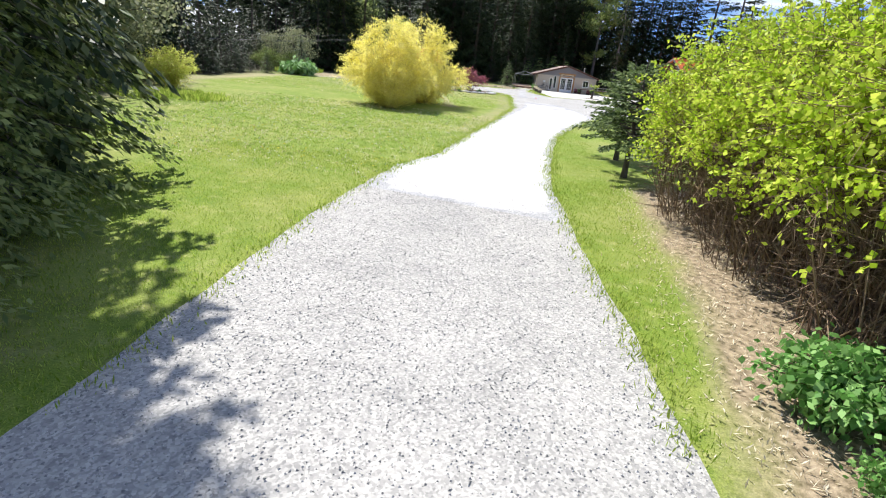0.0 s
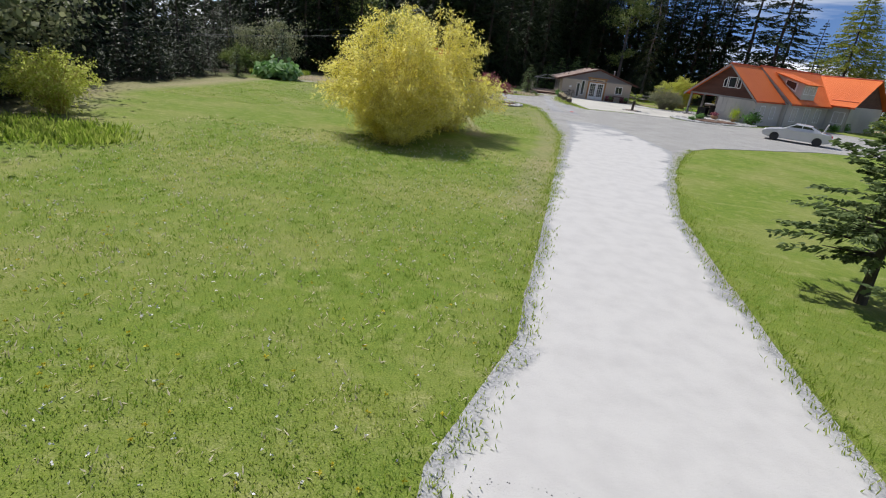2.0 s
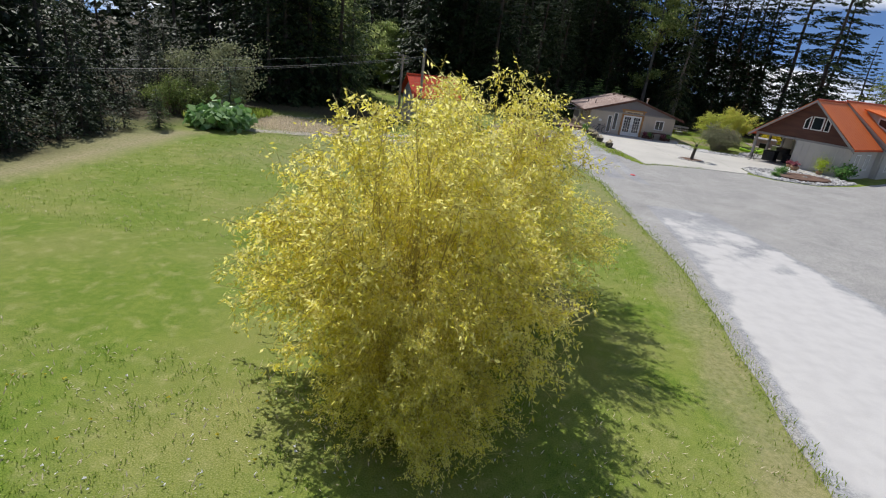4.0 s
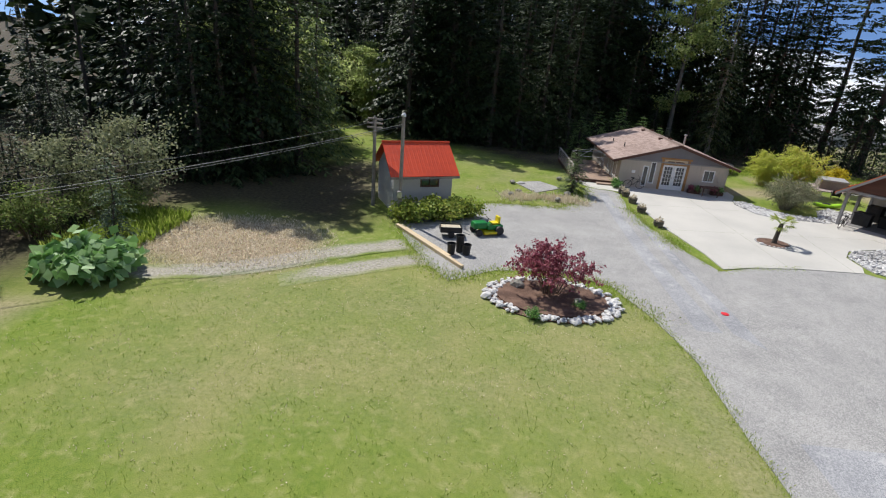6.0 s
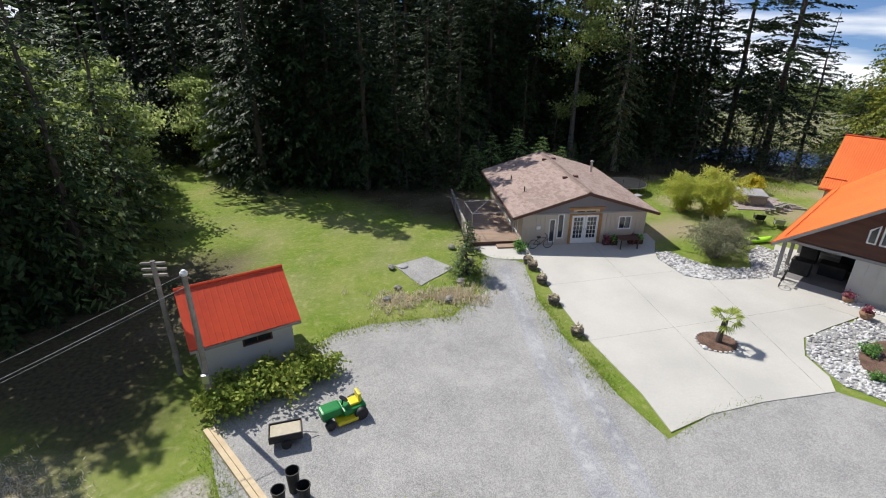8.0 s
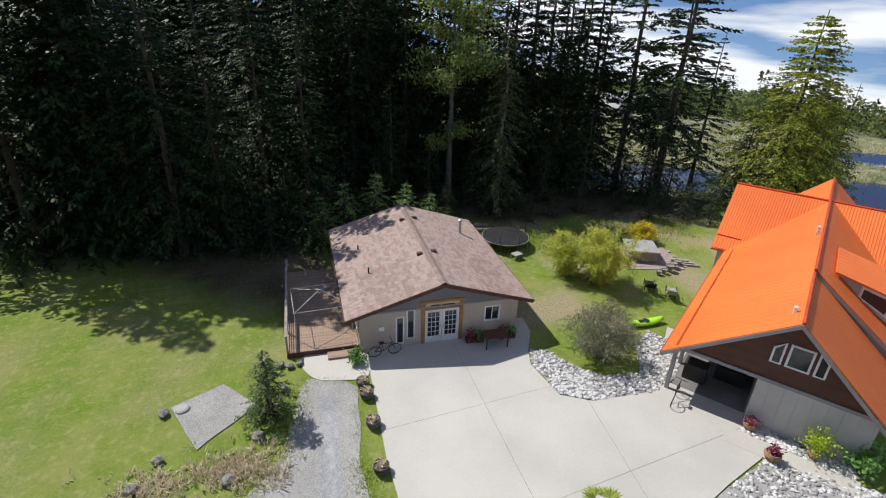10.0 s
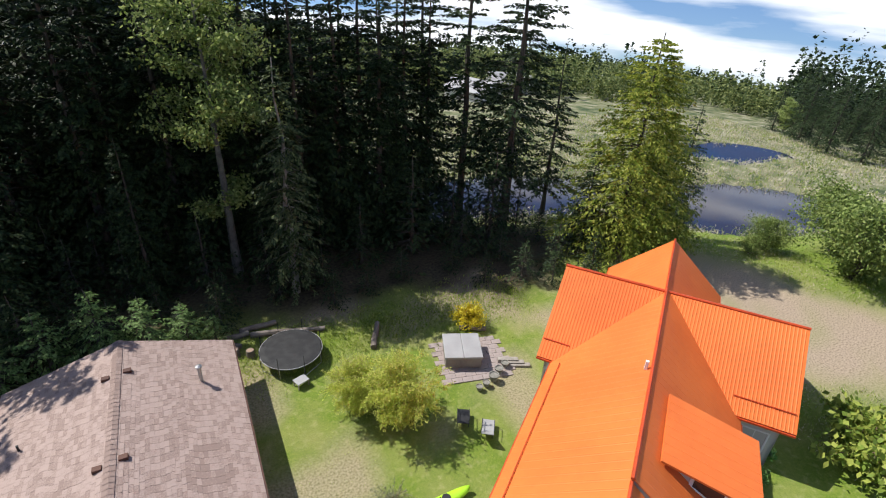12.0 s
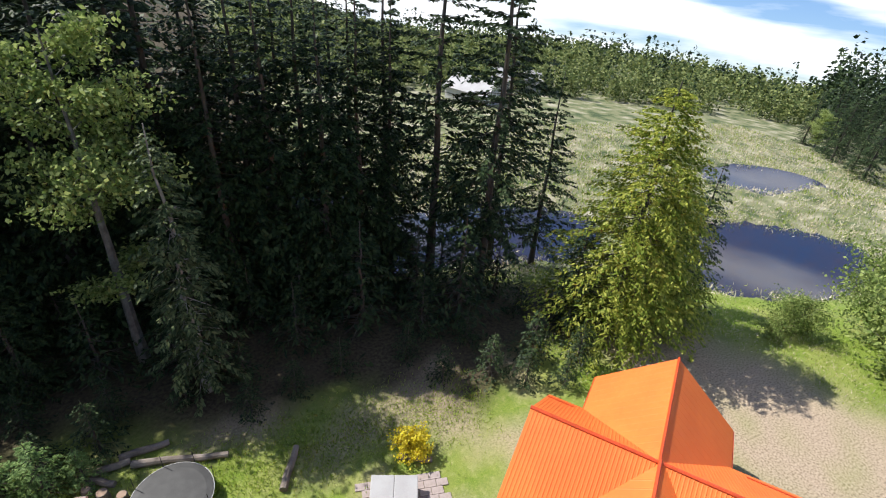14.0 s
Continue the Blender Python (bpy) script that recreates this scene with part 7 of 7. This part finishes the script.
def bicycle(m, label):
    b = thing("bicycle", m, label, "bicycle")
    for x in (-0.5, 0.52):
        bm = bmesh.new()
        tube(bm, [(x + 0.33 * math.cos(a), 0, 0.34 + 0.33 * math.sin(a)) for a in np.linspace(0, 2 * math.pi, 25)], 0.022, 6, False)
        w = part("wheel", bm, M_BLACK, b)
        bm = bmesh.new()
        for k in range(8):
            a = k * math.pi / 4
            tube(bm, [(x, 0, 0.34), (x + 0.31 * math.cos(a), 0, 0.34 + 0.31 * math.sin(a))], 0.004, 3, False)
        part("spokes", bm, M_STEEL, w)
    bm = bmesh.new()
    for p, q in (((-0.5, 0.34), (-0.18, 0.8)), ((-0.5, 0.34), (-0.05, 0.3)), ((-0.05, 0.3), (-0.18, 0.8)), ((-0.05, 0.3), (0.36, 0.78)), ((-0.18, 0.8), (0.36, 0.78)), ((0.52, 0.34), (0.34, 0.95))):
        tube(bm, [(p[0], 0, p[1]), (q[0], 0, q[1])], 0.018, 6)
    part("bike_frame", bm, M_BLACK, b)
    part("saddle", boxes((-0.32, -0.07, 0.84, -0.06, 0.07, 0.9), bevel=0.02), M_BLACK, b)
    part("handlebar", tube(bmesh.new(), [(0.3, -0.26, 1.0), (0.34, 0, 0.96), (0.3, 0.26, 1.0)], 0.014, 6), M_BLACK, b)
    return b


bicycle(pose(-3.1, -0.55, 0.05, 8, 0, 4), "dark bicycle leaning by the cottage wall")
bicycle(pose(9.35, -6.75, 0.05, 6, 0, 40), "dark bicycle standing at the carport post")
# in the carport, in the house's own directions
for u, v, w, d, h, nm, lab in ((2.2, 3.2, 1.0, 0.7, 0.9, "storage_bin", "black lidded storage bin in the carport"), (3.2, 1.8, 1.3, 0.8, 0.75, "work_bench", "dark work bench in the carport"), (4.6, 3.3, 0.9, 0.8, 1.1, "barbecue_grill", "covered black barbecue grill in the carport"), (4.9, 1.3, 0.9, 0.6, 1.5, "storage_cabinet", "dark cabinet against the carport wall")):
    a = radians(HA)
    t = thing(nm, pose(HX + u * math.cos(a) - v * math.sin(a), HY + u * math.sin(a) + v * math.cos(a), 0.05, 0, 0, HA), lab, nm.replace("_", " "))
    part("body", boxes((-d / 2, -w / 2, 0, d / 2, w / 2, h * 0.86), bevel=0.03), M_BLACK, t)
    part("lid", boxes((-d / 2 - 0.03, -w / 2 - 0.03, h * 0.86, d / 2 + 0.03, w / 2 + 0.03, h), bevel=0.03), M_DARK, t)
t = thing("flower_pot", pose(10.9, -10.75, 0.05), "round clay pot with red-leaved plant", "plant pot")
part("pot", lathe(bmesh.new(), [(0.2, 0), (0.33, 0.3), (0.3, 0.42), (0.26, 0.42), (0.25, 0.36), (0.01, 0.36)]), M_TERRACOTTA, t)
k = 140
tagged(leaf_mesh("plant", rng.normal(0, 0.1, (k, 3)) + np.array([0, 0, 0.5]), rng.normal(0, 1, (k, 3)) + np.array([0, 0, 0.6]), 0.16, 0.05, M_MAPLE, t), kind="stuff")
t = thing("well_lid", pose(-12.2, -2.4, 0.05), "round pale plastic lid on the gravel pad", "lid")
part("lid", lathe(bmesh.new(), [(0.3, 0), (0.3, 0.06), (0.22, 0.1), (0.01, 0.1)], 20), M_TUBCOVER, t)
t = thing("red_disc", pose(-5.1, -22.3, 0.024), "small red plastic disc lying on gravel", "disc")
part("disc", lathe(bmesh.new(), [(0.14, 0), (0.16, 0.02), (0.12, 0.035), (0.01, 0.03)], 16), M_RED, t)
ROCKS = [me.copy() for me in STONES]
for me in ROCKS:
    me.materials[0] = M_BOULDER
for x, y, s in ((-13.2, -6.4, 0.28), (-12.6, -5.2, 0.24), (-9.9, -6.8, 0.3), (-9.0, -4.8, 0.3), (-12.9, -2.6, 0.26), (-8.0, -2.0, 0.22), (-8.9, 0.0, 0.3), (-8.2, -0.3, 0.25), (-7.7, -0.5, 0.22), (-7.3, -0.4, 0.2), (-11.2, -22.9, 0.28), (-13.6, -21.7, 0.34), (8.6, -13.7, 0.24), (9.8, -14.4, 0.2)):
    t = thing("boulder", pose(x, y, 0.1 + s * 0.2, rng.uniform(-15, 15), rng.uniform(-15, 15), rng.uniform(0, 360)) @ Matrix.Scale(s, 4), "grey weathered boulder beside planting", "boulder", "boulders")
    o = new("rock", ROCKS[int(rng.integers(0, 5))])
    o.parent = t

# ---- grass, straw and loose stones ----


def tufts(name, label, spots_, n_each, length, material, spread=0.12, up=1.6, flat=0.0):
    sp = np.asarray(spots_)
    c = np.repeat(sp, n_each, 0) + np.concatenate([rng.normal(0, spread, (len(sp) * n_each, 2)), np.zeros((len(sp) * n_each, 1))], 1)
    d = rng.normal(0, 0.6, (len(c), 3)) + np.array([0, 0, up])
    return tagged(leaf_mesh(name, c, d, length, length * 0.09, material, None, flat=flat), label, "grass", kind="stuff")


HARD = [GRAVEL, CONC, WALKWAY, [a for a, b in LITTER] + [b for a, b in reversed(LITTER)]]


def lawn_spots(n, x0, x1, y0, y1):
    out = []
    while len(out) < n:
        x, y = rng.uniform(x0, x1), rng.uniform(y0, y1)
        if not any(inside(x, y, p) for p in HARD):
            out.append((x, y, height(x, y) - 0.01))
    return out


tufts("lawn_grass", "short green lawn grass blades", lawn_spots(9000, -17, -3, -80, -64) + lawn_spots(9000, -22, -4, -66, -50), 6, 0.06, M_BLADE, 0.16)
tufts("lawn_grass", "short green lawn grass blades", lawn_spots(4000, -30, -5, -42, -18), 6, 0.08, M_BLADE, 0.2)
tufts("lawn_grass", "short green lawn grass blades", lawn_spots(3500, -25, 24, -6, 14), 6, 0.08, M_BLADE, 0.22)
tufts("rough_grass", "rough patchy grass beside the house", [(x, y, height(x, y)) for x, y in zip(rng.uniform(30, 52, 2600), rng.uniform(-12, 15, 2600)) if zone(x, y)[2] < 0.45], 7, 0.2, M_BLADE, 0.3, 1.2)
tufts("rough_grass", "dry patchy grass beside the house", [(x, y, height(x, y)) for x, y in zip(rng.uniform(30, 50, 1500), rng.uniform(-12, 15, 1500)) if zone(x, y)[2] < 0.35], 7, 0.2, M_STRAW, 0.35, 0.8)
tufts("rough_grass", "longer grass at the wood's edge", [(x, y, height(x, y)) for x, y in zip(rng.uniform(3, 24, 1800), rng.normal(11.5, 1.3, 1800))], 7, 0.22, M_BLADE, 0.3, 1.2)
rim = []
while len(rim) < 2600:
    i = int(rng.integers(0, len(GRAVEL)))
    (x0, y0), (x1, y1) = GRAVEL[i], GRAVEL[(i + 1) % len(GRAVEL)]
    f = rng.uniform()
    if y0 < -80 or y1 < -80 or x0 > 0 or rng.uniform() > math.dist((x0, y0), (x1, y1)) / 12:
        continue
    rim.append((x0 + (x1 - x0) * f + rng.normal(0, 0.1), y0 + (y1 - y0) * f + rng.normal(0, 0.1), 0.01))
tufts("edge_grass", "ragged grass along the gravel's edge", rim, 7, 0.1, M_BLADE, 0.14)
yard_rim = []
while len(yard_rim) < 900:
    i = int(rng.integers(10, 40))
    (x0, y0), (x1, y1) = GRAVEL[i], GRAVEL[(i + 1) % len(GRAVEL)]
    f = rng.uniform()
    if (x0 < -4.6 or y0 < -28) and x0 < 2 and not (-8 < x0 < -3 and y0 > -3.5) and rng.uniform() < math.dist((x0, y0), (x1, y1)) / 6:
        yard_rim.append((x0 + (x1 - x0) * f + rng.normal(0, 0.3), y0 + (y1 - y0) * f + rng.normal(0, 0.3), 0.01))
tufts("edge_grass", "rough grass creeping over the gravel yard", yard_rim, 9, 0.15, M_BLADE, 0.25, 1.0)
tufts("edge_grass", "dry grass creeping over the gravel yard", yard_rim[::3], 8, 0.14, M_STRAW, 0.3, 0.7)
straw = []
while len(straw) < 2400:
    x, y = rng.uniform(-33, -22), rng.uniform(-26, -14)
    if math.hypot((x + 27.5) * 0.75, (y + 19.6) * 1.1) < 3.4 + rng.normal(0, 0.5):
        straw.append((x, y, 0))
tufts("straw_grass", "patch of flattened pale dry grass", straw, 11, 0.17, M_STRAW, 0.22, 0.1, 0.85)
tall = []
while len(tall) < 700:
    x, y = rng.uniform(-34, -30.6), rng.uniform(-23, -17)
    tall.append((x, y, 0))
tufts("tall_grass", "tall fresh green grass beside the straw", tall, 6, 0.5, M_BLADE, 0.15, 1.6)
dry = [(rng.normal(-9.6, 0.8), rng.normal(-6.3, 0.55), 0) for _ in range(220)] + [(rng.normal(-12.6, 0.7), rng.normal(-6.6, 0.5), 0) for _ in range(120)]
litter = [(rng.uniform(-5.7, -3.6) + 0.1 * (y_ + 78), y_, 0.01) for y_ in rng.uniform(-78.5, -64, 420)]
tufts("dry_grass", "clumps of dry tan grass", dry, 8, 0.32, M_STRAW, 0.12, 1.0)
tufts("dry_grass", "matted dry stalks under the shrubs", litter, 16, 0.09, M_STRAW, 0.3, 0.15, 0.7)
tufts("tall_grass", "tall fresh grass beside the thicket", [(rng.normal(a, 0.6), rng.normal(b, 0.55), 0) for a, b in ((-23.6, -54.6), (-24.8, -53.4), (-26.6, -53.6), (-25.8, -55.6), (-28.0, -54.6)) for _ in range(60)], 12, 0.3, M_BLADE, 0.25, 1.4)
reed = []
while len(reed) < 3800:
    x, y = rng.uniform(24, 112), rng.uniform(6, 62)
    dpt = pond_depth(x, y)
    if 0.447 * x + 0.894 * y > 36.5 and dpt < 0.5 and (dpt > 0.02 or rng.uniform() < 0.45):
        reed.append((x, y, height(x, y) - 0.05))
tufts("reeds", "pale tan and green reeds round the pond", reed, 10, 0.5, M_STRAW, 0.6, 0.8)
tufts("reeds", "green marsh grass round the pond", reed[::2], 12, 0.5, M_BLADE, 0.8, 0.8)
gn = 0
vs, fs = [], []
while gn < 16000:
    x, y = rng.uniform(-12, -5.4), -79.5 + 14.5 * rng.uniform() ** 1.6
    if not inside(x, y, GRAVEL):
        continue
    gn += 1
    s = rng.uniform(0.008, 0.02)
    o = len(vs)
    a = rng.uniform(0, 6.28)
    for q in ((1, 0, 0.2), (-0.5, 0.87, 0.1), (-0.5, -0.87, 0.2), (0.1, 0.1, 1.1)):
        vs.append((x + s * (q[0] * math.cos(a) - q[1] * math.sin(a)), y + s * (q[0] * math.sin(a) + q[1] * math.cos(a)), 0.018 + s * q[2]))
    fs += [(o, o + 1, o + 3), (o + 1, o + 2, o + 3), (o + 2, o, o + 3)]
tagged(obj("loose_gravel", vs, fs, M_PEBBLE), "loose crushed stones on the drive", "gravel", kind="stuff")
clump = lawn_spots(5200, -24, -9, -67, -47) + lawn_spots(2200, -30, -9, -42, -22)
tufts("lawn_clumps", "darker green clumps in the mown lawn", clump[::2], 9, 0.075, M_BLADE2, 0.06, 1.5)
tufts("lawn_clumps", "pale dry wisps in the mown lawn", clump[1::2], 7, 0.1, M_STRAW, 0.1, 0.12, 0.8)
clover = np.array(lawn_spots(900, -22, -9, -67, -48))
tagged(leaf_mesh("clover_flowers", np.repeat(clover + np.array([0, 0, 0.05]), 5, 0), rng.normal(0, 1, (4500, 3)) * np.array([1, 1, 0.4]), 0.03, 0.011, M_WHITE, None), "small white clover flowers in the lawn", "flowers", kind="stuff")
dand = lawn_spots(260, -22, -10, -66, -48)
tagged(leaf_mesh("dandelions", np.repeat(np.array(dand) + np.array([0, 0, 0.05]), 8, 0), rng.normal(0, 1, (2080, 3)) * np.array([1, 1, 0.3]), 0.035, 0.012, M_YELLOW, None), "small yellow dandelions in the lawn", "flowers", kind="stuff")
